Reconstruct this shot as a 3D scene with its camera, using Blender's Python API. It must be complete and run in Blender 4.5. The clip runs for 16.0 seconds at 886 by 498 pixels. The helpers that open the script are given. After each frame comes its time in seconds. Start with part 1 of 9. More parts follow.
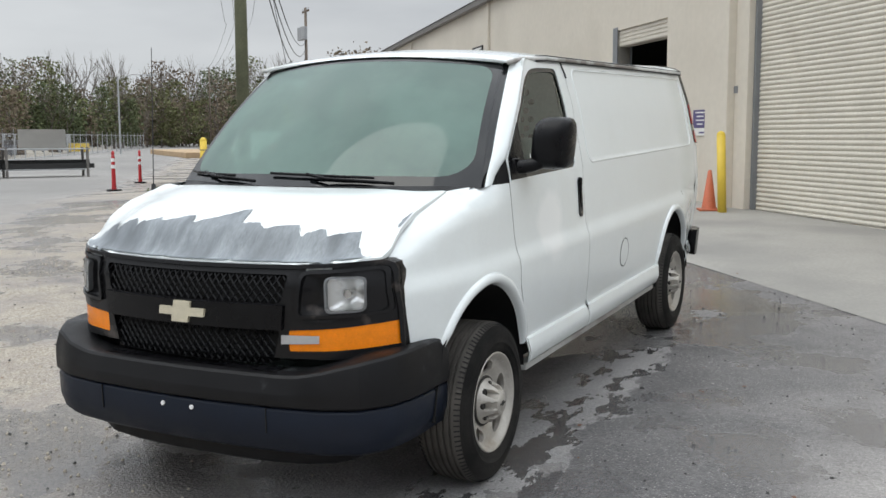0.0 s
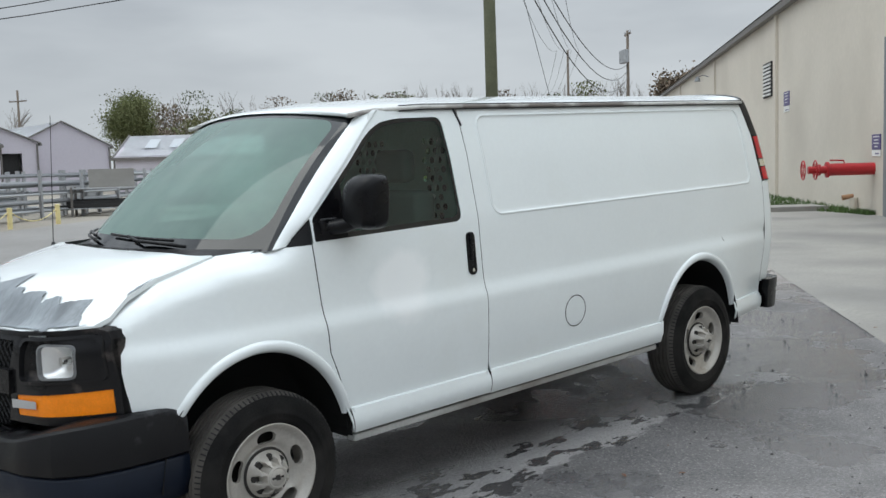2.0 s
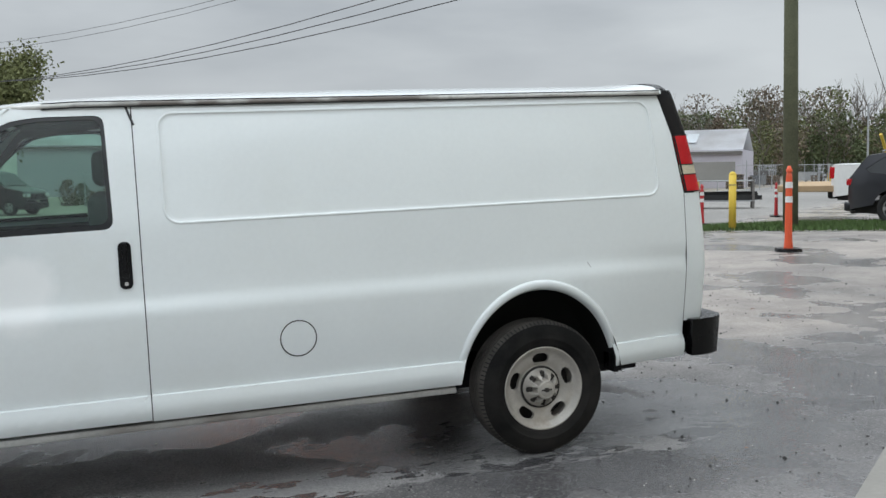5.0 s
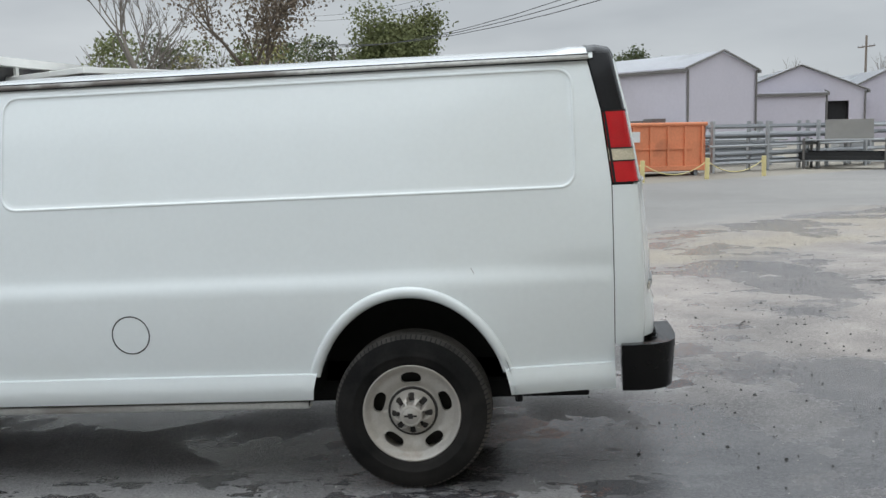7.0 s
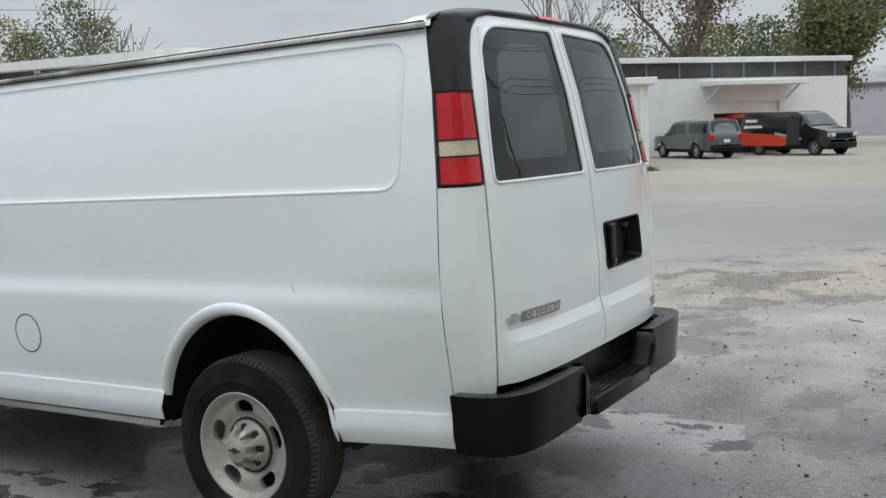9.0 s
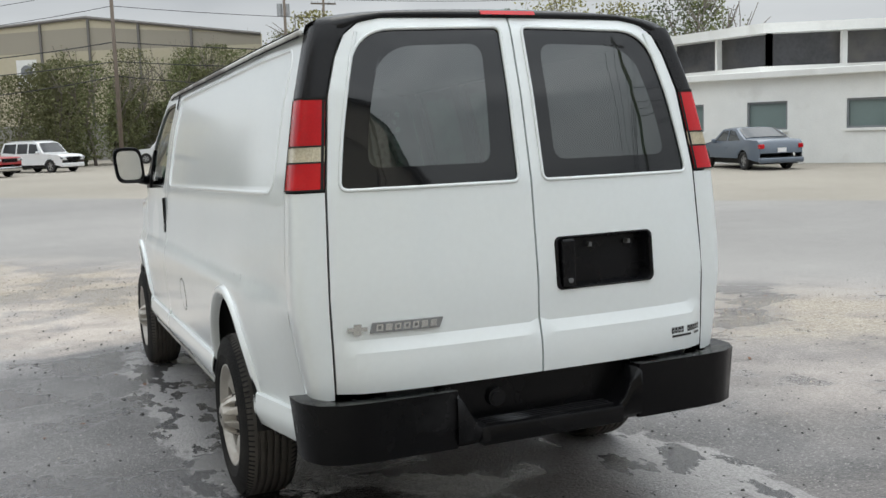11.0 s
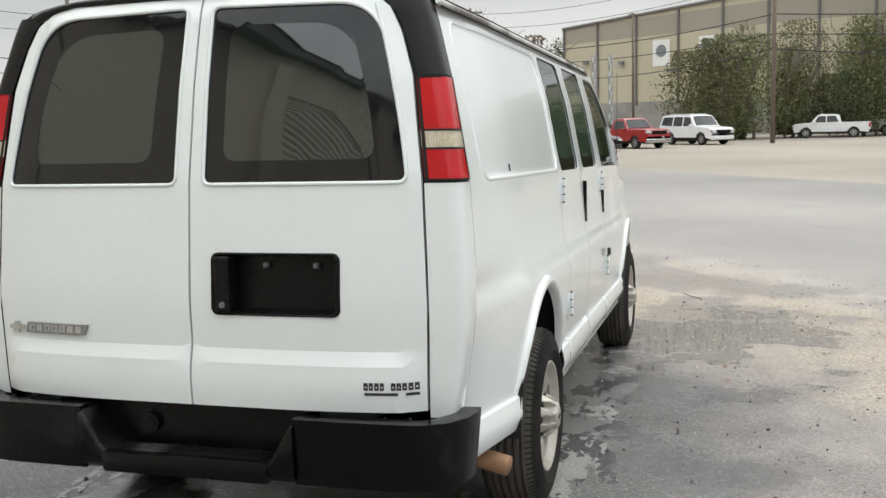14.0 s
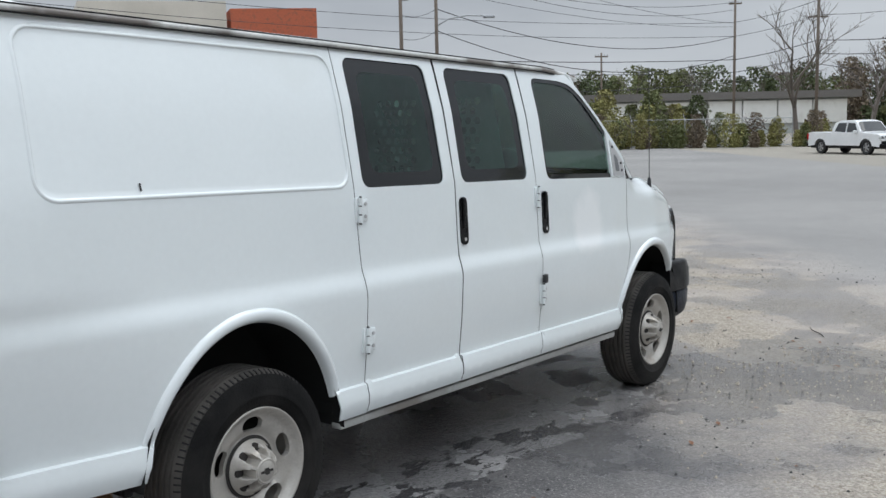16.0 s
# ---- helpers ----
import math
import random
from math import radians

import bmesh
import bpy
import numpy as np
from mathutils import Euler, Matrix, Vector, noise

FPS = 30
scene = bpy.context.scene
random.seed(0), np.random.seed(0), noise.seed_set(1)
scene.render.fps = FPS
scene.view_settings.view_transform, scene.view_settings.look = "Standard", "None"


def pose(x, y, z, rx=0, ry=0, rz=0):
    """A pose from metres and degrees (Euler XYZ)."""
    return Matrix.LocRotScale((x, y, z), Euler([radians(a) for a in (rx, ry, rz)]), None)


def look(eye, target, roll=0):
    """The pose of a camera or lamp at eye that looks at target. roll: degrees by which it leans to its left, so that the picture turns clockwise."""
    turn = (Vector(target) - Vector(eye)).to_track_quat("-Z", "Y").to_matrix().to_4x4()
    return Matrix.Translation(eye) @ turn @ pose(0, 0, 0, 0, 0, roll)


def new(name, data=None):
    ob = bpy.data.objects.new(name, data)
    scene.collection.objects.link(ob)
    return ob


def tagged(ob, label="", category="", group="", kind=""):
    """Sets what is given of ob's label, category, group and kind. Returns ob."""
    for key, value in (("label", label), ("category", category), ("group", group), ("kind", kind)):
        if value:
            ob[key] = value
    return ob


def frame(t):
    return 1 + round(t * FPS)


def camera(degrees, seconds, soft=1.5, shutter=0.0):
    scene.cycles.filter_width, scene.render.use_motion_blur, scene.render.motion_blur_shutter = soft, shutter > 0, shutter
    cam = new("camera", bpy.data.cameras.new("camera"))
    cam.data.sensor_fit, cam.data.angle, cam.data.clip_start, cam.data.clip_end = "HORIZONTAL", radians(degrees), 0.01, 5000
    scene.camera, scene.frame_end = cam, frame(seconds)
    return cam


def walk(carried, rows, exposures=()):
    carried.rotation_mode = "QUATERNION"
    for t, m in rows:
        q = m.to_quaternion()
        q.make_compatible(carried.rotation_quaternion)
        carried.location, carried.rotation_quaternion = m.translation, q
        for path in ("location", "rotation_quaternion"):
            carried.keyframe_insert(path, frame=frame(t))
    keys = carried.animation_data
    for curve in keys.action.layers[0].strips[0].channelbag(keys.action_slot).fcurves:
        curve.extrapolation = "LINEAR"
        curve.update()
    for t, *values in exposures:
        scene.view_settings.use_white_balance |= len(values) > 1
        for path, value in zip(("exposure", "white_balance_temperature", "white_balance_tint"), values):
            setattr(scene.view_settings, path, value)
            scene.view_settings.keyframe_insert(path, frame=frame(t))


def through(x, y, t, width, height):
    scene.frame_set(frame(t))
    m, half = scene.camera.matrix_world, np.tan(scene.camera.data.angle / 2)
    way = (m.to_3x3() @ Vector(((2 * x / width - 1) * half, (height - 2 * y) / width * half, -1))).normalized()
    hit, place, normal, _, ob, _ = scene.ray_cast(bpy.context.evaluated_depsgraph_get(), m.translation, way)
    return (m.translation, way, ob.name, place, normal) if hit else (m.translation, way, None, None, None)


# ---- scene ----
cam = camera(48.3, 16.0)
PATH = [
    (0, (5.712, 2.734, 1.684), (3.942, 1.845, 1.405), -0.9),
    (0.5, (5.328, 3.283, 1.695), (3.656, 2.201, 1.509), -1.7),
    (1, (4.94, 3.849, 1.723), (3.37, 2.63, 1.508), -2.0),
    (1.5, (4.488, 4.254, 1.74), (3.023, 2.909, 1.531), -1.5),
    (2, (3.991, 4.568, 1.761), (2.633, 3.115, 1.549), -2.9),
    (2.5, (3.441, 4.894, 1.741), (2.221, 3.32, 1.554), -2.5),
    (3, (2.828, 5.094, 1.708), (1.708, 3.448, 1.514), -2.0),
    (3.5, (2.281, 5.382, 1.696), (1.264, 3.674, 1.471), -2.0),
    (4, (1.732, 5.577, 1.688), (0.841, 3.8, 1.469), -1.7),
    (4.5, (1.099, 5.716, 1.643), (0.341, 3.875, 1.451), -2.5),
    (5, (0.432, 5.817, 1.605), (-0.195, 3.926, 1.431), -2.5),
    (5.2, (0.157, 5.821, 1.575), (-0.427, 3.917, 1.399), -2.5),
    (7.3, (-2.627, 5.201, 1.638), (-2.296, 3.242, 1.406), -2.5),
    (7.5, (-2.798, 5.065, 1.614), (-2.387, 3.119, 1.398), -2.2),
    (8, (-3.385, 4.656, 1.607), (-2.773, 2.761, 1.41), -2.6),
    (8.5, (-3.982, 4.271, 1.591), (-3.137, 2.472, 1.37), -3.6),
    (9, (-4.484, 3.807, 1.519), (-3.432, 2.118, 1.311), -3.5),
    (9.2, (-4.688, 3.652, 1.527), (-3.554, 2.018, 1.318), -3.3),
    (11.3, (-6.238, 1.374, 1.48), (-4.349, 0.741, 1.302), -2.7),
    (11.5, (-6.282, 1.121, 1.487), (-4.367, 0.572, 1.314), -2.7),
    (12, (-6.383, 0.498, 1.499), (-4.41, 0.24, 1.303), -2.0),
    (12.5, (-6.282, -0.048, 1.493), (-4.293, -0.123, 1.293), -1.5),
    (13, (-6.24, -0.603, 1.484), (-4.259, -0.454, 1.255), -1.2),
    (13.5, (-5.979, -1.157, 1.48), (-4.027, -0.77, 1.282), -0.8),
    (14, (-5.712, -1.699, 1.469), (-3.803, -1.139, 1.272), -1.1),
    (14.5, (-5.365, -2.208, 1.475), (-3.531, -1.441, 1.26), -0.9),
    (15, (-4.939, -2.692, 1.49), (-3.15, -1.827, 1.264), -0.5),
    (15.5, (-4.603, -3.187, 1.506), (-2.907, -2.153, 1.271), 0.2),
    (16, (-4.142, -3.605, 1.524), (-2.54, -2.424, 1.322), -0.3),
]
TILT = Matrix.Rotation(radians(1.7), 4, 'Y')
walk(cam, [(t, TILT @ look(e, g, r)) for t, e, g, r in PATH],
     exposures=[(0, 0.20, 6650, 6), (0.5, -0.02, 6450, 4), (1.2, 0.08, 6400, 4), (5.2, 0.12, 6500, 4), (9.2, 0.11, 6500, 5), (11.3, 0.30, 6750, 5), (13.5, 0.48, 7150, 6), (15, 0.18, 6480, 5), (16, 0.0, 6350, 6)])

# ---- sky and light: a low overcast in early afternoon ----
world = bpy.data.worlds.new("overcast")
scene.world = world
world.use_nodes = True
wn, wl = world.node_tree.nodes, world.node_tree.links
wn.clear()
w_out, w_bg = wn.new("ShaderNodeOutputWorld"), wn.new("ShaderNodeBackground")
w_co, w_map, w_n1, w_n2 = wn.new("ShaderNodeTexCoord"), wn.new("ShaderNodeMapping"), wn.new("ShaderNodeTexNoise"), wn.new("ShaderNodeTexNoise")
w_sep, w_up, w_r1, w_mix, w_m2 = wn.new("ShaderNodeSeparateXYZ"), wn.new("ShaderNodeMapRange"), wn.new("ShaderNodeValToRGB"), wn.new("ShaderNodeMix"), wn.new("ShaderNodeMix")
w_map.inputs["Scale"].default_value = (1.3, 1.3, 5.0)
w_n1.inputs["Scale"].default_value, w_n1.inputs["Detail"].default_value = 1.6, 5
w_n2.inputs["Scale"].default_value, w_n2.inputs["Detail"].default_value = 4.0, 6
w_r1.color_ramp.elements[0].position, w_r1.color_ramp.elements[0].color = 0.36, (0.50, 0.53, 0.60, 1)
w_r1.color_ramp.elements[1].position, w_r1.color_ramp.elements[1].color = 0.66, (0.80, 0.83, 0.90, 1)
w_mix.data_type = w_m2.data_type = "RGBA"
w_mix.inputs[7].default_value = (0.93, 0.95, 1.0, 1)
w_up.inputs[1].default_value, w_up.inputs[2].default_value, w_up.inputs[3].default_value, w_up.inputs[4].default_value = -0.02, 0.16, 0.75, 0.0
wl.new(w_co.outputs["Generated"], w_map.inputs[0])
wl.new(w_map.outputs[0], w_n1.inputs[0])
wl.new(w_map.outputs[0], w_n2.inputs[0])
w_m2.inputs[0].default_value = 0.3
wl.new(w_n1.outputs[0], w_m2.inputs[6])
wl.new(w_n2.outputs[0], w_m2.inputs[7])
wl.new(w_m2.outputs[2], w_r1.inputs[0])
wl.new(w_co.outputs["Generated"], w_sep.inputs[0])
wl.new(w_sep.outputs[2], w_up.inputs[0])
wl.new(w_up.outputs[0], w_mix.inputs[0])
wl.new(w_r1.outputs[0], w_mix.inputs[6])
wl.new(w_mix.outputs[2], w_bg.inputs[0])
# an overcast sky is about three times as bright overhead as at the horizon
w_zen = wn.new("ShaderNodeMapRange")
w_zen.interpolation_type = "SMOOTHSTEP"
for i, v in zip((1, 2, 3, 4), (0.12, 0.85, 0.69, 2.3)):
    w_zen.inputs[i].default_value = v
wl.new(w_sep.outputs[2], w_zen.inputs[0])
wl.new(w_zen.outputs[0], w_bg.inputs[1])
wl.new(w_bg.outputs[0], w_out.inputs[0])

sun = new("sun", bpy.data.lights.new("sun", "SUN"))
sun.data.energy, sun.data.angle, sun.data.color = 0.8, radians(40), (1.0, 0.97, 0.93)
sun.matrix_world = look((10, -6, 30), (0, 0, 0))

# ---- materials ----
def mat(name, color, rough=0.6, metal=0.0, vary=0.12, scale=6.0, fine=60.0, bump=0.0, bump_scale=None, second=None, second_at=0.55, soft=0.1,
        coat=0.0, spec=None, object_random=0.0, rough_vary=0.0, stretch=None):
    """A surface with two scales of variation; second: a stain or wear colour that shows where a broad noise is high."""
    m = bpy.data.materials.new(name)
    m.use_nodes = True
    n, l = m.node_tree.nodes, m.node_tree.links
    b = n["Principled BSDF"]
    b.inputs["Roughness"].default_value, b.inputs["Metallic"].default_value = rough, metal
    b.inputs["Coat Weight"].default_value = coat
    b.inputs["Coat Roughness"].default_value = 0.08
    if spec is not None:
        b.inputs["Specular IOR Level"].default_value = spec
    co = n.new("ShaderNodeTexCoord")
    n1, n2 = n.new("ShaderNodeTexNoise"), n.new("ShaderNodeTexNoise")
    n1.inputs["Scale"].default_value, n1.inputs["Detail"].default_value = scale, 6
    n2.inputs["Scale"].default_value, n2.inputs["Detail"].default_value = fine, 4
    where = co.outputs["Object"]
    if stretch:
        mp = n.new("ShaderNodeMapping")
        mp.inputs["Scale"].default_value = stretch
        l.new(where, mp.inputs[0])
        where = mp.outputs[0]
    l.new(where, n1.inputs[0])
    l.new(where, n2.inputs[0])
    add = n.new("ShaderNodeMath")
    add.operation = "ADD"
    l.new(n1.outputs[0], add.inputs[0])
    l.new(n2.outputs[0], add.inputs[1])
    rng = n.new("ShaderNodeMapRange")
    rng.inputs[1].default_value, rng.inputs[2].default_value = 0.6, 1.4
    rng.inputs[3].default_value, rng.inputs[4].default_value = 1 - vary, 1 + vary
    l.new(add.outputs[0], rng.inputs[0])
    val = rng.outputs[0]
    if object_random:
        oi, r2, mu = n.new("ShaderNodeObjectInfo"), n.new("ShaderNodeMapRange"), n.new("ShaderNodeMath")
        r2.inputs[3].default_value, r2.inputs[4].default_value = 1 - object_random, 1 + object_random
        mu.operation = "MULTIPLY"
        l.new(oi.outputs["Random"], r2.inputs[0])
        l.new(r2.outputs[0], mu.inputs[0])
        l.new(val, mu.inputs[1])
        val = mu.outputs[0]
    hsv = n.new("ShaderNodeHueSaturation")
    hsv.inputs["Color"].default_value = (*color, 1)
    l.new(val, hsv.inputs["Value"])
    src = hsv.outputs[0]
    if second is not None:
        n3, r3, mx = n.new("ShaderNodeTexNoise"), n.new("ShaderNodeMapRange"), n.new("ShaderNodeMix")
        n3.inputs["Scale"].default_value, n3.inputs["Detail"].default_value = scale * 0.45, 8
        l.new(where, n3.inputs[0])
        r3.inputs[1].default_value, r3.inputs[2].default_value = second_at - soft, second_at + soft
        l.new(n3.outputs[0], r3.inputs[0])
        mx.data_type = "RGBA"
        mx.inputs[7].default_value = (*second, 1)
        l.new(r3.outputs[0], mx.inputs[0])
        l.new(src, mx.inputs[6])
        src = mx.outputs[2]
    l.new(src, b.inputs["Base Color"])
    if rough_vary:
        rr = n.new("ShaderNodeMapRange")
        rr.inputs[1].default_value, rr.inputs[2].default_value = 0.35, 0.65
        rr.inputs[3].default_value, rr.inputs[4].default_value = max(0.02, rough - rough_vary), min(1, rough + rough_vary)
        l.new(n1.outputs[0], rr.inputs[0])
        l.new(rr.outputs[0], b.inputs["Roughness"])
    if bump:
        bp, n4 = n.new("ShaderNodeBump"), n.new("ShaderNodeTexNoise")
        n4.inputs["Scale"].default_value, n4.inputs["Detail"].default_value = bump_scale or fine, 5
        l.new(co.outputs["Object"], n4.inputs[0])
        bp.inputs["Strength"].default_value, bp.inputs["Distance"].default_value = bump, 0.01
        l.new(n4.outputs[0], bp.inputs["Height"])
        l.new(bp.outputs[0], b.inputs["Normal"])
    return m


def glass(name, color=(0.35, 0.42, 0.40), through=0.5, rough=0.02, veil=0.0, low=0.3, haze=(0.42, 0.45, 0.43), stretch=(9, 9, 1.6), mirror=0.06):
    """Thin tinted sheet: a mirror-like coat over a clear, tinted film, with a diffuse veil that paints in reflected
    haze.
    """
    m = bpy.data.materials.new(name)
    m.use_nodes = True
    n, l = m.node_tree.nodes, m.node_tree.links
    n.remove(n["Principled BSDF"])
    out = n["Material Output"]
    tr, gl, mx, fr = n.new("ShaderNodeBsdfTransparent"), n.new("ShaderNodeBsdfGlossy"), n.new("ShaderNodeMixShader"), n.new("ShaderNodeLayerWeight")
    tr.inputs[0].default_value = (*[c * through for c in color], 1)
    gl.inputs["Roughness"].default_value = rough
    gl.inputs["Color"].default_value = (0.95, 0.97, 0.97, 1)
    fr.inputs[0].default_value = 0.5
    pw, ga = n.new("ShaderNodeMath"), n.new("ShaderNodeMapRange")
    pw.operation = "POWER"
    pw.inputs[1].default_value = 4.5
    l.new(fr.outputs["Facing"], pw.inputs[0])
    ga.inputs[3].default_value, ga.inputs[4].default_value = mirror, 1.0
    l.new(pw.outputs[0], ga.inputs[0])
    l.new(ga.outputs[0], mx.inputs[0])
    l.new(tr.outputs[0], mx.inputs[1])
    l.new(gl.outputs[0], mx.inputs[2])
    last = mx.outputs[0]
    if veil:
        df, m2, no, rg, co = n.new("ShaderNodeBsdfDiffuse"), n.new("ShaderNodeMixShader"), n.new("ShaderNodeTexNoise"), n.new("ShaderNodeMapRange"), n.new("ShaderNodeTexCoord")
        mp = n.new("ShaderNodeMapping")
        mp.inputs["Scale"].default_value = stretch
        df.inputs[0].default_value = (*haze, 1)
        no.inputs["Scale"].default_value, no.inputs["Detail"].default_value = 2.5, 5
        rg.inputs[1].default_value, rg.inputs[2].default_value, rg.inputs[3].default_value, rg.inputs[4].default_value = 0.4, 0.75, veil * low, veil
        l.new(co.outputs["Object"], mp.inputs[0])
        l.new(mp.outputs[0], no.inputs[0])
        l.new(no.outputs[0], rg.inputs[0])
        l.new(rg.outputs[0], m2.inputs[0])
        l.new(last, m2.inputs[1])
        l.new(df.outputs[0], m2.inputs[2])
        last = m2.outputs[0]
    l.new(last, out.inputs[0])
    return m


M = {}
M["van_white"] = mat("white van paint", (0.800, 0.845, 0.848), 0.22, vary=0.02, scale=3, fine=40, coat=0.8, second=(0.74, 0.775, 0.755), second_at=0.72, soft=0.12, bump=0.015, bump_scale=300)
M["door_white"] = mat("white door paint", (0.800, 0.845, 0.848), 0.22, vary=0.02, scale=3, fine=40, coat=0.8, second=(0.74, 0.775, 0.755), second_at=0.72, soft=0.12, bump=0.015, bump_scale=300)


def decal_ghost(m, x0, z0, r):
    """A pale ragged round in a door's paint where a decal was peeled off."""
    n, l = m.node_tree.nodes, m.node_tree.links
    b = n["Principled BSDF"]
    src = b.inputs["Base Color"].links[0].from_socket
    co, flat, dist, no, ms, ad, rg, mx = n.new("ShaderNodeTexCoord"), n.new("ShaderNodeVectorMath"), n.new("ShaderNodeVectorMath"), n.new("ShaderNodeTexNoise"), n.new("ShaderNodeMath"), n.new("ShaderNodeMath"), n.new("ShaderNodeMapRange"), n.new("ShaderNodeMix")
    flat.operation, dist.operation, ms.operation, ad.operation, mx.data_type = "MULTIPLY", "DISTANCE", "MULTIPLY", "ADD", "RGBA"
    flat.inputs[1].default_value, dist.inputs[1].default_value, ms.inputs[1].default_value = (1, 0, 1), (x0, 0, z0), 0.16
    no.inputs["Scale"].default_value, no.inputs["Detail"].default_value = 7, 5
    l.new(co.outputs["Object"], flat.inputs[0])
    l.new(flat.outputs[0], dist.inputs[0])
    l.new(co.outputs["Object"], no.inputs[0])
    l.new(no.outputs[0], ms.inputs[0])
    l.new(dist.outputs["Value"], ad.inputs[0])
    l.new(ms.outputs[0], ad.inputs[1])
    for i, v in zip((1, 2, 3, 4), (r * 0.8 + 0.06, r + 0.10, 1.0, 0.0)):
        rg.inputs[i].default_value = v
    l.new(ad.outputs[0], rg.inputs[0])
    l.new(rg.outputs[0], mx.inputs[0])
    l.new(src, mx.inputs[6])
    mx.inputs[7].default_value = (0.91, 0.935, 0.935, 1)
    l.new(mx.outputs[2], b.inputs["Base Color"])


decal_ghost(M["door_white"], 0.88, 1.085, 0.19)
M["black_plastic"] = mat("black plastic", (0.005, 0.005, 0.006), 0.30, vary=0.3, scale=9, fine=220, bump=0.12, bump_scale=500, second=(0.018, 0.018, 0.019), second_at=0.68, soft=0.08, spec=0.2, rough_vary=0.12)
M["grey_plastic"] = mat("weathered dark grey plastic", (0.008, 0.008, 0.009), 0.40, spec=0.2, vary=0.25, scale=6, fine=150, bump=0.12, bump_scale=420, second=(0.060, 0.062, 0.066), second_at=0.64, soft=0.03, rough_vary=0.12)
M["blue_plastic"] = mat("blue black bumper valance", (0.006, 0.010, 0.020), 0.42, spec=0.25, vary=0.2, scale=7, fine=150, bump=0.1, bump_scale=420, rough_vary=0.1)
M["gloss_black"] = mat("gloss black trim", (0.009, 0.009, 0.010), 0.25, vary=0.2, scale=8, fine=90, coat=0.08, spec=0.22, second=(0.07, 0.06, 0.055), second_at=0.66, soft=0.03)
M["frit"] = mat("black glass border", (0.006, 0.007, 0.008), 0.05, vary=0.1, coat=0.0, spec=0.55)
M["seam"] = mat("dark seam void", (0.01, 0.01, 0.01), 0.9, vary=0.1)
M["rubber"] = mat("dusty tyre rubber", (0.008, 0.008, 0.008), 0.7, spec=0.14, vary=0.35, scale=9, fine=120, second=(0.030, 0.028, 0.026), second_at=0.56, soft=0.16, bump=0.3, bump_scale=160)
M["tread"] = mat("dust-grey tyre tread", (0.052, 0.049, 0.045), 0.85, spec=0.2, vary=0.35, scale=8, fine=90, second=(0.115, 0.105, 0.094), second_at=0.52, soft=0.16, bump=0.3, bump_scale=160)
M["sill"] = mat("grimy white sill paint", (0.42, 0.42, 0.40), 0.5, vary=0.2, scale=4, second=(0.22, 0.20, 0.18), second_at=0.6, soft=0.1)
M["steel"] = mat("dull silver wheel steel", (0.47, 0.445, 0.405), 0.40, metal=0.35, vary=0.12, scale=14, fine=120, second=(0.30, 0.24, 0.18), second_at=0.72, soft=0.09)
M["chrome"] = mat("worn chrome", (0.62, 0.62, 0.61), 0.16, metal=1.0, vary=0.1, scale=20, second=(0.3, 0.28, 0.25), second_at=0.72, soft=0.06)
M["hub_dark"] = mat("brake dark", (0.03, 0.027, 0.025), 0.8, vary=0.3)
M["primer"] = mat("bare grey primer", (0.245, 0.272, 0.295), 0.5, vary=0.30, scale=12, fine=70, second=(0.125, 0.140, 0.155), second_at=0.53, soft=0.12, stretch=(0.55, 1.7, 0.55))
M["amber"] = mat("amber lens", (0.92, 0.255, 0.006), 0.16, vary=0.12, scale=25, fine=140, coat=0.15, spec=0.3, bump=0.25, bump_scale=160)
M["red_lens"] = mat("red lens", (0.40, 0.003, 0.010), 0.08, vary=0.25, scale=5, fine=160, coat=0.3, spec=0.3, bump=0.05, bump_scale=180, second=(0.64, 0.014, 0.018), second_at=0.50, soft=0.2)
M["reverse"] = mat("ribbed clear lamp lens", (0.56, 0.50, 0.37), 0.15, vary=0.3, scale=14, fine=120, coat=0.6)
M["clear_lens"] = mat("clear reverse lens", (0.60, 0.55, 0.42), 0.2, vary=0.12, scale=30, fine=200, coat=0.6, bump=0.4, bump_scale=200)
M["reflector"] = mat("lamp reflector", (0.88, 0.89, 0.89), 0.30, metal=1.0, vary=0.06, bump=0.25, bump_scale=60)
M["bumper_black"] = mat("glossy black bumper plastic", (0.0035, 0.0035, 0.004), 0.20, vary=0.3, scale=7, fine=220, bump=0.08, bump_scale=500, second=(0.016, 0.016, 0.017), second_at=0.68, soft=0.06, spec=0.2, rough_vary=0.12)
M["head_lens"] = mat("clear headlamp lens", (0.66, 0.68, 0.68), 0.12, metal=0.0, vary=0.25, scale=18, fine=60, coat=0.5, bump=0.8, bump_scale=45, second=(0.16, 0.17, 0.18), second_at=0.53, soft=0.05)
M["sticker"] = mat("pale green sticker", (0.55, 0.70, 0.62), 0.5, vary=0.1)
M["bezel"] = mat("grey lamp bezel", (0.15, 0.155, 0.16), 0.4, vary=0.15)
M["badge"] = mat("grey badge ground", (0.24, 0.245, 0.25), 0.35, vary=0.15)
M["tape"] = mat("grey tape", (0.42, 0.42, 0.42), 0.5, vary=0.1)
# pale green diffuse veil painted in for sky reflected in the windshield
M["glass_ws"] = glass("windshield glass", (0.62, 0.80, 0.73), 0.6, veil=0.58, low=0.72, haze=(0.225, 0.335, 0.295), stretch=(1, 1, 1))
M["glass_side"] = glass("side glass", (0.60, 0.80, 0.71), 0.86, mirror=0.05)
# weaker green veils paint sky haze onto the cargo and rear panes
M["glass_dark"] = glass("dark tinted glass", (0.46, 0.66, 0.58), 0.09, veil=0.05, mirror=0.115, haze=(0.20, 0.34, 0.295), stretch=(14, 14, 1.2))
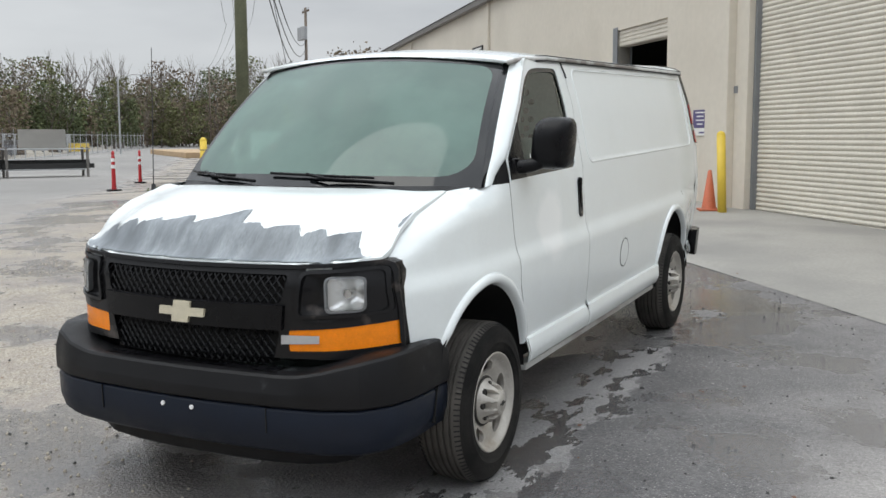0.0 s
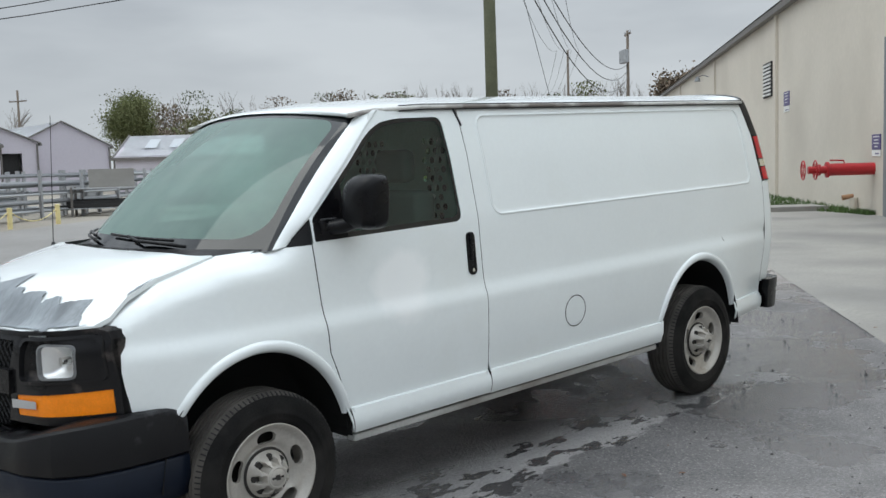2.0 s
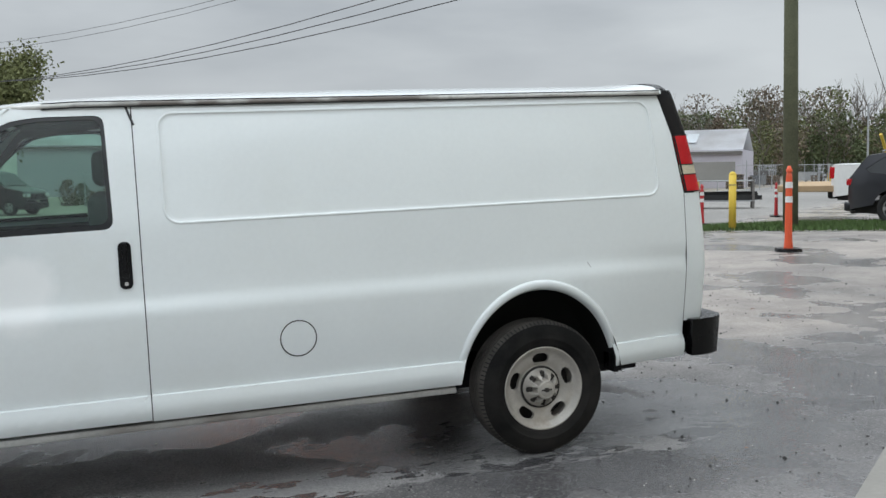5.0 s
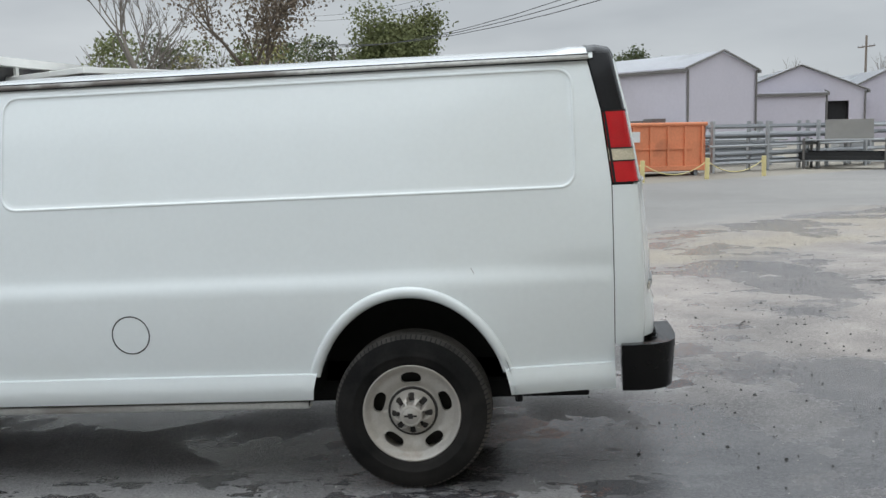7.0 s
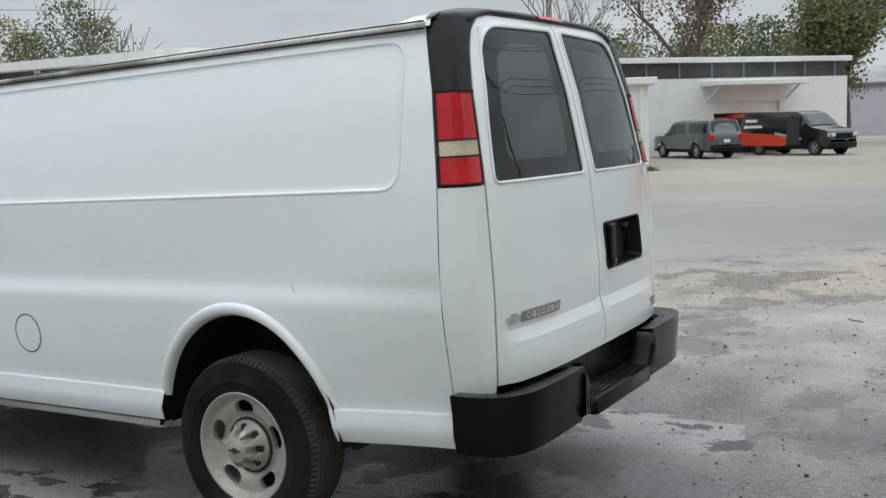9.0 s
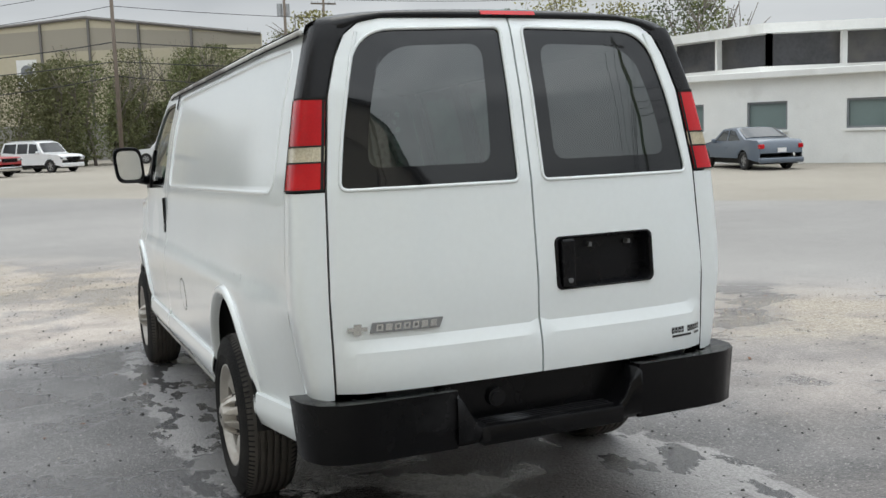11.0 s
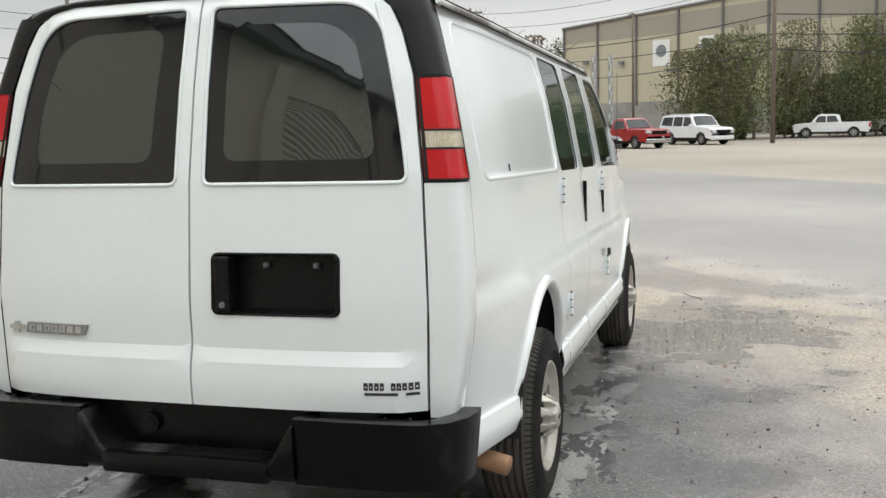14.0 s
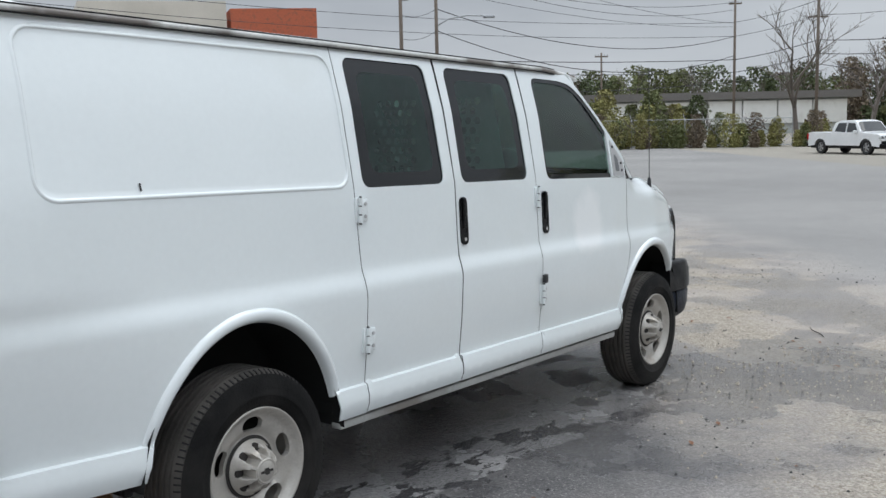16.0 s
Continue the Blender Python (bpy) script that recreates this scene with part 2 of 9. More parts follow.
M["glass_green"] = glass("green tinted glass", (0.42, 0.68, 0.58), 0.60, veil=0.10, mirror=0.045, haze=(0.15, 0.32, 0.27), stretch=(14, 14, 1.2))
M["trim_grey"] = mat("grey interior plastic", (0.085, 0.09, 0.09), 0.7, vary=0.1)
M["seat"] = mat("grey seat cloth", (0.11, 0.115, 0.12), 0.9, vary=0.15, fine=200, bump=0.2)
M["inner_white"] = mat("bare inner panel", (0.55, 0.58, 0.57), 0.6, vary=0.15)
M["rail"] = mat("peeling roof rail", (0.62, 0.62, 0.60), 0.45, vary=0.2, scale=5, second=(0.20, 0.18, 0.165), second_at=0.54, soft=0.05)
M["rust"] = mat("rusty exhaust pipe", (0.36, 0.21, 0.12), 0.6, metal=0.4, vary=0.3, scale=12)
M["bar_dark"] = mat("dark mark", (0.03, 0.03, 0.032), 0.5, vary=0.1)
M["white_mark"] = mat("white marker", (0.8, 0.8, 0.8), 0.7, vary=0.05)
M["glass_clear"] = glass("clear lamp glass", (1, 1, 1), 0.95)

# ---- geometry helpers ----
from mathutils.geometry import delaunay_2d_cdt


def finish(name, verts, faces, material, parent=None, label="", smooth=True, mats=None, face_mats=None):
    me = bpy.data.meshes.new(name)
    me.from_pydata([tuple(v) for v in verts], [], faces)
    for m in (mats or [material]):
        me.materials.append(m)
    if face_mats:
        me.polygons.foreach_set("material_index", face_mats)
    me.polygons.foreach_set("use_smooth", [smooth] * len(me.polygons))
    me.update()
    ob = new(name, me)
    if parent is not None:
        ob.parent = parent
    if label:
        ob["label"] = label
    return ob


def part(name, bm, material, parent=None, label="", smooth=False, angle=None):
    """Links a bmesh as one mesh object under a thing or a part."""
    bmesh.ops.recalc_face_normals(bm, faces=bm.faces[:])
    me = bpy.data.meshes.new(name)
    bm.to_mesh(me)
    bm.free()
    me.materials.append(material)
    if smooth or angle:
        me.polygons.foreach_set("use_smooth", [True] * len(me.polygons))
        if angle:
            me.set_sharp_from_angle(angle=radians(angle))
    ob = new(name, me)
    if parent is not None:
        ob.parent = parent
    if label:
        ob["label"] = label
    return ob


def empty(name, m=None, **tags):
    ob = new(name)
    ob.empty_display_size = 0.2
    if m is not None:
        ob.matrix_basis = m
    return tagged(ob, **tags)


def box(bm, x0, x1, y0, y1, z0, z1, bevel=0.0, m=None):
    r = bmesh.ops.create_cube(bm, size=1)
    t = Matrix.LocRotScale(((x0 + x1) / 2, (y0 + y1) / 2, (z0 + z1) / 2), None, (abs(x1 - x0), abs(y1 - y0), abs(z1 - z0)))
    bmesh.ops.transform(bm, matrix=t if m is None else m @ t, verts=r["verts"])
    if bevel:
        es = list({e for v in r["verts"] for e in v.link_edges})
        bmesh.ops.bevel(bm, geom=es, offset=bevel, segments=2, affect="EDGES", profile=0.5)


def cyl(bm, a, b, r1, r2=None, n=16, caps=True):
    a, b = Vector(a), Vector(b)
    d = b - a
    m = Matrix.Translation((a + b) / 2) @ d.to_track_quat("Z", "Y").to_matrix().to_4x4()
    bmesh.ops.create_cone(bm, cap_ends=caps, segments=n, radius1=r1, radius2=r1 if r2 is None else r2, depth=d.length, matrix=m)


def tube(bm, pts, r, n=8, r_end=None):
    """A pipe along points."""
    pts = [Vector(p) for p in pts]
    rings = []
    for i, p in enumerate(pts):
        d = (pts[min(i + 1, len(pts) - 1)] - pts[max(i - 1, 0)]).normalized()
        side = d.cross(Vector((0, 0, 1)))
        if side.length < 1e-4:
            side = Vector((1, 0, 0))
        side.normalize()
        up = side.cross(d)
        k = r if r_end is None else r + (r_end - r) * i / (len(pts) - 1)
        rings.append([bm.verts.new(p + k * (side * math.cos(2 * math.pi * j / n) + up * math.sin(2 * math.pi * j / n))) for j in range(n)])
    for a, b in zip(rings, rings[1:]):
        for j in range(n):
            bm.faces.new((a[j], a[(j + 1) % n], b[(j + 1) % n], b[j]))
    bm.faces.new(rings[0][::-1])
    bm.faces.new(rings[-1])


def lathe(profile, n=48, closed=False):
    """Vertices and faces of a turned shape: (radius, along) pairs turned about the y axis."""
    v, f, k = [], [], len(profile)
    for j in range(n):
        c, s = math.cos(2 * math.pi * j / n), math.sin(2 * math.pi * j / n)
        v += [(r * c, a, r * s) for r, a in profile]
    for j in range(n):
        for i in range(k if closed else k - 1):
            a, b = j * k + i, j * k + (i + 1) % k
            c, d = ((j + 1) % n) * k + (i + 1) % k, ((j + 1) % n) * k + i
            f.append((a, b, c, d))
    return v, f


def rrect(x0, x1, z0, z1, r, n=5):
    """A rectangle with rounded corners; r: one radius, or four (from low left, counter-clockwise)."""
    rs = r if isinstance(r, (tuple, list)) else (r,) * 4
    out = []
    for (cx, cz, a0), q in zip(((x0, z0, 180), (x1, z0, 270), (x1, z1, 0), (x0, z1, 90)), rs):
        mx, mz = cx + (q if cx == x0 else -q), cz + (q if cz == z0 else -q)
        if q <= 0:
            out.append((cx, cz))
            continue
        out += [(mx + q * math.cos(radians(a0 + 90 * i / n)), mz + q * math.sin(radians(a0 + 90 * i / n))) for i in range(n + 1)]
    return out


def quad_round(pts, r, n=5):
    """A polygon with its corners rounded by r (one, or one for each corner)."""
    rs = r if isinstance(r, (tuple, list)) else [r] * len(pts)
    out, k = [], len(pts)
    for i in range(k):
        p, a, b = Vector(pts[i]), Vector(pts[i - 1]), Vector(pts[(i + 1) % k])
        if rs[i] <= 0:
            out.append(tuple(p))
            continue
        s, e = p + (a - p).normalized() * rs[i], p + (b - p).normalized() * rs[i]
        for j in range(n + 1):
            t = j / n
            out.append(tuple(s * (1 - t) ** 2 + p * 2 * t * (1 - t) + e * t * t))
    return out


def resample(poly, step, closed=True):
    out, k = [], len(poly)
    for i in range(k if closed else k - 1):
        a, b = Vector(poly[i]), Vector(poly[(i + 1) % k])
        m = max(1, int((b - a).length / step))
        out += [tuple(a + (b - a) * j / m) for j in range(m)]
    if not closed:
        out.append(tuple(poly[-1]))
    return out


def inside(p, poly):
    x, y = p
    c, j = False, len(poly) - 1
    for i in range(len(poly)):
        (xi, yi), (xj, yj) = poly[i], poly[j]
        if (yi > y) != (yj > y) and x < (xj - xi) * (y - yi) / (yj - yi) + xi:
            c = not c
        j = i
    return c


def sheet(name, outer, surf, material, parent, holes=(), lines=(), step=0.06, edge=0.04, inward=(0, 0, 0), label="", flip=False, rows=None, sharp=None):
    """A curved panel: a flat outline with holes, meshed and laid on surf(u, v); inward: the turned-in edge, a vector or a function."""
    loops = [resample(outer, edge)] + [resample(h, edge) for h in holes]
    pts, edges = [], []
    for lp in loops:
        s = len(pts)
        pts += lp
        edges += [(s + i, s + (i + 1) % len(lp)) for i in range(len(lp))]
    edges_in = []
    for ln in lines:
        lp = [p for p in resample(ln, edge, False) if inside(p, loops[0]) and not any(inside(p, h) for h in loops[1:])]
        s = len(pts)
        pts += lp
        edges_in += [(s + i, s + i + 1) for i in range(len(lp) - 1) if math.dist(lp[i], lp[i + 1]) < edge * 1.6]
    us, vs = [p[0] for p in loops[0]], [p[1] for p in loops[0]]
    u = min(us) + step * 0.5
    vrows = rows or [min(vs) + step * (0.5 + i) for i in range(int((max(vs) - min(vs)) / step) + 1)]
    while u < max(us):
        for v in vrows:
            if inside((u, v), loops[0]) and not any(inside((u, v), h) for h in loops[1:]):
                pts.append((u, v))
        u += step
    co, _, tris, orig, _, _ = delaunay_2d_cdt([Vector(p) for p in pts], edges + edges_in, [], 0, 1e-5)
    faces = []
    for t in tris:
        c = (sum(co[i][0] for i in t) / 3, sum(co[i][1] for i in t) / 3)
        if inside(c, loops[0]) and not any(inside(c, h) for h in loops[1:]):
            faces.append(tuple(t) if not flip else tuple(t)[::-1])
    verts = [Vector(surf(p[0], p[1])) for p in co]
    where = {}
    for i, o in enumerate(orig):
        for k in o:
            where[k] = i
    callable_in = callable(inward)
    if callable_in or Vector(inward).length > 0:
        for a, b in edges:
            va, vb = verts[where[a]], verts[where[b]]
            ia = Vector(inward(va)) if callable_in else Vector(inward)
            ib = Vector(inward(vb)) if callable_in else Vector(inward)
            s = len(verts)
            verts += [va, vb, vb + ib, va + ia]
            faces.append((s, s + 1, s + 2, s + 3))
    ob = finish(name, verts, faces, material, parent, label)
    if sharp:
        ob.data.set_sharp_from_angle(angle=radians(sharp))
    return ob


def loft(name, rings, material, parent, label="", closed=False, smooth=True, caps=False):
    """A skin over rows of points of equal count."""
    k, v, f = len(rings[0]), [], []
    for r in rings:
        v += list(r)
    for i in range(len(rings) - 1):
        for j in range(k if closed else k - 1):
            a, b = i * k + j, i * k + (j + 1) % k
            f.append((a, b, b + k, a + k))
    if caps:
        f.append(tuple(range(k))[::-1])
        f.append(tuple(range((len(rings) - 1) * k, len(rings) * k)))
    return finish(name, v, f, material, parent, label, smooth)


def lerp_table(tab, x):
    if x <= tab[0][0]:
        return tab[0][1]
    for (a, p), (b, q) in zip(tab, tab[1:]):
        if x <= b:
            t = (x - a) / (b - a)
            return p + (q - p) * t
    return tab[-1][1]


def smooth_table(tab, x):
    """As lerp_table, with a soft bend at each knot."""
    return sum(lerp_table(tab, x + d) * w for d, w in ((-0.016, 0.2), (-0.008, 0.2), (0, 0.2), (0.008, 0.2), (0.016, 0.2)))


def sstep(a, b, x):
    t = min(1, max(0, (x - a) / (b - a)))
    return t * t * (3 - 2 * t)

# ---- ground ----
def ground_z(x, y):
    """Lot level: it falls past the van from the warehouse towards the road."""
    near = -0.2 * math.tanh(0.1485 * x) if x > 0 else 0.3 * math.tanh(-0.099 * x)
    w = max(sstep(-12, -22, y), sstep(14, 30, y))
    return near * (1 - w) - 0.15 * w


def ground_material():
    """Worn asphalt with pale silt, gravelly bare patches, wet patches and a broken edge of water near the van."""
    m = bpy.data.materials.new("wet worn asphalt")
    m.use_nodes = True
    n, l = m.node_tree.nodes, m.node_tree.links
    b = n["Principled BSDF"]
    co = n.new("ShaderNodeNewGeometry")

    def noi(scale, detail=6, rough=0.55, vec=None):
        o = n.new("ShaderNodeTexNoise")
        o.inputs["Scale"].default_value, o.inputs["Detail"].default_value, o.inputs["Roughness"].default_value = scale, detail, rough
        l.new(vec or co.outputs["Position"], o.inputs[0])
        return o.outputs[0]

    def rng(src, a, c, d=0.0, e=1.0):
        o = n.new("ShaderNodeMapRange")
        for i, v in zip((1, 2, 3, 4), (a, c, d, e)):
            o.inputs[i].default_value = v
        l.new(src, o.inputs[0])
        return o.outputs[0]

    def math_(op, a, c):
        o = n.new("ShaderNodeMath")
        o.operation = op
        for i, v in enumerate((a, c)):
            if isinstance(v, (int, float)):
                o.inputs[i].default_value = v
            else:
                l.new(v, o.inputs[i])
        return o.outputs[0]

    def mix(f, a, c):
        o = n.new("ShaderNodeMix")
        o.data_type = "RGBA"
        for i, v in ((0, f), (6, a), (7, c)):
            if isinstance(v, tuple):
                o.inputs[i].default_value = (*v, 1)
            elif isinstance(v, (int, float)):
                o.inputs[i].default_value = v
            else:
                l.new(v, o.inputs[i])
        return o.outputs[2]

    sep = n.new("ShaderNodeSeparateXYZ")
    l.new(co.outputs["Position"], sep.inputs[0])
    X, Y = sep.outputs[0], sep.outputs[1]
    grain = noi(55, 4, 0.7)
    stone = n.new("ShaderNodeTexVoronoi")
    stone.inputs["Scale"].default_value = 70
    l.new(co.outputs["Position"], stone.inputs[0])
    broad = noi(0.35, 7)
    mid = noi(1.6, 8, 0.6)
    chip = math_("MULTIPLY", rng(stone.outputs["Color"], 0.52, 0.75), rng(stone.outputs[0], 0.42, 0.25))
    asphalt = mix(rng(math_("ADD", grain, mid), 0.75, 1.3), (0.050, 0.049, 0.051), (0.132, 0.128, 0.129))
    asphalt = mix(math_("MULTIPLY", chip, 0.75), asphalt, (0.33, 0.32, 0.305))
    silt = mix(rng(math_("ADD", grain, mid), 0.7, 1.3), (0.188, 0.179, 0.182), (0.305, 0.290, 0.289))
    silt = mix(rng(Y, 0.5, -1.5), silt, mix(rng(math_("ADD", grain, mid), 0.7, 1.3), (0.240, 0.212, 0.194), (0.385, 0.343, 0.312)))
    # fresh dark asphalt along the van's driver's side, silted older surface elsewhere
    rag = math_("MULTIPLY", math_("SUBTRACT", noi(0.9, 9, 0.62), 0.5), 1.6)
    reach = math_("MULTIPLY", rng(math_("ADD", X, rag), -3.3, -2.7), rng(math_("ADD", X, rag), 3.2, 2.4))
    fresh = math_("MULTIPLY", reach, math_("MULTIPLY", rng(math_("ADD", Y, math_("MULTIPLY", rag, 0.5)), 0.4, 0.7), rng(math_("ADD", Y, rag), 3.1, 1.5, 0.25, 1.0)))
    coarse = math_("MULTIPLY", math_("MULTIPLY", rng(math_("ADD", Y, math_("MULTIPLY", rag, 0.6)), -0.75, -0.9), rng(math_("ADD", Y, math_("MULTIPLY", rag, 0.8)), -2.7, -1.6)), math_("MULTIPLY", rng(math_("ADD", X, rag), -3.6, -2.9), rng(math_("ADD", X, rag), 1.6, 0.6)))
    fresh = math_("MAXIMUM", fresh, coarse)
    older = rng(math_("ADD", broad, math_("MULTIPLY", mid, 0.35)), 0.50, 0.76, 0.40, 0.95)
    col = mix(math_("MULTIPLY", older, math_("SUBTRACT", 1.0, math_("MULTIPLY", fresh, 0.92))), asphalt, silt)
    dry = math_("MULTIPLY", rng(math_("ADD", Y, rag), 1.9, 2.9), rng(math_("ADD", X, rag), -1.2, 0.8))
    col = mix(math_("MULTIPLY", dry, 0.9), col, mix(rng(math_("ADD", grain, mid), 0.7, 1.3), (0.225, 0.213, 0.204), (0.335, 0.318, 0.304)))
    stern = math_("MULTIPLY", rng(math_("ADD", X, rag), -2.4, -3.4), rng(math_("ADD", Y, rag), -1.6, -0.4))
    col = mix(math_("MULTIPLY", stern, math_("MULTIPLY", rng(math_("ADD", Y, rag), 3.6, 2.6), 0.6)), col, asphalt)
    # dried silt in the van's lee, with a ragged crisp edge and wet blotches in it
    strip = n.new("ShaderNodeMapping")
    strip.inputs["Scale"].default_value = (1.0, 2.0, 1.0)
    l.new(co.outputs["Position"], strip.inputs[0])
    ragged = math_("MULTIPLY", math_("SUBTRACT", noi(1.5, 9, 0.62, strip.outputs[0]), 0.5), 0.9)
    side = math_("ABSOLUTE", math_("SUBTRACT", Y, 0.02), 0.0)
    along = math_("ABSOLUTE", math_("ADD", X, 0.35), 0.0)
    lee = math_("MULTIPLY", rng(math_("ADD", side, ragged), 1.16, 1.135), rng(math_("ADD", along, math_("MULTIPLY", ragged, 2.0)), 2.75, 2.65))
    # silt left out under the van's middle, so darker ground colour deepens its shade
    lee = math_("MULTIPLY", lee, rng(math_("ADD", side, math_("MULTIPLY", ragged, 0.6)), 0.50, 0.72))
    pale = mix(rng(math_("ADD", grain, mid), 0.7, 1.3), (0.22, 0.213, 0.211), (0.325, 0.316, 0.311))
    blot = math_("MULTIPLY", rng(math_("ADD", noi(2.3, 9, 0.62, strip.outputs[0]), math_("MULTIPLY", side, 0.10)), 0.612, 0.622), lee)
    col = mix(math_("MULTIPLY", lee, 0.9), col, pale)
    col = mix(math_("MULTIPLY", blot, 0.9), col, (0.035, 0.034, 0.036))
    # pale trodden silt before the van
    front = math_("MULTIPLY", rng(math_("ADD", X, rag), 2.5, 3.0), rng(math_("ADD", Y, rag), 5.0, 2.8))
    front = math_("MAXIMUM", front, math_("MULTIPLY", rng(math_("ADD", X, rag), 0.2, 1.3, 0.0, 0.12), rng(math_("ADD", Y, math_("MULTIPLY", rag, 0.4)), -0.75, -1.05)))
    col = mix(math_("MULTIPLY", front, rng(mid, 0.36, 0.52, 0.65, 1.0)), col, mix(rng(math_("ADD", math_("MULTIPLY", grain, 0.5), mid), 0.55, 1.0), (0.310, 0.272, 0.240), (0.435, 0.393, 0.352)))
    # bands that run along the road: gravelly brown verge, pale road, pale concrete and silt beyond
    wob = math_("MULTIPLY", math_("SUBTRACT", noi(0.35, 6, 0.6), 0.5), 5.0)
    q0 = math_("ADD", math_("ADD", math_("MULTIPLY", X, 0.629), math_("MULTIPLY", Y, -0.777)), 7.27)
    q = math_("ADD", q0, wob)
    gravel = mix(rng(stone.outputs["Color"], 0.2, 0.9), (0.22, 0.185, 0.145), (0.46, 0.41, 0.34))
    qg = math_("ADD", q0, math_("MULTIPLY", wob, 0.4))
    gm = math_("MULTIPLY", math_("MULTIPLY", rng(qg, 9.0, 9.7), rng(qg, 12.6, 11.4)), rng(noi(0.8, 7, 0.65), 0.36, 0.56))
    col = mix(gm, col, gravel)
    road = mix(rng(math_("ADD", noi(0.10, 6), math_("MULTIPLY", grain, 0.3)), 0.5, 0.9), (0.190, 0.183, 0.175), (0.290, 0.278, 0.264))
    far = rng(math_("ADD", q0, math_("MULTIPLY", wob, 0.3)), 11.6, 13.4)
    col = mix(far, col, road)
    yard = mix(rng(math_("ADD", noi(0.07, 7), math_("MULTIPLY", grain, 0.3)), 0.5, 0.95), (0.222, 0.202, 0.168), (0.330, 0.300, 0.252))
    col = mix(rng(math_("ADD", q0, math_("MULTIPLY", wob, 0.1)), 24.6, 25.1), col, yard)
    # wet stains
    wet = math_("MULTIPLY", rng(math_("ADD", noi(0.55, 9, 0.62), math_("MULTIPLY", mid, 0.2)), 0.60, 0.645), rng(far, 0.9, 0.3))
    # standing water by the front wheel away from the warehouse, and seepage behind the van
    px = math_("DIVIDE", math_("ABSOLUTE", math_("SUBTRACT", X, 2.7), 0.0), 1.9)
    py = math_("DIVIDE", math_("ABSOLUTE", math_("ADD", Y, 1.55), 0.0), 0.75)
    qx = math_("DIVIDE", math_("ABSOLUTE", math_("ADD", X, 2.9), 0.0), 1.3)
    qy = math_("DIVIDE", math_("ABSOLUTE", math_("SUBTRACT", Y, 0.6), 0.0), 1.5)
    ring = math_("MINIMUM", math_("ADD", math_("POWER", px, 2.0), math_("POWER", py, 2.0)), math_("ADD", math_("ADD", math_("POWER", qx, 2.0), math_("POWER", qy, 2.0)), 0.35))
    pool = rng(math_("ADD", ring, math_("MULTIPLY", math_("SUBTRACT", noi(1.3, 9, 0.66), 0.5), 3.6)), 0.80, 0.66)
    dark = mix(wet, col, mix(0.42, col, (0.05, 0.05, 0.056)))
    dark = mix(math_("MULTIPLY", pool, 0.8), dark, mix(0.6, dark, (0.04, 0.039, 0.040)))
    grit_n = noi(140, 3, 0.8)
    spk = n.new("ShaderNodeHueSaturation")
    l.new(rng(math_("ADD", grit_n, math_("MULTIPLY", grain, 0.6)), 0.5, 1.1, 0.50, 1.58), spk.inputs["Value"])
    l.new(dark, spk.inputs["Color"])
    l.new(spk.outputs[0], b.inputs["Base Color"])
    l.new(math_("SUBTRACT", rng(math_("ADD", math_("MAXIMUM", wet, blot), math_("MULTIPLY", mid, 0.5)), 0.1, 1.15, 0.62, 0.14), math_("SUBTRACT", math_("MULTIPLY", pool, 0.38), math_("MULTIPLY", math_("MAXIMUM", far, front), 0.3))), b.inputs["Roughness"])
    bp = n.new("ShaderNodeBump")
    bp.inputs["Distance"].default_value = 0.014
    l.new(rng(math_("MAXIMUM", pool, far), 0.0, 1.0, 0.5, 0.2), bp.inputs["Strength"])
    l.new(math_("ADD", math_("MULTIPLY", grain, 0.7), math_("MULTIPLY", stone.outputs[0], math_("ADD", math_("MULTIPLY", gm, 1.5), 0.5))), bp.inputs["Height"])
    l.new(bp.outputs[0], b.inputs["Normal"])
    return m


def ticks(a, b, step, far, grow=1.35):
    out, s = [], step
    v = a
    while v > -far:
        v -= s
        out.insert(0, v)
        s *= grow
    v = a
    while v < b:
        out.append(v)
        v += step
    s = step
    while v < far:
        out.append(v)
        v += s
        s *= grow
    return out + [v]


gx, gy = ticks(-16, 16, 0.5, 2500), ticks(-16, 16, 0.5, 2500)
gv = [(x, y, ground_z(x, y) + 0.006 * noise.noise(Vector((x * 0.6, y * 0.6, 0))) * (abs(x) < 40 and abs(y) < 40)) for x in gx for y in gy]
gk = len(gy)
gf = [(i * gk + j, (i + 1) * gk + j, (i + 1) * gk + j + 1, i * gk + j + 1) for i in range(len(gx) - 1) for j in range(gk - 1)]
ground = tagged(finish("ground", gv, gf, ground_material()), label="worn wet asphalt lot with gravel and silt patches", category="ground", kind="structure")

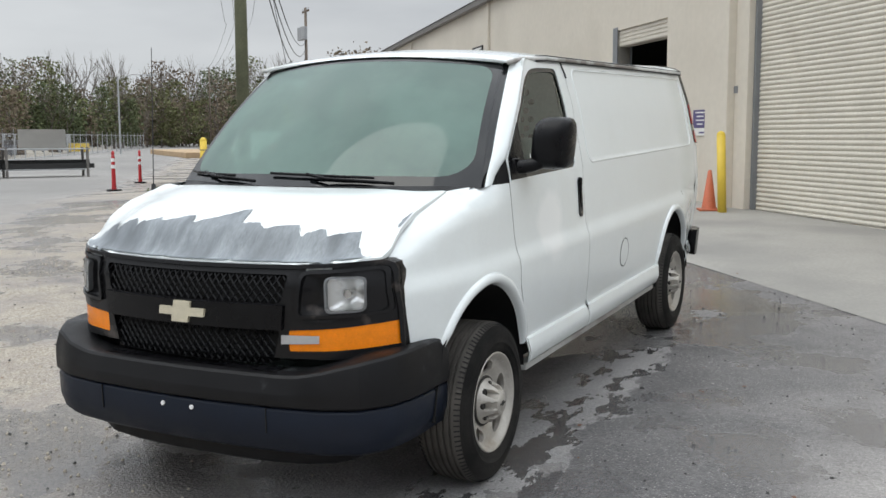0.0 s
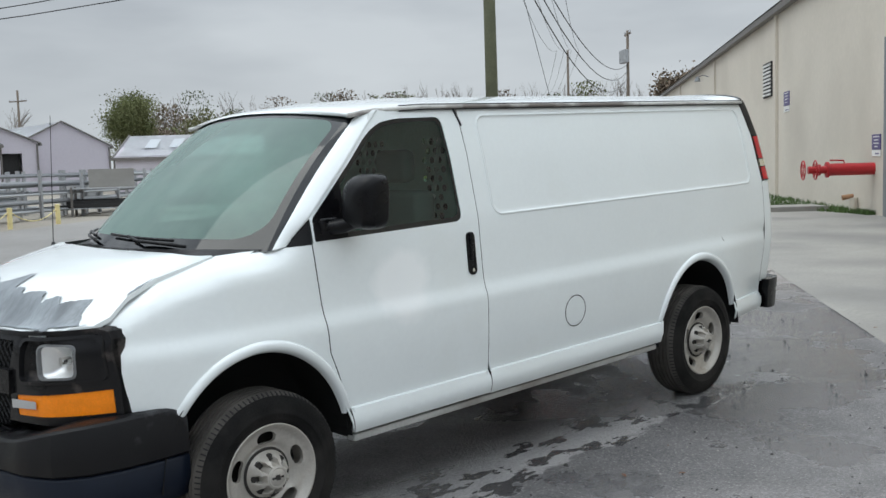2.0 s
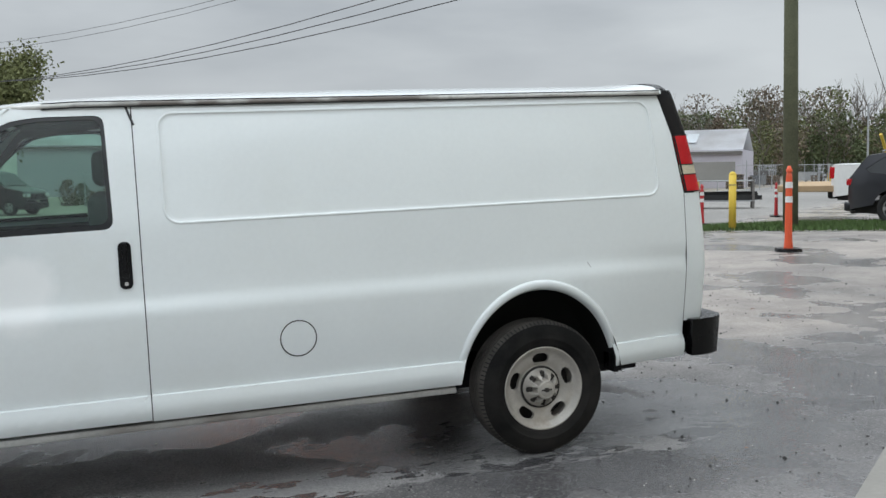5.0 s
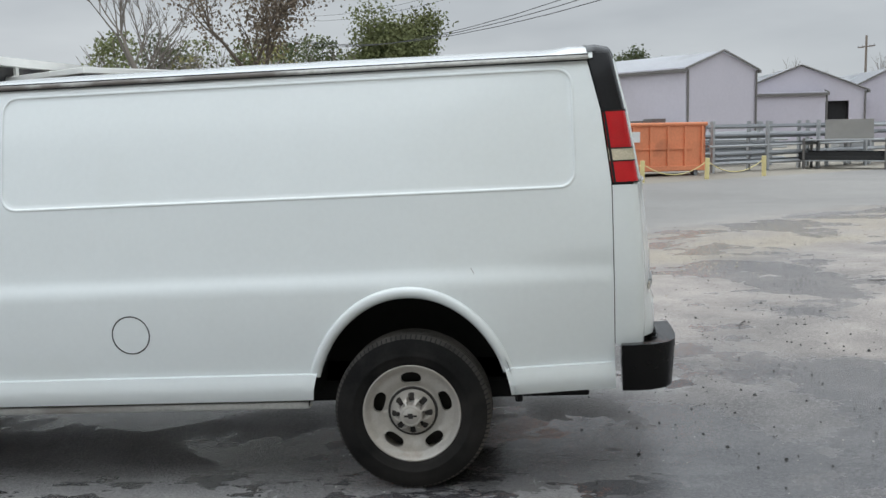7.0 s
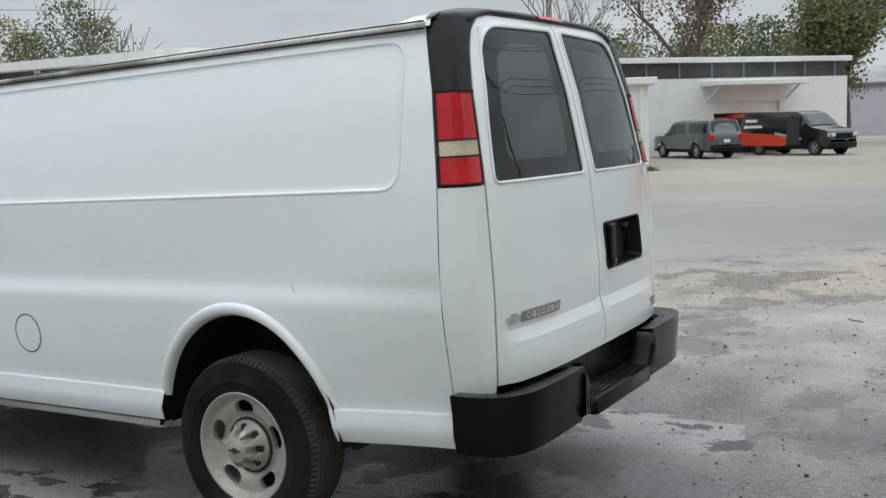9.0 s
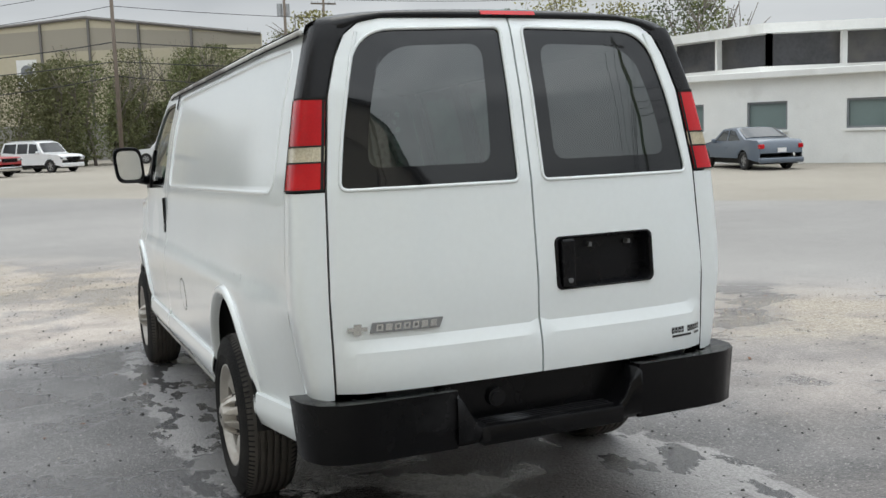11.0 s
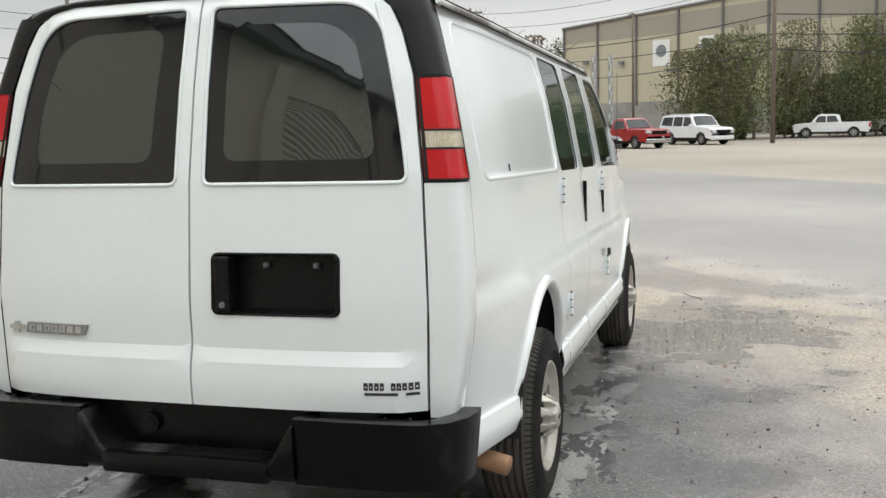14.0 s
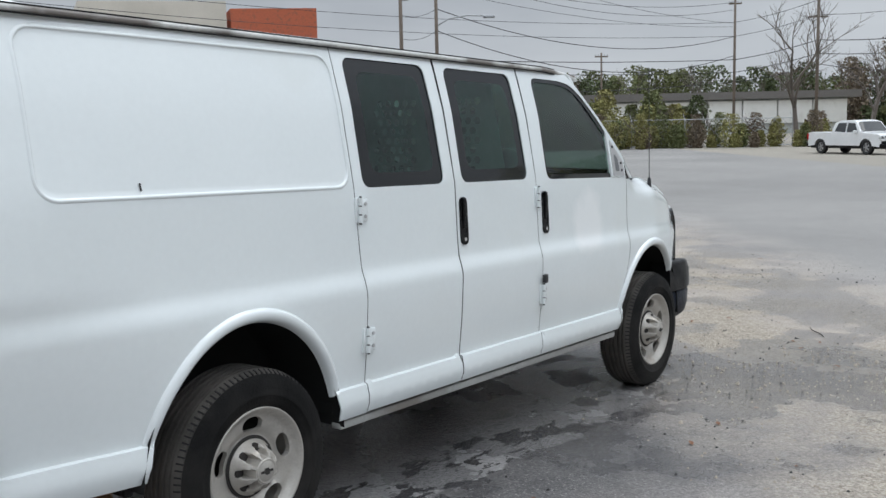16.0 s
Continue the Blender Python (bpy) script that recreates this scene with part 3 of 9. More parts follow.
# loose grit, twigs and leaves on the lot
def grit(name, count, size, colour, spread, label, seed):
    """Small broken stones strewn over the lot: spread(rng) gives x, y or None."""
    rnd = random.Random(seed)
    v, f = [], []
    for _ in range(count):
        xy = spread(rnd)
        if xy is None:
            continue
        x, y = xy
        r = size * rnd.uniform(0.5, 1.0) * (1.7 if rnd.random() < 0.05 else 1)
        z, a, k = ground_z(x, y) - r * 0.15, rnd.uniform(0, 6.3), len(v)
        for i in range(5):
            t = a + i * 1.2566
            q = r * rnd.uniform(0.7, 1.2)
            v.append((x + q * math.cos(t), y + q * math.sin(t), z))
        for i in range(3):
            t = a + 0.5 + i * 2.094
            q = r * rnd.uniform(0.3, 0.7)
            v.append((x + q * math.cos(t), y + q * math.sin(t), z + r * rnd.uniform(0.7, 1.1)))
        for q in ((0, 1, 5), (1, 2, 6), (2, 3, 6), (3, 4, 7), (4, 0, 7), (5, 1, 6), (6, 3, 7), (7, 0, 5), (5, 6, 7)):
            f.append(tuple(k + i for i in q))
    return tagged(finish(name, v, f, colour), label=label, category="gravel", kind="stuff")


def lot_spread(r):
    x, y = r.gauss(-2, 5.5), r.gauss(-1, 6.0)
    return None if (abs(x) < 2.5 and abs(y) < 0.9) or y > 5.5 or 0.629 * x - 0.777 * y + 7.27 > 13 else (x, y)


def front_spread(r):
    x, y = r.uniform(2.6, 9.0), r.gauss(0.5, 2.6)
    return None if y > 4.5 or 0.629 * x - 0.777 * y + 7.27 > 13 else (x, y)


def verge_spread(r):
    q, p = r.gauss(10.4, 0.8) - 7.27, r.uniform(-14, 14)
    return (0.629 * q + 0.777 * p, -0.777 * q + 0.629 * p)


grit("dark_pebbles", 3600, 0.011, mat("dark grit", (0.035, 0.034, 0.034), 0.8, vary=0.3), lot_spread, "small dark pebbles scattered over the asphalt", 5)
grit("dark_pebbles", 700, 0.010, mat("wet dark grit", (0.03, 0.028, 0.027), 0.7, vary=0.3), front_spread, "small dark stones strewn over pale silt", 15)
grit("pale_pebbles", 1500, 0.007, mat("pale grit", (0.34, 0.325, 0.30), 0.8, vary=0.3), lot_spread, "small pale stones scattered over the asphalt", 6)
grit("verge_gravel", 6500, 0.011, mat("verge gravel", (0.33, 0.29, 0.24), 0.85, vary=0.35), verge_spread, "pale brown gravel strewn along the road verge", 7)


def patch_spread(r):
    x, y = r.gauss(6.2, 1.5), r.gauss(4.9, 0.8)
    return None if math.hypot(x - 5.5, y - 2.9) < 1.2 or (x < 5 and y < 4) else (x, y)


grit("loose_gravel", 4200, 0.020, mat("grey crushed stone", (0.17, 0.165, 0.16), 0.85, vary=0.5, scale=20), patch_spread, "grey crushed stone loose on cracked asphalt", 21)


def fallen_leaves():
    rnd = random.Random(9)
    v, f = [], []
    for i in range(90):
        x, y = rnd.gauss(2.5, 3.5), rnd.gauss(-0.5, 4.0)
        if (abs(x) < 2.6 and abs(y) < 1.0) or y > 6:
            continue
        a, r, k = rnd.uniform(0, 6.3), rnd.uniform(0.012, 0.03), len(v)
        z = ground_z(x, y) + 0.006
        for t, q, h in ((0, 1, 0), (1.2, 0.5, 0.25), (2.6, 0.55, 0.1), (3.14, 1, 0.3), (3.7, 0.5, 0.1), (5.1, 0.55, 0.3)):
            v.append((x + r * q * math.cos(a + t), y + r * q * math.sin(a + t), z + r * h))
        f.append(tuple(range(k, k + 6)))
    return tagged(finish("fallen_leaves", v, f, mat("dry leaf", (0.16, 0.075, 0.04), 0.8, vary=0.4, scale=1.5)), label="dry red-brown leaves scattered on the asphalt", category="leaves", kind="stuff")


fallen_leaves()


def twig(x, y, length, turn, r=0.004):
    bm = bmesh.new()
    pts = [(x + math.cos(turn + 0.25 * math.sin(3 * t)) * length * (t - 0.5), y + math.sin(turn + 0.25 * math.sin(3 * t)) * length * (t - 0.5), ground_z(x, y) + 0.009 + 0.012 * t * t) for t in (0, 0.2, 0.4, 0.6, 0.8, 1.0)]
    tube(bm, pts, r, 6)
    ob = part("twig", bm, M["twig"], None)
    return tagged(ob, label="thin dark broken twig lying on asphalt", category="twig", group="twigs on the lot")


M["twig"] = mat("dark twig bark", (0.05, 0.04, 0.035), 0.8, vary=0.3)
for tw in ((4.03, -1.35, 0.3, 0.6), (-3.9, -2.6, 0.28, 1.1), (-3.2, -4.1, 0.22, 2.2), (-5.6, -4.6, 0.2, 0.4)):
    twig(*tw)

# ---- the cargo van: x to its front, y to its left; it stands on ground that falls towards its front ----
van = empty("cargo_van", TILT, label="white cargo van with a peeling grey-primer hood and black bumpers", category="van")
WHITE, BLACK = M["van_white"], M["black_plastic"]
PROFILE = [(0.40, 0.938), (0.44, 0.958), (0.475, 0.970), (0.505, 0.971), (0.553, 0.961), (0.5575, 0.944), (0.75, 0.962), (0.93, 0.970), (0.965, 0.967), (1.025, 0.944), (1.10, 0.938), (1.37, 0.922), (1.70, 0.860), (1.90, 0.803), (1.98, 0.775)]
TAPER = [(1.3, 0.0), (1.8, 0.012), (2.1, 0.050), (2.3, 0.120), (2.42, 0.20)]
HOOD_EDGE = [(1.35, 1.34), (1.81, 1.330), (2.1, 1.262), (2.3, 1.17), (2.397, 1.118)]


ARCH_A, ARCH_B = 0.466, 0.554


def recess(x, z, x0, x1, z0=1.372, z1=1.903, r=0.07):
    qx, qz = abs(x - (x0 + x1) / 2) - (x1 - x0) / 2 + r, abs(z - (z0 + z1) / 2) - (z1 - z0) / 2 + r
    d = math.hypot(max(qx, 0), max(qz, 0)) + min(max(qx, qz), 0) - r
    return 0.0045 * sstep(0.0, -0.018, d)


def side_y(x, z, panel=None):
    y = (lerp_table if z < 0.64 else smooth_table)(PROFILE, z) - smooth_table(TAPER, x) - sstep(-2.0, -2.7, x) * (0.024 + 0.044 * sstep(1.15, 0.55, z) + 0.022 * sstep(1.10, 0.96, z))
    if x > 1.36 and z > 0.9:
        h = lerp_table(HOOD_EDGE, x)
        y -= 0.115 * max(0, 1 - (h - z) / 0.13) ** 2.2 * sstep(1.36, 1.75, x)
    if panel:
        y -= recess(x, z, *panel)
    return y


def side_surface(sign, panel=None, proud=0.0):
    return lambda x, z: (x, sign * (side_y(x, z, panel) + proud), z)


def arch(hx, n=28, a=ARCH_A, b=ARCH_B, z0=0.43):
    """The wheel opening from its front foot over the top to its rear foot."""
    t0 = math.asin((z0 - 0.36) / b)
    return [(hx + a * math.cos(t0 + (math.pi - 2 * t0) * i / n), 0.36 + b * math.sin(t0 + (math.pi - 2 * t0) * i / n)) for i in range(n + 1)]


def arch_lines(hx):
    return [[(hx + ARCH_A * k * math.cos(math.pi * i / 30), 0.36 + ARCH_B * k * math.sin(math.pi * i / 30)) for i in range(31)] for k in (1.06,)]


LEVELS = [[(-2.9, z), (2.6, z)] for z in (0.44, 0.475, 0.505, 0.53, 0.548, 0.553, 0.5575, 0.563, 0.60, 0.93, 0.95, 0.965, 0.98, 0.995, 1.01, 1.025, 1.04, 1.07, 1.10, 1.17)]


def recess_lines(x0, x1):
    return [rrect(x0 + k, x1 - k, 1.372 + k, 1.903 - k, max(0.02, 0.07 - k)) + [(x0 + k, 1.372 + k + 0.07)] for k in (-0.006, 0.0, 0.009, 0.018, 0.026)]


def x_tail(z):
    return lerp_table([(0.4, -2.655), (1.38, -2.66), (1.71, -2.625), (1.98, -2.565)], z)


def door_front(z):
    """The shut line between fender and front door, which bends round the wheel opening."""
    return lerp_table([(0.43, 1.235), (0.60, 1.262), (0.84, 1.352), (1.33, 1.385)], z)


DOOR_REAR = 0.322
for sign, word in ((1, "left"), (-1, "right")):
    inn = (0, -sign * 0.005, 0)
    flip = sign > 0
    rear_x = DOOR_REAR
    # cargo side with its pressed panel
    if sign > 0:
        ext = (-2.50, 0.20)
        outline = [(rear_x - 0.005, 0.43), (rear_x - 0.005, 1.945)] + [(x_tail(z), z) for z in (1.945, 1.71, 1.38, 0.9, 0.43)] + list(reversed(arch(-1.7145)))
        fuel = [(-0.40 + 0.092 * math.cos(2 * math.pi * i / 28), 0.765 + 0.092 * math.sin(2 * math.pi * i / 28)) for i in range(28)]
        sheet("side_panel", outline, side_surface(1, ext), WHITE, van, holes=[fuel], lines=LEVELS + arch_lines(-1.7145) + recess_lines(*ext), step=0.09, inward=inn, flip=flip, sharp=24)
        fd = sheet("fuel_door", [(-0.40 + (p[0] + 0.40) * 0.95, 0.765 + (p[1] - 0.765) * 0.95) for p in fuel], side_surface(1, None, 0.001), WHITE, van, step=0.05, inward=(0, -0.02, 0), flip=flip)
    else:
        ext = (-2.50, -1.135)
        outline = [(-1.09, 0.43), (-1.09, 0.9), (-1.115, 1.37), (-1.115, 1.945)] + [(x_tail(z), z) for z in (1.945, 1.71, 1.38, 0.9, 0.43)] + list(reversed(arch(-1.7145)))
        sheet("side_panel", outline, side_surface(-1, ext), WHITE, van, lines=LEVELS + arch_lines(-1.7145) + recess_lines(*ext), step=0.09, inward=inn, flip=flip, sharp=24)
        # the two cargo doors, hinged at their outer edges
        for x0, x1, slant in ((-1.085, -0.412, -0.025), (-0.404, rear_x - 0.005, 0.0)):
            ol = [(x0, 0.435), (x1, 0.435), (x1, 0.9), (x1, 1.37), (x1 - 0.01, 1.94), (x0 + slant, 1.94), (x0 + slant, 1.37), (x0, 0.9)]
            wx0, wx1 = x0 + 0.055 + slant, x1 - 0.075
            win = quad_round([(wx0, 1.365), (wx1, 1.365), (wx1 - 0.01, 1.905), (wx0 + 0.005, 1.905)], 0.05)
            cd = sheet("cargo_door", ol, side_surface(-1), WHITE, van, holes=[win], lines=LEVELS, step=0.09, inward=inn, flip=flip, sharp=24)
            clear = quad_round([(wx0 + 0.075, 1.425), (wx1 - 0.055, 1.425), (wx1 - 0.065, 1.85), (wx0 + 0.08, 1.85)], 0.06)
            sheet("window_border", win, side_surface(-1, None, -0.008), M["frit"], cd, holes=[clear], step=0.12, flip=flip)
            sheet("window_pane", clear, side_surface(-1, None, -0.008), M["glass_green"], cd, step=0.12, flip=flip)
    # front door
    f = [(door_front(z), z) for z in (0.435, 0.60, 0.84, 1.1, 1.335)]
    top = [(1.380, 1.345), (1.380, 1.460), (0.938, 1.872), (0.915, 1.925), (0.86, 1.945), (rear_x, 1.945)]
    ol = f + top + [(rear_x, 0.435)]
    win = quad_round([(0.435, 1.36), (1.370, 1.347), (1.370, 1.452), (0.925, 1.862), (0.80, 1.897), (0.447, 1.9)], [0.05, 0.008, 0.02, 0.10, 0.10, 0.05])
    corner = [(1.250, 1.345), (1.372, 1.340), (1.225, 1.535)]
    fdoor = sheet("front_door", ol, side_surface(sign), M["door_white"], van, holes=[win], lines=LEVELS, step=0.09, inward=inn, flip=flip, sharp=24)
    sheet("window_pane", win, side_surface(sign, None, -0.010), M["glass_side"], fdoor, step=0.12, flip=flip)
    ring_in = quad_round([(0.455, 1.385), (1.34, 1.372), (1.34, 1.445), (0.915, 1.838), (0.795, 1.875), (0.465, 1.88)], [0.05, 0.008, 0.02, 0.10, 0.10, 0.05])
    sheet("window_seal", win, side_surface(sign, None, -0.005), M["frit"], fdoor, holes=[ring_in], step=0.3, flip=flip)
    sheet("mirror_base", quad_round([(1.185, 1.35), (1.369, 1.348), (1.369, 1.449), (1.185, 1.618)], 0.006), side_surface(sign, None, 0.004), M["black_plastic"] if sign > 0 else WHITE, fdoor, step=0.1, inward=(0, -sign * 0.02, 0), flip=flip)
    sheet("quarter_trim", [(1.390, 1.337), (1.502, 1.337), (1.390, 1.440)], side_surface(sign, None, 0.002), M["black_plastic"], van, step=0.1, inward=(0, -sign * 0.02, 0), flip=flip)
    # fender
    ol = [(door_front(z) + 0.006, z) for z in (1.336, 1.1, 0.84, 0.60, 0.435)] + [p for p in reversed(arch(1.7145)) if p[0] > 1.262] + [(2.10, 0.72), (2.20, 0.72), (2.29, 0.74), (2.305, 0.85), (2.285, 1.10), (2.393, 1.115)] + [(x, lerp_table(HOOD_EDGE, x) - 0.002) for x in (2.3, 2.2, 2.1, 1.95, 1.81, 1.6)]
    ol = [p for p in ol if not (p[0] > 2.14 and p[1] < 0.70)]
    sheet("fender", ol, side_surface(sign), WHITE, van, lines=LEVELS + arch_lines(1.7145) + [[(x, lerp_table(HOOD_EDGE, x) - d) for x in (1.5, 1.81, 2.1, 2.3, 2.39)] for d in (0.02, 0.04, 0.07, 0.1, 0.13)], step=0.06, inward=inn, flip=flip, sharp=30)
    # dark lining behind the shut lines, and the wheel houses
    ol = [(-2.6, 0.60), (-2.24, 0.60)] + list(reversed(arch(-1.7145, a=0.496, b=0.58, z0=0.60))) + [(-1.22, 0.60), (1.22, 0.60)] + list(reversed(arch(1.7145, a=0.496, b=0.58, z0=0.60))) + [(2.2, 0.60), (2.2, 1.09), (1.5, 1.26), (1.38, 1.31), (-2.55, 1.31)]
    sheet("inner_lining", ol, side_surface(sign, None, -0.009), M["seam"], van, step=0.06, edge=0.06, lines=LEVELS, flip=flip)
    pil = [(1.36, 1.31), (1.34, 1.44), (0.95, 1.90), (0.90, 1.925), (-2.55, 1.925), (-2.6, 1.31)]
    hl = [quad_round([(0.40, 1.33), (1.33, 1.325), (1.30, 1.40), (0.93, 1.86), (0.40, 1.915)], 0.03)]
    if sign < 0:
        hl += [rrect(-1.06, -0.47, 1.345, 1.912, 0.03), rrect(-0.36, 0.26, 1.345, 1.912, 0.03)]
    sheet("inner_frame", pil, side_surface(sign, None, -0.036), M["trim_grey"], van, holes=hl, step=0.25, edge=0.12, flip=flip)
    for hx in (1.7145, -1.7145):
        rings = [[(x, sign * yy, z) for x, z in arch(hx, a=0.488, b=0.572, z0=0.40)] for yy in (0.955 - (0.03 if hx > 0 else 0), 0.6, 0.55)]
        rings.append([(hx, sign * 0.55, 0.40)] * len(rings[0]))
        loft("wheel_house", rings, M["seam"], van)

# dark rubber in the shut lines of the doors
def door_seal(sign, edge, z0, z1):
    k = int((z1 - z0) / 0.04)
    rows = []
    for z in sorted([z0 + (z1 - z0) * i / k for i in range(k + 1)] + [0.4745, 0.5045, 0.553, 0.5575]):
        a, b = edge(z)
        rows.append([side_surface(sign, None, -0.0012)(x, z) for x in (a, b)])
    loft("door_seal", rows if sign < 0 else [r[::-1] for r in rows], M["seam"], van)


slant = lambda z: -0.025 * min(1, max(0, (z - 0.9) / 0.47))
for sign in (1, -1):
    door_seal(sign, lambda z: (DOOR_REAR - 0.005, DOOR_REAR), 0.44, 1.94)
    door_seal(sign, lambda z: (door_front(z), door_front(z) + 0.006), 0.44, 1.33)
door_seal(-1, lambda z: (-1.09 + slant(z), -1.085 + slant(z)), 0.44, 1.94)
door_seal(-1, lambda z: (-0.412, -0.404), 0.44, 1.94)

# pressed bead round the blind panels
def bead(sign, x0, x1):
    path = resample(rrect(x0, x1, 1.372, 1.903, 0.07), 0.03)
    path = path + path[:1]
    n = len(path) - 1
    rings = []
    for i in range(n + 1):
        a, b = Vector(path[(i - 1) % n]), Vector(path[(i + 1) % n])
        t = (b - a).normalized()
        out = Vector((t.y, -t.x))
        ring = []
        for d, up in ((-0.009, -0.004), (-0.005, 0.0022), (0.0, 0.0042), (0.005, 0.0026), (0.009, -0.001)):
            p = Vector(path[i % n]) + out * d
            ring.append((p.x, sign * (side_y(p.x, p.y) + up), p.y))
        rings.append(ring)
    loft("panel_bead", rings, WHITE, van)


bead(1, -2.50, 0.20)
bead(-1, -2.50, -1.135)
v, f = [], []
for i in range(41):
    a = 2 * math.pi * i / 40
    for r in (0.0872, 0.0928):
        x, z = -0.40 + r * math.cos(a), 0.765 + r * math.sin(a)
        v.append((x, side_y(x, z) + 0.0015, z))
f = [(2 * i, 2 * i + 1, 2 * i + 3, 2 * i + 2) for i in range(40)]
finish("fuel_seam", v, f, M["seam"], van)

# rounded flares pressed round the wheel openings, and the sills under the doors
def flare(hx, sign, t0, t1):
    rings = []
    for i in range(61):
        t = t0 + (t1 - t0) * i / 60
        ring = []
        for k, up in ((0.970, -0.018), (0.978, -0.002), (0.990, 0.010), (1.004, 0.0165), (1.024, 0.0190), (1.044, 0.0180), (1.059, 0.0135), (1.069, 0.006), (1.074, -0.004)):
            x, z = hx + ARCH_A * k * math.cos(t), 0.36 + ARCH_B * k * math.sin(t)
            y = side_y(min(x, 2.16), max(z, 0.60)) + (up if up < 0 else up * min(1, 0.25 + i / 5, 0.25 + (60 - i) / 5))
            low = sstep(0.60, 0.52, z)
            ring.append((x, sign * (y - low * 0.003 + 0.02 * sstep(0.52, 0.40, z) * -1), z))
        rings.append(ring)
    loft("wheel_flare", rings, WHITE, van)


for sign in (1, -1):
    flare(-1.7145, sign, 0.33, math.pi - 0.33)
    flare(1.7145, sign, 0.62, math.pi - 0.33)
    bm = bmesh.new()
    box(bm, -1.23, 1.23, sign * 0.88, sign * 0.938, 0.384, 0.419, 0.010)
    part("sill", bm, M["sill"], van, "grimy white sill strip", angle=40)

def ws(u, v):
    """u from -1 to 1 across, v from 0 at the cowl to 1 at the roof."""
    half = 0.868 + (0.722 - 0.868) * v
    xb, xt = 1.60 + 0.29 * (1 - abs(u) ** 2.2), 0.995 + 0.10 * (1 - abs(u) ** 2.2)
    zb, zt = 1.325 + 0.014 * (1 - u * u), 1.908 + 0.052 * (1 - u * u)
    return (xb + (xt - xb) * v + 0.02 * math.sin(math.pi * v), u * half, zb + (zt - zb) * v + 0.025 * math.sin(math.pi * v))


# roof with its drip rails
ROOF_X = [(-2.60, 2.030), (-2.3, 2.046), (-1.0, 2.054), (0.3, 2.046), (0.75, 2.024), (0.95, 1.996), (1.10, 1.958)]


def roof_edge(x):
    return 0.790 - 0.012 * sstep(-1.9, -2.7, x) - 0.03 * sstep(0.6, 1.05, x)


def roof_z(x, v):
    """v from -1 to 1 across the roof."""
    c, e = smooth_table(ROOF_X, x), lerp_table([(-2.6, 1.945), (0.6, 1.948), (0.95, 1.935), (1.1, 1.90)], x)
    k = abs(v)
    if k >= 1:
        return e
    full, low = (1 - k ** 2.6) ** 0.36, 0.93 * (1 - k ** 2) ** 0.72
    w = sstep(-2.52, -2.36, x)
    return e + (c - e) * (full * (1 - w) + low * w)


xs = [-2.60 + 0.1 * i for i in range(36)] + [0.95, 0.99, 1.03]
vs = [-1, -0.99, -0.97, -0.94, -0.9, -0.84, -0.75, -0.6, -0.4, -0.2, 0, 0.2, 0.4, 0.6, 0.75, 0.84, 0.9, 0.94, 0.97, 0.99, 1]


def roof_front(x, v):
    """Bends the front edge to the windshield's top."""
    return x + (0.085 * (1 - v * v) - 0.02) * sstep(0.6, 1.03, x)


roof = loft("roof", [[(roof_front(x, v), v * roof_edge(x), roof_z(x, v)) for v in vs] for x in xs] + [[tuple(Vector(ws(v, 1.0)) + Vector((0.006, 0, 0.006))) for v in vs]], WHITE, van)
loft("roof_lining", [[(roof_front(x, v), v * (roof_edge(x) - 0.03), roof_z(x, v) - 0.03) for v in vs[1:-1]] for x in xs[::4]], M["trim_grey"], van)
for sign in (1, -1):
    bm = bmesh.new()
    tube(bm, [(x, sign * (roof_edge(x) + 0.004), lerp_table([(-2.6, 1.950), (0.6, 1.953), (0.95, 1.935), (1.03, 1.915)], x)) for x in [-2.58 + 0.15 * i for i in range(25)]], 0.0125, 8)
    rail = part("drip_rail", bm, M["rail"], roof, "grey drip rail with flaking paint", smooth=True)
    # thin near-black lines along the rail's upper and lower edge
    for dz, dy, rr in ((0.0135, 0.001, 0.0026), (-0.0135, 0.004, 0.0034)):
        bm = bmesh.new()
        tube(bm, [(x, sign * (roof_edge(x) + 0.008 + dy), dz + lerp_table([(-2.6, 1.950), (0.6, 1.953), (0.95, 1.935), (1.03, 1.915)], x)) for x in [-2.58 + 0.15 * i for i in range(23)]], rr, 6)
        part("rail_dark_line", bm, M["seam"], rail)

# windshield, its border, pillars
glass_ol = rrect(-0.955, 0.955, 0.075, 0.965, (0.16, 0.16, 0.10, 0.10))
wsh = sheet("windshield", glass_ol, ws, M["glass_ws"], van, step=0.09)
sheet("windshield_border", [(-1, 0), (1, 0), (1, 1), (-1, 1)], ws, M["frit"], van, holes=[glass_ol], step=0.09)
bm = bmesh.new()
box(bm, 1.335, 1.338, 0.50, 0.535, 1.66, 1.70, m=Matrix.Identity(4))
part("inspection_sticker", bm, M["sticker"], van)
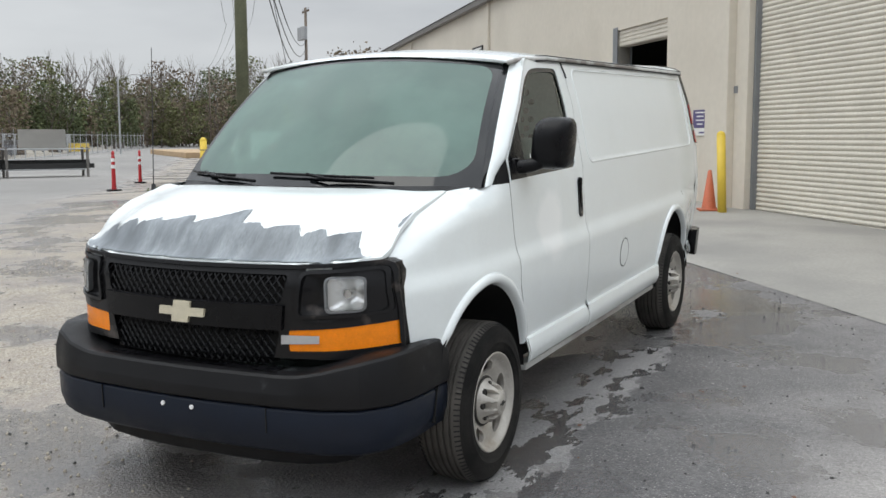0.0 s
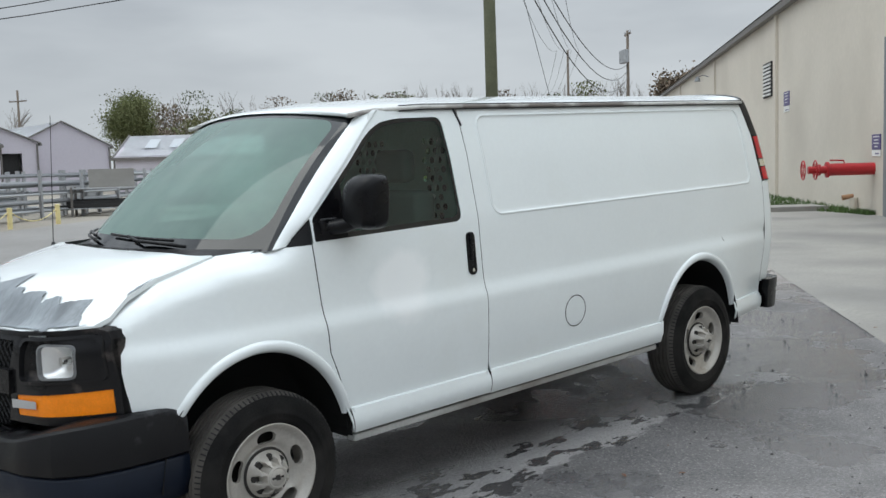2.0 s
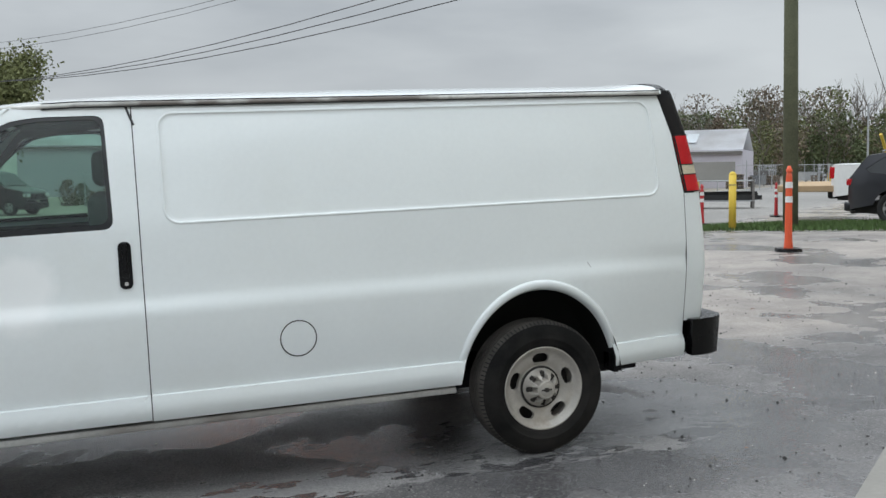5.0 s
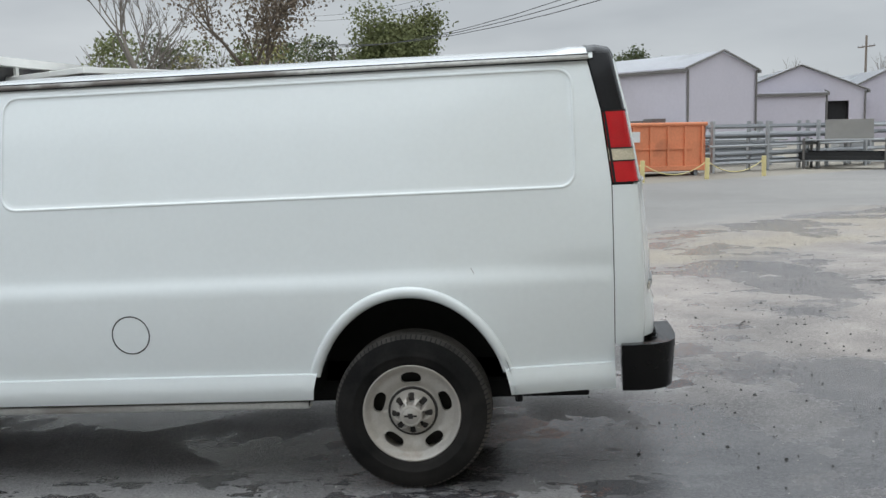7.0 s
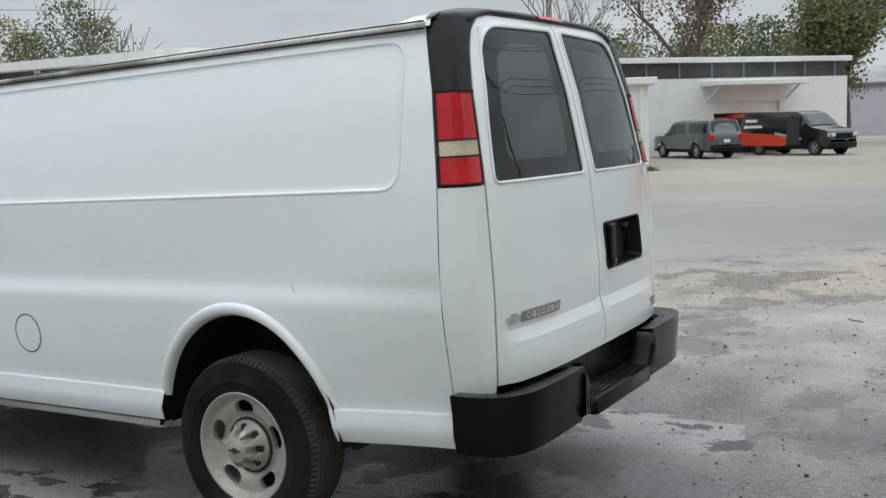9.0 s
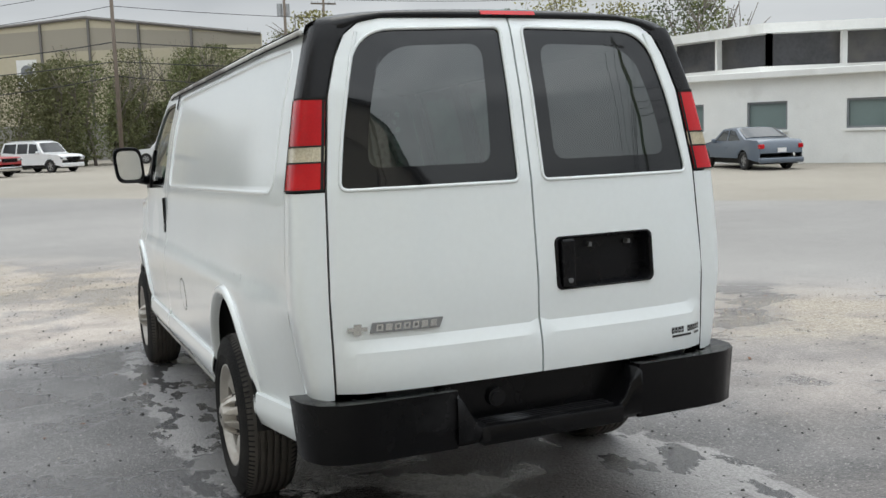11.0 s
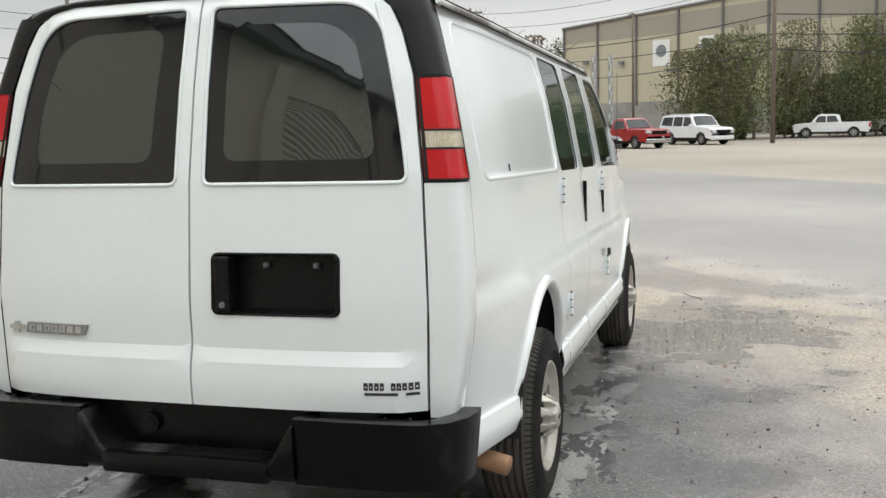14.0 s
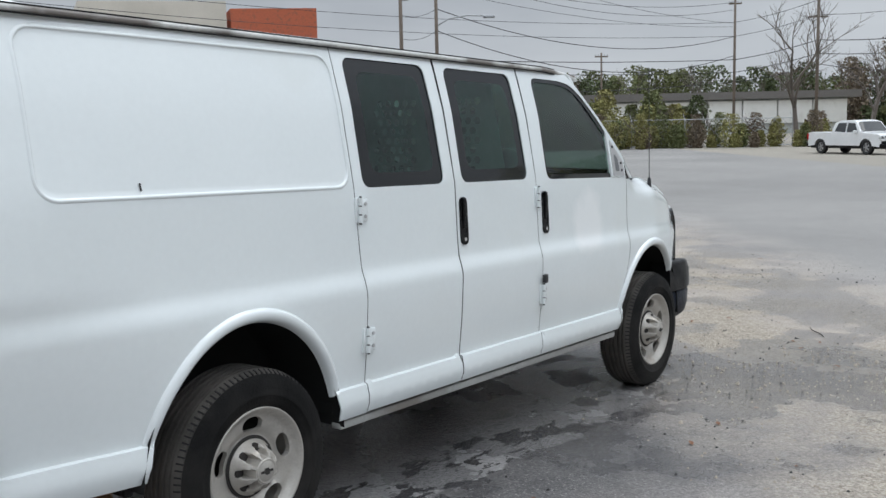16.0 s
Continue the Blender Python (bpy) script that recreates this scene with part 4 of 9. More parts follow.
for sign in (1, -1):
    rows, edge_rows = [], []
    for i in range(17):
        v = min(1, i / 14)
        over = max(0, i - 14)
        a = Vector(ws(sign, v)) + Vector((-0.03, sign * 0.010, 0.014)) * over
        x = 1.505 + (0.928 - 1.505) * v - 0.036 * over
        z = 1.337 + (1.880 - 1.337) * v + 0.031 * over
        b = Vector((x, sign * side_y(x, min(z, 1.93)), z))
        out = Vector((0.4, sign * 0.8, 0.2)) * 0.010
        rows.append([a * 0.72 + b * 0.28 + out * 0.4, a * 0.62 + b * 0.38 + out * 0.9, a * 0.35 + b * 0.65 + out, a * 0.12 + b * 0.88 + out * 0.7, b + out * 0.1, b - out])
        edge_rows.append([a + out * 0.1, a * 0.85 + b * 0.15 + out * 0.3, a * 0.70 + b * 0.30 + out * 0.35])
    loft("windshield_pillar", rows, WHITE, van)
    loft("pillar_edge", edge_rows, M["frit"], van)
# cowl below the glass
rows = []
for i in range(21):
    u = -1 + i / 10
    a = Vector(ws(u * 0.985, 0.03)) - Vector((0, 0, 0.006))
    f = Vector((1.80 + 0.14 * (1 - u * u), u * 0.80, 1.318 + 0.02 * (1 - u * u)))
    rows.append([a, a * 0.6 + f * 0.4 - Vector((0, 0, 0.012)), f - Vector((0, 0, 0.02))])
cowl = loft("cowl", rows, M["grey_plastic"], van, "dark slotted cowl panel")
for i in range(17):
    bm = bmesh.new()
    y = -0.42 + i * 0.034
    xa = ws(y / 0.868, 0.03)[0]
    box(bm, xa + 0.03, xa + 0.09, y, y + 0.016, 1.330, 1.338)
    part("cowl_slot", bm, M["seam"], cowl)

# hood
def hood_z(x, y):
    k = min(1, abs(y) / 0.80)
    c = smooth_table([(1.75, 1.350), (1.9, 1.346), (2.1, 1.322), (2.335, 1.272), (2.47, 1.215), (2.55, 1.165), (2.61, 1.09), (2.64, 1.06)], x + 0.19 * k ** 2.2)
    e = lerp_table(HOOD_EDGE, x) + 0.004
    w = sstep(0.62, 1.0, k)
    z = c * (1 - w) + min(c, e) * w if k < 1 else e
    lip = sstep(hood_front(y) - 0.15, hood_front(y), x)
    return z * (1 - lip) + min(z, 1.094 + 0.018 * sstep(0.45, 0.8, abs(y))) * lip


def hood_front(y):
    k = abs(y)
    return 2.603 - 0.23 * k * k - 2.6 * max(0, k - 0.6) ** 2


hood_ol = [(hood_front(y), y) for y in [-0.785 + 1.57 * i / 30 for i in range(31)]] + [(x, 0.785 + 0.018 * (2.4 - x) / 0.6) for x in (2.3, 2.1, 1.95, 1.83)] + [(1.815 + 0.13 * (1 - (y / 0.8) ** 2), y) for y in [0.78 - 1.56 * i / 20 for i in range(21)]] + [(x, -0.785 - 0.018 * (2.4 - x) / 0.6) for x in (1.83, 1.95, 2.1, 2.3)]
hood = sheet("hood", hood_ol, lambda x, y: (x, y, hood_z(x, y)), WHITE, van, step=0.05, inward=(0, 0, -0.02), lines=[[(hood_front(y) - d, y) for y in [-0.75 + 0.1 * i for i in range(16)]] for d in (0.02, 0.045, 0.08, 0.12, 0.17)])


def flake_edge(y):
    """Distance from the hood's front edge to which the paint has come off."""
    n = noise.fractal(Vector((y * 5.1, 3.7, 0.2)), 0.8, 2.2, 6) * 0.035 + 0.03 * abs(noise.noise(Vector((y * 17, 0.3, 1.0)))) + 0.016 * noise.noise(Vector((y * 47, 0.9, 2.0))) + 0.010 * noise.noise(Vector((y * 118, 1.9, 0.4)))
    for y0, w, h in ((0.13, 0.24, 0.135), (-0.12, 0.20, 0.065), (-0.30, 0.12, 0.045), (-0.45, 0.10, 0.05), (-0.58, 0.10, 0.045), (0.24, 0.09, 0.03), (0.42, 0.16, 0.05), (0.54, 0.10, 0.035), (0.66, 0.12, 0.07)):
        n = max(n, h * (1 - (y0 - y) / w) + n * 0.4 if y <= y0 else h * (1 - (y - y0) / 0.025))
    return (0.090 + n + 0.03 * sstep(0.5, 0.2, abs(y))) * sstep(0.75, 0.66, abs(y))


ys = [-0.75 + 1.50 * i / 400 for i in range(401)]
flake_ol = [(hood_front(y) - 0.007 - 0.03 * max(0, noise.noise(Vector((y * 29, 4.1, 0)))) - 0.045 * sstep(0.25, 0.7, y) * abs(noise.noise(Vector((y * 11, 2.1, 0)))) - 0.022 * max(0, noise.noise(Vector((y * 7, 9.1, 0)))), y) for y in ys] + [(hood_front(y) - 0.02 - flake_edge(y), y) for y in reversed(ys)]
sheet("bare_patch", flake_ol, lambda x, y: (x, y, hood_z(x, y) + 0.0045), M["primer"], hood, step=0.025, edge=0.006, label="grey primer where the white paint has peeled off")
edge_chip = [(2.10, 0.788), (2.16, 0.787), (2.215, 0.785), (2.222, 0.778), (2.20, 0.769), (2.183, 0.772), (2.165, 0.768), (2.135, 0.778), (2.115, 0.783)]
sheet("bare_chip", edge_chip, lambda x, y: (x, y, hood_z(x, y) + 0.003), M["primer"], hood, step=0.03, edge=0.01, label="chip of bare primer at the hood's edge")

# front face: grille, lamps
def face_x(y, z):
    k = abs(y)
    return 2.635 - 0.23 * k * k - 2.6 * max(0, k - 0.6) ** 2 - 0.05 * (z - 0.85) ** 2 - 0.03 * sstep(1.0, 1.1, z)


def face(proud):
    return lambda y, z: (face_x(y, z) + proud, y, z)


up_g = [(-0.475, 1.052), (0.475, 1.052), (0.445, 0.938), (-0.445, 0.938)][::-1]
lo_g = [(-0.440, 0.832), (0.440, 0.832), (0.405, 0.695), (-0.405, 0.695)][::-1]
heads = [quad_round([(s * 0.630, 0.910), (s * 0.748, 0.912), (s * 0.748, 1.036), (s * 0.626, 1.040)], 0.024) for s in (1, -1)]
ambers = [quad_round([(s * 0.475, 0.748), (s * 0.842, 0.760), (s * 0.842, 0.856), (s * 0.475, 0.832)], 0.01) for s in (1, -1)]
fascia_ol = [(-0.852, 0.72), (0.852, 0.72), (0.848, 0.90), (0.834, 1.055), (0.822, 1.088), (0.795, 1.104), (0.5, 1.091), (0, 1.088), (-0.5, 1.091), (-0.795, 1.104), (-0.822, 1.088), (-0.834, 1.055), (-0.848, 0.90)]


def bucket(y, z):
    """The lamp surround: hollowed beside the lamp, flush towards its outer end."""
    k = abs(y)
    d = 0.034 * sstep(0.508, 0.575, k) * sstep(0.68, 0.60, k) * sstep(0.878, 0.912, z) * sstep(1.082, 1.050, z)
    return (face_x(y, z) - d, y, z)


fascia = sheet("grille_surround", fascia_ol, bucket, M["gloss_black"], van, holes=[quad_round(up_g, 0.02), quad_round(lo_g, 0.02)] + heads + ambers, step=0.03, inward=(-0.05, 0, 0), label="black plastic grille and lamp surround")
inner_ol = [(y * 0.988, 0.905 + (z - 0.905) * (0.92 if z > 0.9 else 1.0)) for y, z in fascia_ol]
sheet("surround_rim", fascia_ol[1:] + fascia_ol[:1] + inner_ol[:1] + inner_ol[:0:-1], face(0.011), M["gloss_black"], fascia, step=0.07, inward=(-0.03, 0, 0))
sheet("grille_bar", [(-0.455, 0.835), (0.455, 0.835), (0.465, 0.935), (-0.465, 0.935)], face(0.018), BLACK, fascia, step=0.07, inward=(-0.03, 0, 0))
for g, rows_n in ((up_g, 5), (lo_g, 6)):
    sheet("grille_back", g, face(-0.05), M["seam"], fascia, step=0.2)
    zs = [p[1] for p in g]
    z0, z1 = min(zs), max(zs)
    w = (abs(g[0][0]) + abs(g[2][0])) / 2
    bm = bmesh.new()
    k = int(w * 2 / 0.034)
    dz = (z1 - z0) / rows_n
    for r in range(rows_n):
        for i in range(k):
            for d in (1, -1):
                ya = -w + 0.034 * i + (0.017 if r % 2 else 0)
                yb = ya + 0.034
                if abs(ya) > w or abs(yb) > w:
                    continue
                za, zb = z0 + dz * r, z0 + dz * (r + 1)
                if d < 0:
                    za, zb = zb, za
                ym = (ya + yb) / 2
                for p, q in (((ya, za), (ym, zb)),) if d > 0 else (((ym, za), (yb, zb)),):
                    a, b = Vector((face_x(*p) - 0.012, *p)), Vector((face_x(*q) - 0.012, *q))
                    cyl(bm, a, b, 0.0042, n=4, caps=False)
    part("grille_mesh", bm, BLACK, fascia)
for s, h in ((1, heads[0]), (-1, heads[1])):
    pod = quad_round([(s * 0.505, 0.880), (s * 0.830, 0.892), (s * 0.814, 1.082), (s * 0.525, 1.070)], 0.03)
    pod_in = quad_round([(s * 0.522, 0.894), (s * 0.818, 0.905), (s * 0.802, 1.068), (s * 0.538, 1.057)], 0.025)
    sheet("lamp_housing", pod, face(0.012), M["gloss_black"], fascia, holes=[pod_in], step=0.07, inward=(-0.03, 0, 0))
    big = [(s * 0.687 + (p[0] - s * 0.687) * 1.09, 0.974 + (p[1] - 0.974) * 1.12) for p in h]
    sheet("lamp_bezel", big, face(0.003), M["bezel"], fascia, holes=[h], step=0.06, inward=(-0.03, 0, 0))
for s, h, a in ((1, heads[0], ambers[0]), (-1, heads[1], ambers[1])):
    bowl = [(p[0] * 0.97 + s * 0.687 * 0.03, p[1] * 0.97 + 0.974 * 0.03) for p in h]
    hl = sheet("headlight", h, lambda y, z: (face_x(y, z) - 0.002, y, z), M["glass_clear"], fascia, step=0.06, label="square clear headlight with a bright reflector")
    loft("reflector", [[(face_x(*p) - 0.014, p[0], p[1]) for p in h + h[:1]], [(face_x(*p) - 0.05, p[0] * 0.9 + s * 0.0687, p[1] * 0.9 + 0.0975) for p in h + h[:1]], [(face_x(s * 0.687, 0.974) - 0.075, s * 0.687, 0.965)] * (len(h) + 1)], M["reflector"], hl)
    bm = bmesh.new()
    cyl(bm, (face_x(s * 0.687, 0.974) - 0.07, s * 0.687, 0.974), (face_x(s * 0.687, 0.974) - 0.03, s * 0.687, 0.974), 0.018, n=12)
    part("bulb_shield", bm, M["chrome"], hl)
    al = sheet("turn_signal", a, face(-0.004), M["amber"], fascia, step=0.05, inward=(-0.03, 0, 0), label="amber turn signal")
sheet("tape_strip", [(0.445, 0.776), (0.60, 0.784), (0.602, 0.815), (0.447, 0.814)], face(0.004), M["tape"], fascia, step=0.05, label="strip of grey tape over the signal")
em = [(-0.115, -0.016), (-0.045, -0.016), (-0.048, -0.043), (0.036, -0.043), (0.042, -0.016), (0.115, -0.016), (0.122, 0.018), (0.048, 0.018), (0.052, 0.045), (-0.032, 0.045), (-0.037, 0.018), (-0.108, 0.018)]
sheet("emblem", [(y, 0.888 + z) for y, z in em], face(0.030), M["clear_lens"], fascia, step=0.05, inward=(-0.02, 0, 0), label="pale gold cross-shaped emblem")

# bumpers
def sweep(name, plan, prof, material, parent, label="", top=None):
    """prof: (outward, z) round a section, swept along plan points (x, y, outward normal)."""
    rings = []
    for i, (x, y) in enumerate(plan):
        a, b = Vector(plan[max(0, i - 1)]), Vector(plan[min(len(plan) - 1, i + 1)])
        t = (b - a).normalized()
        nrm = Vector((t.y, -t.x))
        rings.append([(x + nrm.x * o, y + nrm.y * o, z + (top(y) if top and z > 0.6 else 0)) for o, z in prof])
    return loft(name, rings, material, parent, label, closed=True, caps=True)


fplan = [(2.07, 0.862), (2.22, 0.864), (2.35, 0.856), (2.46, 0.828), (2.545, 0.765), (2.60, 0.65), (2.635, 0.45), (2.652, 0.2), (2.656, 0)]
fplan = [(x, -y) for x, y in fplan] + fplan[-2::-1]
fplan = resample(fplan, 0.05, False)
rise = lambda y: 0.075 * sstep(0.5, 0.9, abs(y))
fb = sweep("front_bumper", fplan, [(-0.09, 0.676), (0.020, 0.676), (0.034, 0.672), (0.043, 0.662), (0.060, 0.605), (0.063, 0.596), (0.062, 0.556), (0.054, 0.548), (-0.09, 0.54)], M["grey_plastic"], van, "dark grey plastic bumper with scuffs", top=rise)
fb.data.set_sharp_from_angle(angle=radians(24))
sweep("bumper_valance", fplan, [(-0.09, 0.542), (0.048, 0.542), (0.054, 0.53), (0.052, 0.44), (0.034, 0.375), (0.0, 0.350), (-0.09, 0.345)], M["blue_plastic"], fb, "blue-black lower bumper valance")
sweep("air_dam", [(x - 0.065, y * 0.80) for x, y in fplan if x > 2.3], [(-0.03, 0.40), (0.0, 0.40), (0.012, 0.285), (-0.004, 0.272), (-0.03, 0.275)], M["grey_plastic"], fb, "black lower air dam")
sheet("top_pad", [(2.56 - 0.03, -0.45), (2.70, -0.45), (2.70, 0.45), (2.53, 0.45)], lambda x, y: (x - 0.05, y, 0.6795), M["black_plastic"], fb, step=0.2)
for y in (-0.075, 0.075):
    bm = bmesh.new()
    cyl(bm, (2.70, y, 0.508), (2.7135, y, 0.508), 0.010, n=8)
    part("plate_bolt", bm, M["white_mark"], fb)
for y in (-0.43, 0.43):
    bm = bmesh.new()
    box(bm, 2.66, 2.6945, y - 0.0015, y + 0.0015, 0.44, 0.54)
    part("valance_seam", bm, M["seam"], fb)
for y0, y1 in ((-0.42, -0.15), (-0.13, 0.13), (0.15, 0.42)):
    bm = bmesh.new()
    box(bm, 2.595, 2.601, y0, y1, 0.679, 0.682)
    part("pad_rib", bm, M["grey_plastic"], fb)

# rear: corners, lamps, doors, cap
REAR_X = [(0.55, 2.867), (0.7, 2.883), (1.0, 2.895), (1.38, 2.867), (1.7, 2.808), (1.95, 2.742), (2.05, 2.683)]


def rear_x_at(y, z):
    k = abs(y) / 0.785
    return -(smooth_table(REAR_X, z) - 0.060 * k ** 4 - 0.020 + (0.006 * sstep(0.80, 0.74, z) + 0.020 * (1 - min(1, max(0, (z - 0.80) / 0.045)))) * sstep(0.797, 0.70, abs(y)))


def rear(proud=0.0):
    return lambda y, z: (rear_x_at(y, z) - proud, y, z)


def door_y(z):
    return lerp_table([(0.64, 0.788), (1.0, 0.796), (1.38, 0.780), (1.71, 0.742), (1.85, 0.70), (1.93, 0.66), (1.975, 0.60), (2.0, 0.50)], z)


def corner_row(sign, z, inset=0.0, n=14):
    y0 = door_y(z) + 0.004
    a = Vector((rear_x_at(y0, z), y0, 0))
    xb = x_tail(z) - 0.004
    b = Vector((xb, side_y(xb, z), 0))
    c = Vector((a.x + 0.006, b.y + 0.004, 0))
    out = []
    for i in range(n + 1):
        t = i / n
        p = a * (1 - t) ** 3 + c * 3 * t * (1 - t) + b * t ** 3
        out.append((p.x + inset, sign * (p.y - inset), z))
    return out


for sign in (1, -1):
    loft("corner_panel", [corner_row(sign, z) for z in (0.632, 0.64, 0.68, 0.74, 0.784, 0.80, 0.845, 0.861, 0.95, 1.1, 1.25, 1.372)], WHITE, van)
    loft("corner_lining", [corner_row(sign, z, 0.016) for z in (0.64, 0.74, 0.80, 0.845, 0.87, 1.1, 1.4, 1.7, 1.95)], M["seam"], van)
    tl = loft("tail_light", [corner_row(sign, z, -0.004) for z in (1.385, 1.41, 1.44, 1.478)], M["red_lens"], van, "red tail light with a clear band")
    ribs = [corner_row(sign, z, -0.003, 56) for z in (1.479, 1.507, 1.535)]
    loft("reverse_lens", [[(p[0] - (0.0022 if i % 2 else 0.0), p[1], p[2]) for i, p in enumerate(r)] for r in ribs], M["reverse"], tl, smooth=False)
    for a, b in ((0, 1), (-2, -1)):
        loft("lamp_gasket", [[r[a], r[b]] for r in [corner_row(sign, z, -0.0055, 28) for z in (1.382, 1.45, 1.52, 1.60, 1.704)]], M["seam"], tl)
    loft("upper_lens", [corner_row(sign, z, -0.004) for z in (1.536, 1.59, 1.65, 1.70)], M["red_lens"], tl)
    for zg in (1.3815, 1.4785, 1.5355):
        loft("lamp_gasket", [corner_row(sign, z, -0.0055) for z in (zg - 0.003, zg + 0.003)], M["seam"], tl)
    loft("lamp_edge", [[(p[0] - 0.006, p[1], p[2] + d) for p in corner_row(sign, 1.703, -0.002)] for d in (-0.005, 0.005)], M["seam"], tl)
    loft("corner_cap", [corner_row(sign, z, -0.003) for z in (1.708, 1.76, 1.82, 1.87, 1.91, 1.945, 1.965)], M["gloss_black"], van, "scuffed gloss black corner cap")
    # doors
    zs = (0.655, 0.8, 1.0, 1.2, 1.38, 1.55, 1.71, 1.80, 1.85, 1.90, 1.93, 1.955, 1.975, 1.99)
    ol = [(sign * 0.004, 0.655)] + [(sign * (door_y(z) - 0.004), z) for z in zs] + [(sign * 0.004, 1.995)]
    win = quad_round([(sign * 0.050, 1.375), (sign * 0.735, 1.375), (sign * 0.690, 1.70), (sign * 0.610, 1.948), (sign * 0.045, 1.960)], [0.03, 0.035, 0.25, 0.13, 0.03], 8)
    holes = [win]
    if sign < 0:
        holes.append(rrect(-0.524, -0.078, 0.954, 1.157, 0.025))
    rd = sheet("rear_door", ol, rear(), WHITE, van, holes=holes, step=0.07, inward=(0.03, 0, 0), flip=True, lines=[[(-0.8, z), (0.8, z)] for z in (0.72, 0.76, 0.784, 0.80, 0.845, 0.861, 0.89)] , sharp=13)
    pane = quad_round([(sign * 0.155, 1.45), (sign * 0.625, 1.45), (sign * 0.60, 1.70), (sign * 0.52, 1.885), (sign * 0.13, 1.895)], [0.05, 0.05, 0.2, 0.12, 0.06], 8) if sign > 0 else quad_round([(-0.115, 1.45), (-0.63, 1.45), (-0.60, 1.70), (-0.52, 1.885), (-0.115, 1.895)], [0.05, 0.05, 0.2, 0.12, 0.06], 8)
    wb = sheet("window_border", win, rear(-0.006), M["frit"], rd, holes=[pane], step=0.1, flip=True)
    sheet("window_pane", pane, rear(-0.006), M["glass_dark"], rd, step=0.1, flip=True)
    # raised rim round the glass
    bm = bmesh.new()
    lp = [Vector(rear(0.0)(*p)) for p in resample(win, 0.04)]
    cyc = lp + lp[:1]
    for a, b in zip(cyc, cyc[1:]):
        if (a - b).length > 1e-4:
            cyl(bm, a, b, 0.007, n=6, caps=False)
    part("window_rim", bm, WHITE, rd, smooth=True)
    bm = bmesh.new()
    box(bm, -2.70, -2.69, sign * 0.02, sign * 0.70, 1.30, 1.36)
    part("inner_rail", bm, M["seam"], rd)

# plate recess with handle on the right-hand door
pr = rrect(-0.524, -0.078, 0.954, 1.157, 0.025)
loft_rows = [[Vector(rear(o)(*p)) * 1.0 for p in [(-0.30 + (q[0] + 0.30) * k, 1.0555 + (q[1] - 1.0555) * k) for q in pr + pr[:1]]] for o, k in ((0.001, 1.0), (0.007, 0.985), (0.007, 0.94), (0.0, 0.925))]
plate = loft("plate_recess", loft_rows, BLACK, van, "black plastic plate recess with door handle")
inner = [(-0.30 + (q[0] + 0.30) * 0.93, 1.0555 + (q[1] - 1.0555) * 0.93) for q in pr]
pl_in = [(max(q[0], -0.505), q[1]) for q in inner]
loft("recess_wall", [[rear(o)(*p) for p in [(-0.335 + (q[0] + 0.335) * k, 1.07 + (q[1] - 1.07) * k) for q in inner + inner[:1]]] for o, k in ((0.0, 1.0), (-0.055, 0.90))], BLACK, plate)
sheet("recess_back", [(-0.335 + (q[0] + 0.335) * 0.94, 1.07 + (q[1] - 1.07) * 0.94) for q in inner], rear(-0.054), BLACK, plate, step=0.15, flip=True)
bm = bmesh.new()
box(bm, -2.894, -2.83, -0.155, -0.10, 0.965, 1.146, 0.008)
part("door_handle", bm, BLACK, plate)
bm = bmesh.new()
cyl(bm, (-2.899, -0.128, 0.99), (-2.88, -0.128, 0.99), 0.010, n=12)
part("lock", bm, M["bezel"], plate)
for y in (-0.255, -0.43):
    bm = bmesh.new()
    box(bm, -2.835, -2.80, y - 0.008, y + 0.008, 1.105, 1.123, 0.003)
    part("plate_bolt", bm, M["bezel"], plate)

# lettering on the rear doors
def text_part(name, body, m, size, material, parent, depth=0.002):
    cu = bpy.data.curves.new(name, "FONT")
    cu.body, cu.size, cu.extrude = body, size, depth
    tmp = new(name, cu)
    me = bpy.data.meshes.new_from_object(tmp.evaluated_get(bpy.context.evaluated_depsgraph_get()))
    bpy.data.objects.remove(tmp)
    me.materials.clear()
    me.materials.append(material)
    ob = new(name, me)
    ob.parent, ob.matrix_basis = parent, m
    return ob


badge = sheet("name_badge", [(0.665, 0.868), (0.41, 0.868), (0.395, 0.905), (0.655, 0.905)], rear(0.010), M["chrome"], van, step=0.06, inward=(0.009, 0, 0), flip=True, label="chrome name badge bar")
badge.data.materials[0] = M["badge"]
for i in range(7):
    y = 0.645 - i * 0.033
    sheet("badge_letter", [(y, 0.875), (y - 0.024, 0.875), (y - 0.027, 0.899), (y - 0.003, 0.899)], rear(0.0115), M["chrome"], badge, holes=[[(y - 0.007, 0.881), (y - 0.018, 0.881), (y - 0.02, 0.893), (y - 0.009, 0.893)]] if i in (0, 2, 3, 4) else [], step=0.05, flip=True)
sheet("badge_emblem", [(0.74 - 0.030 - y * 0.30, 0.885 + z * 0.42) for y, z in em], rear(0.011), M["chrome"], van, step=0.04, inward=(0.009, 0, 0), flip=False, label="small chrome cross emblem")
for i, w in enumerate((0.017, 0.016, 0.017, 0.016, 0.0, 0.018, 0.017, 0.016, 0.017, 0.017)):
    if w:
        y = -0.598 - i * 0.0172
        sheet("dealer_mark", [(y, 0.728), (y - w * 0.78, 0.728), (y - w * 0.78, 0.752), (y, 0.752)], rear(0.0025), M["bar_dark"], van, step=0.05, flip=True, holes=[[(y - 0.004, 0.735), (y - w * 0.78 + 0.004, 0.735), (y - w * 0.78 + 0.004, 0.741), (y - 0.004, 0.741)]])
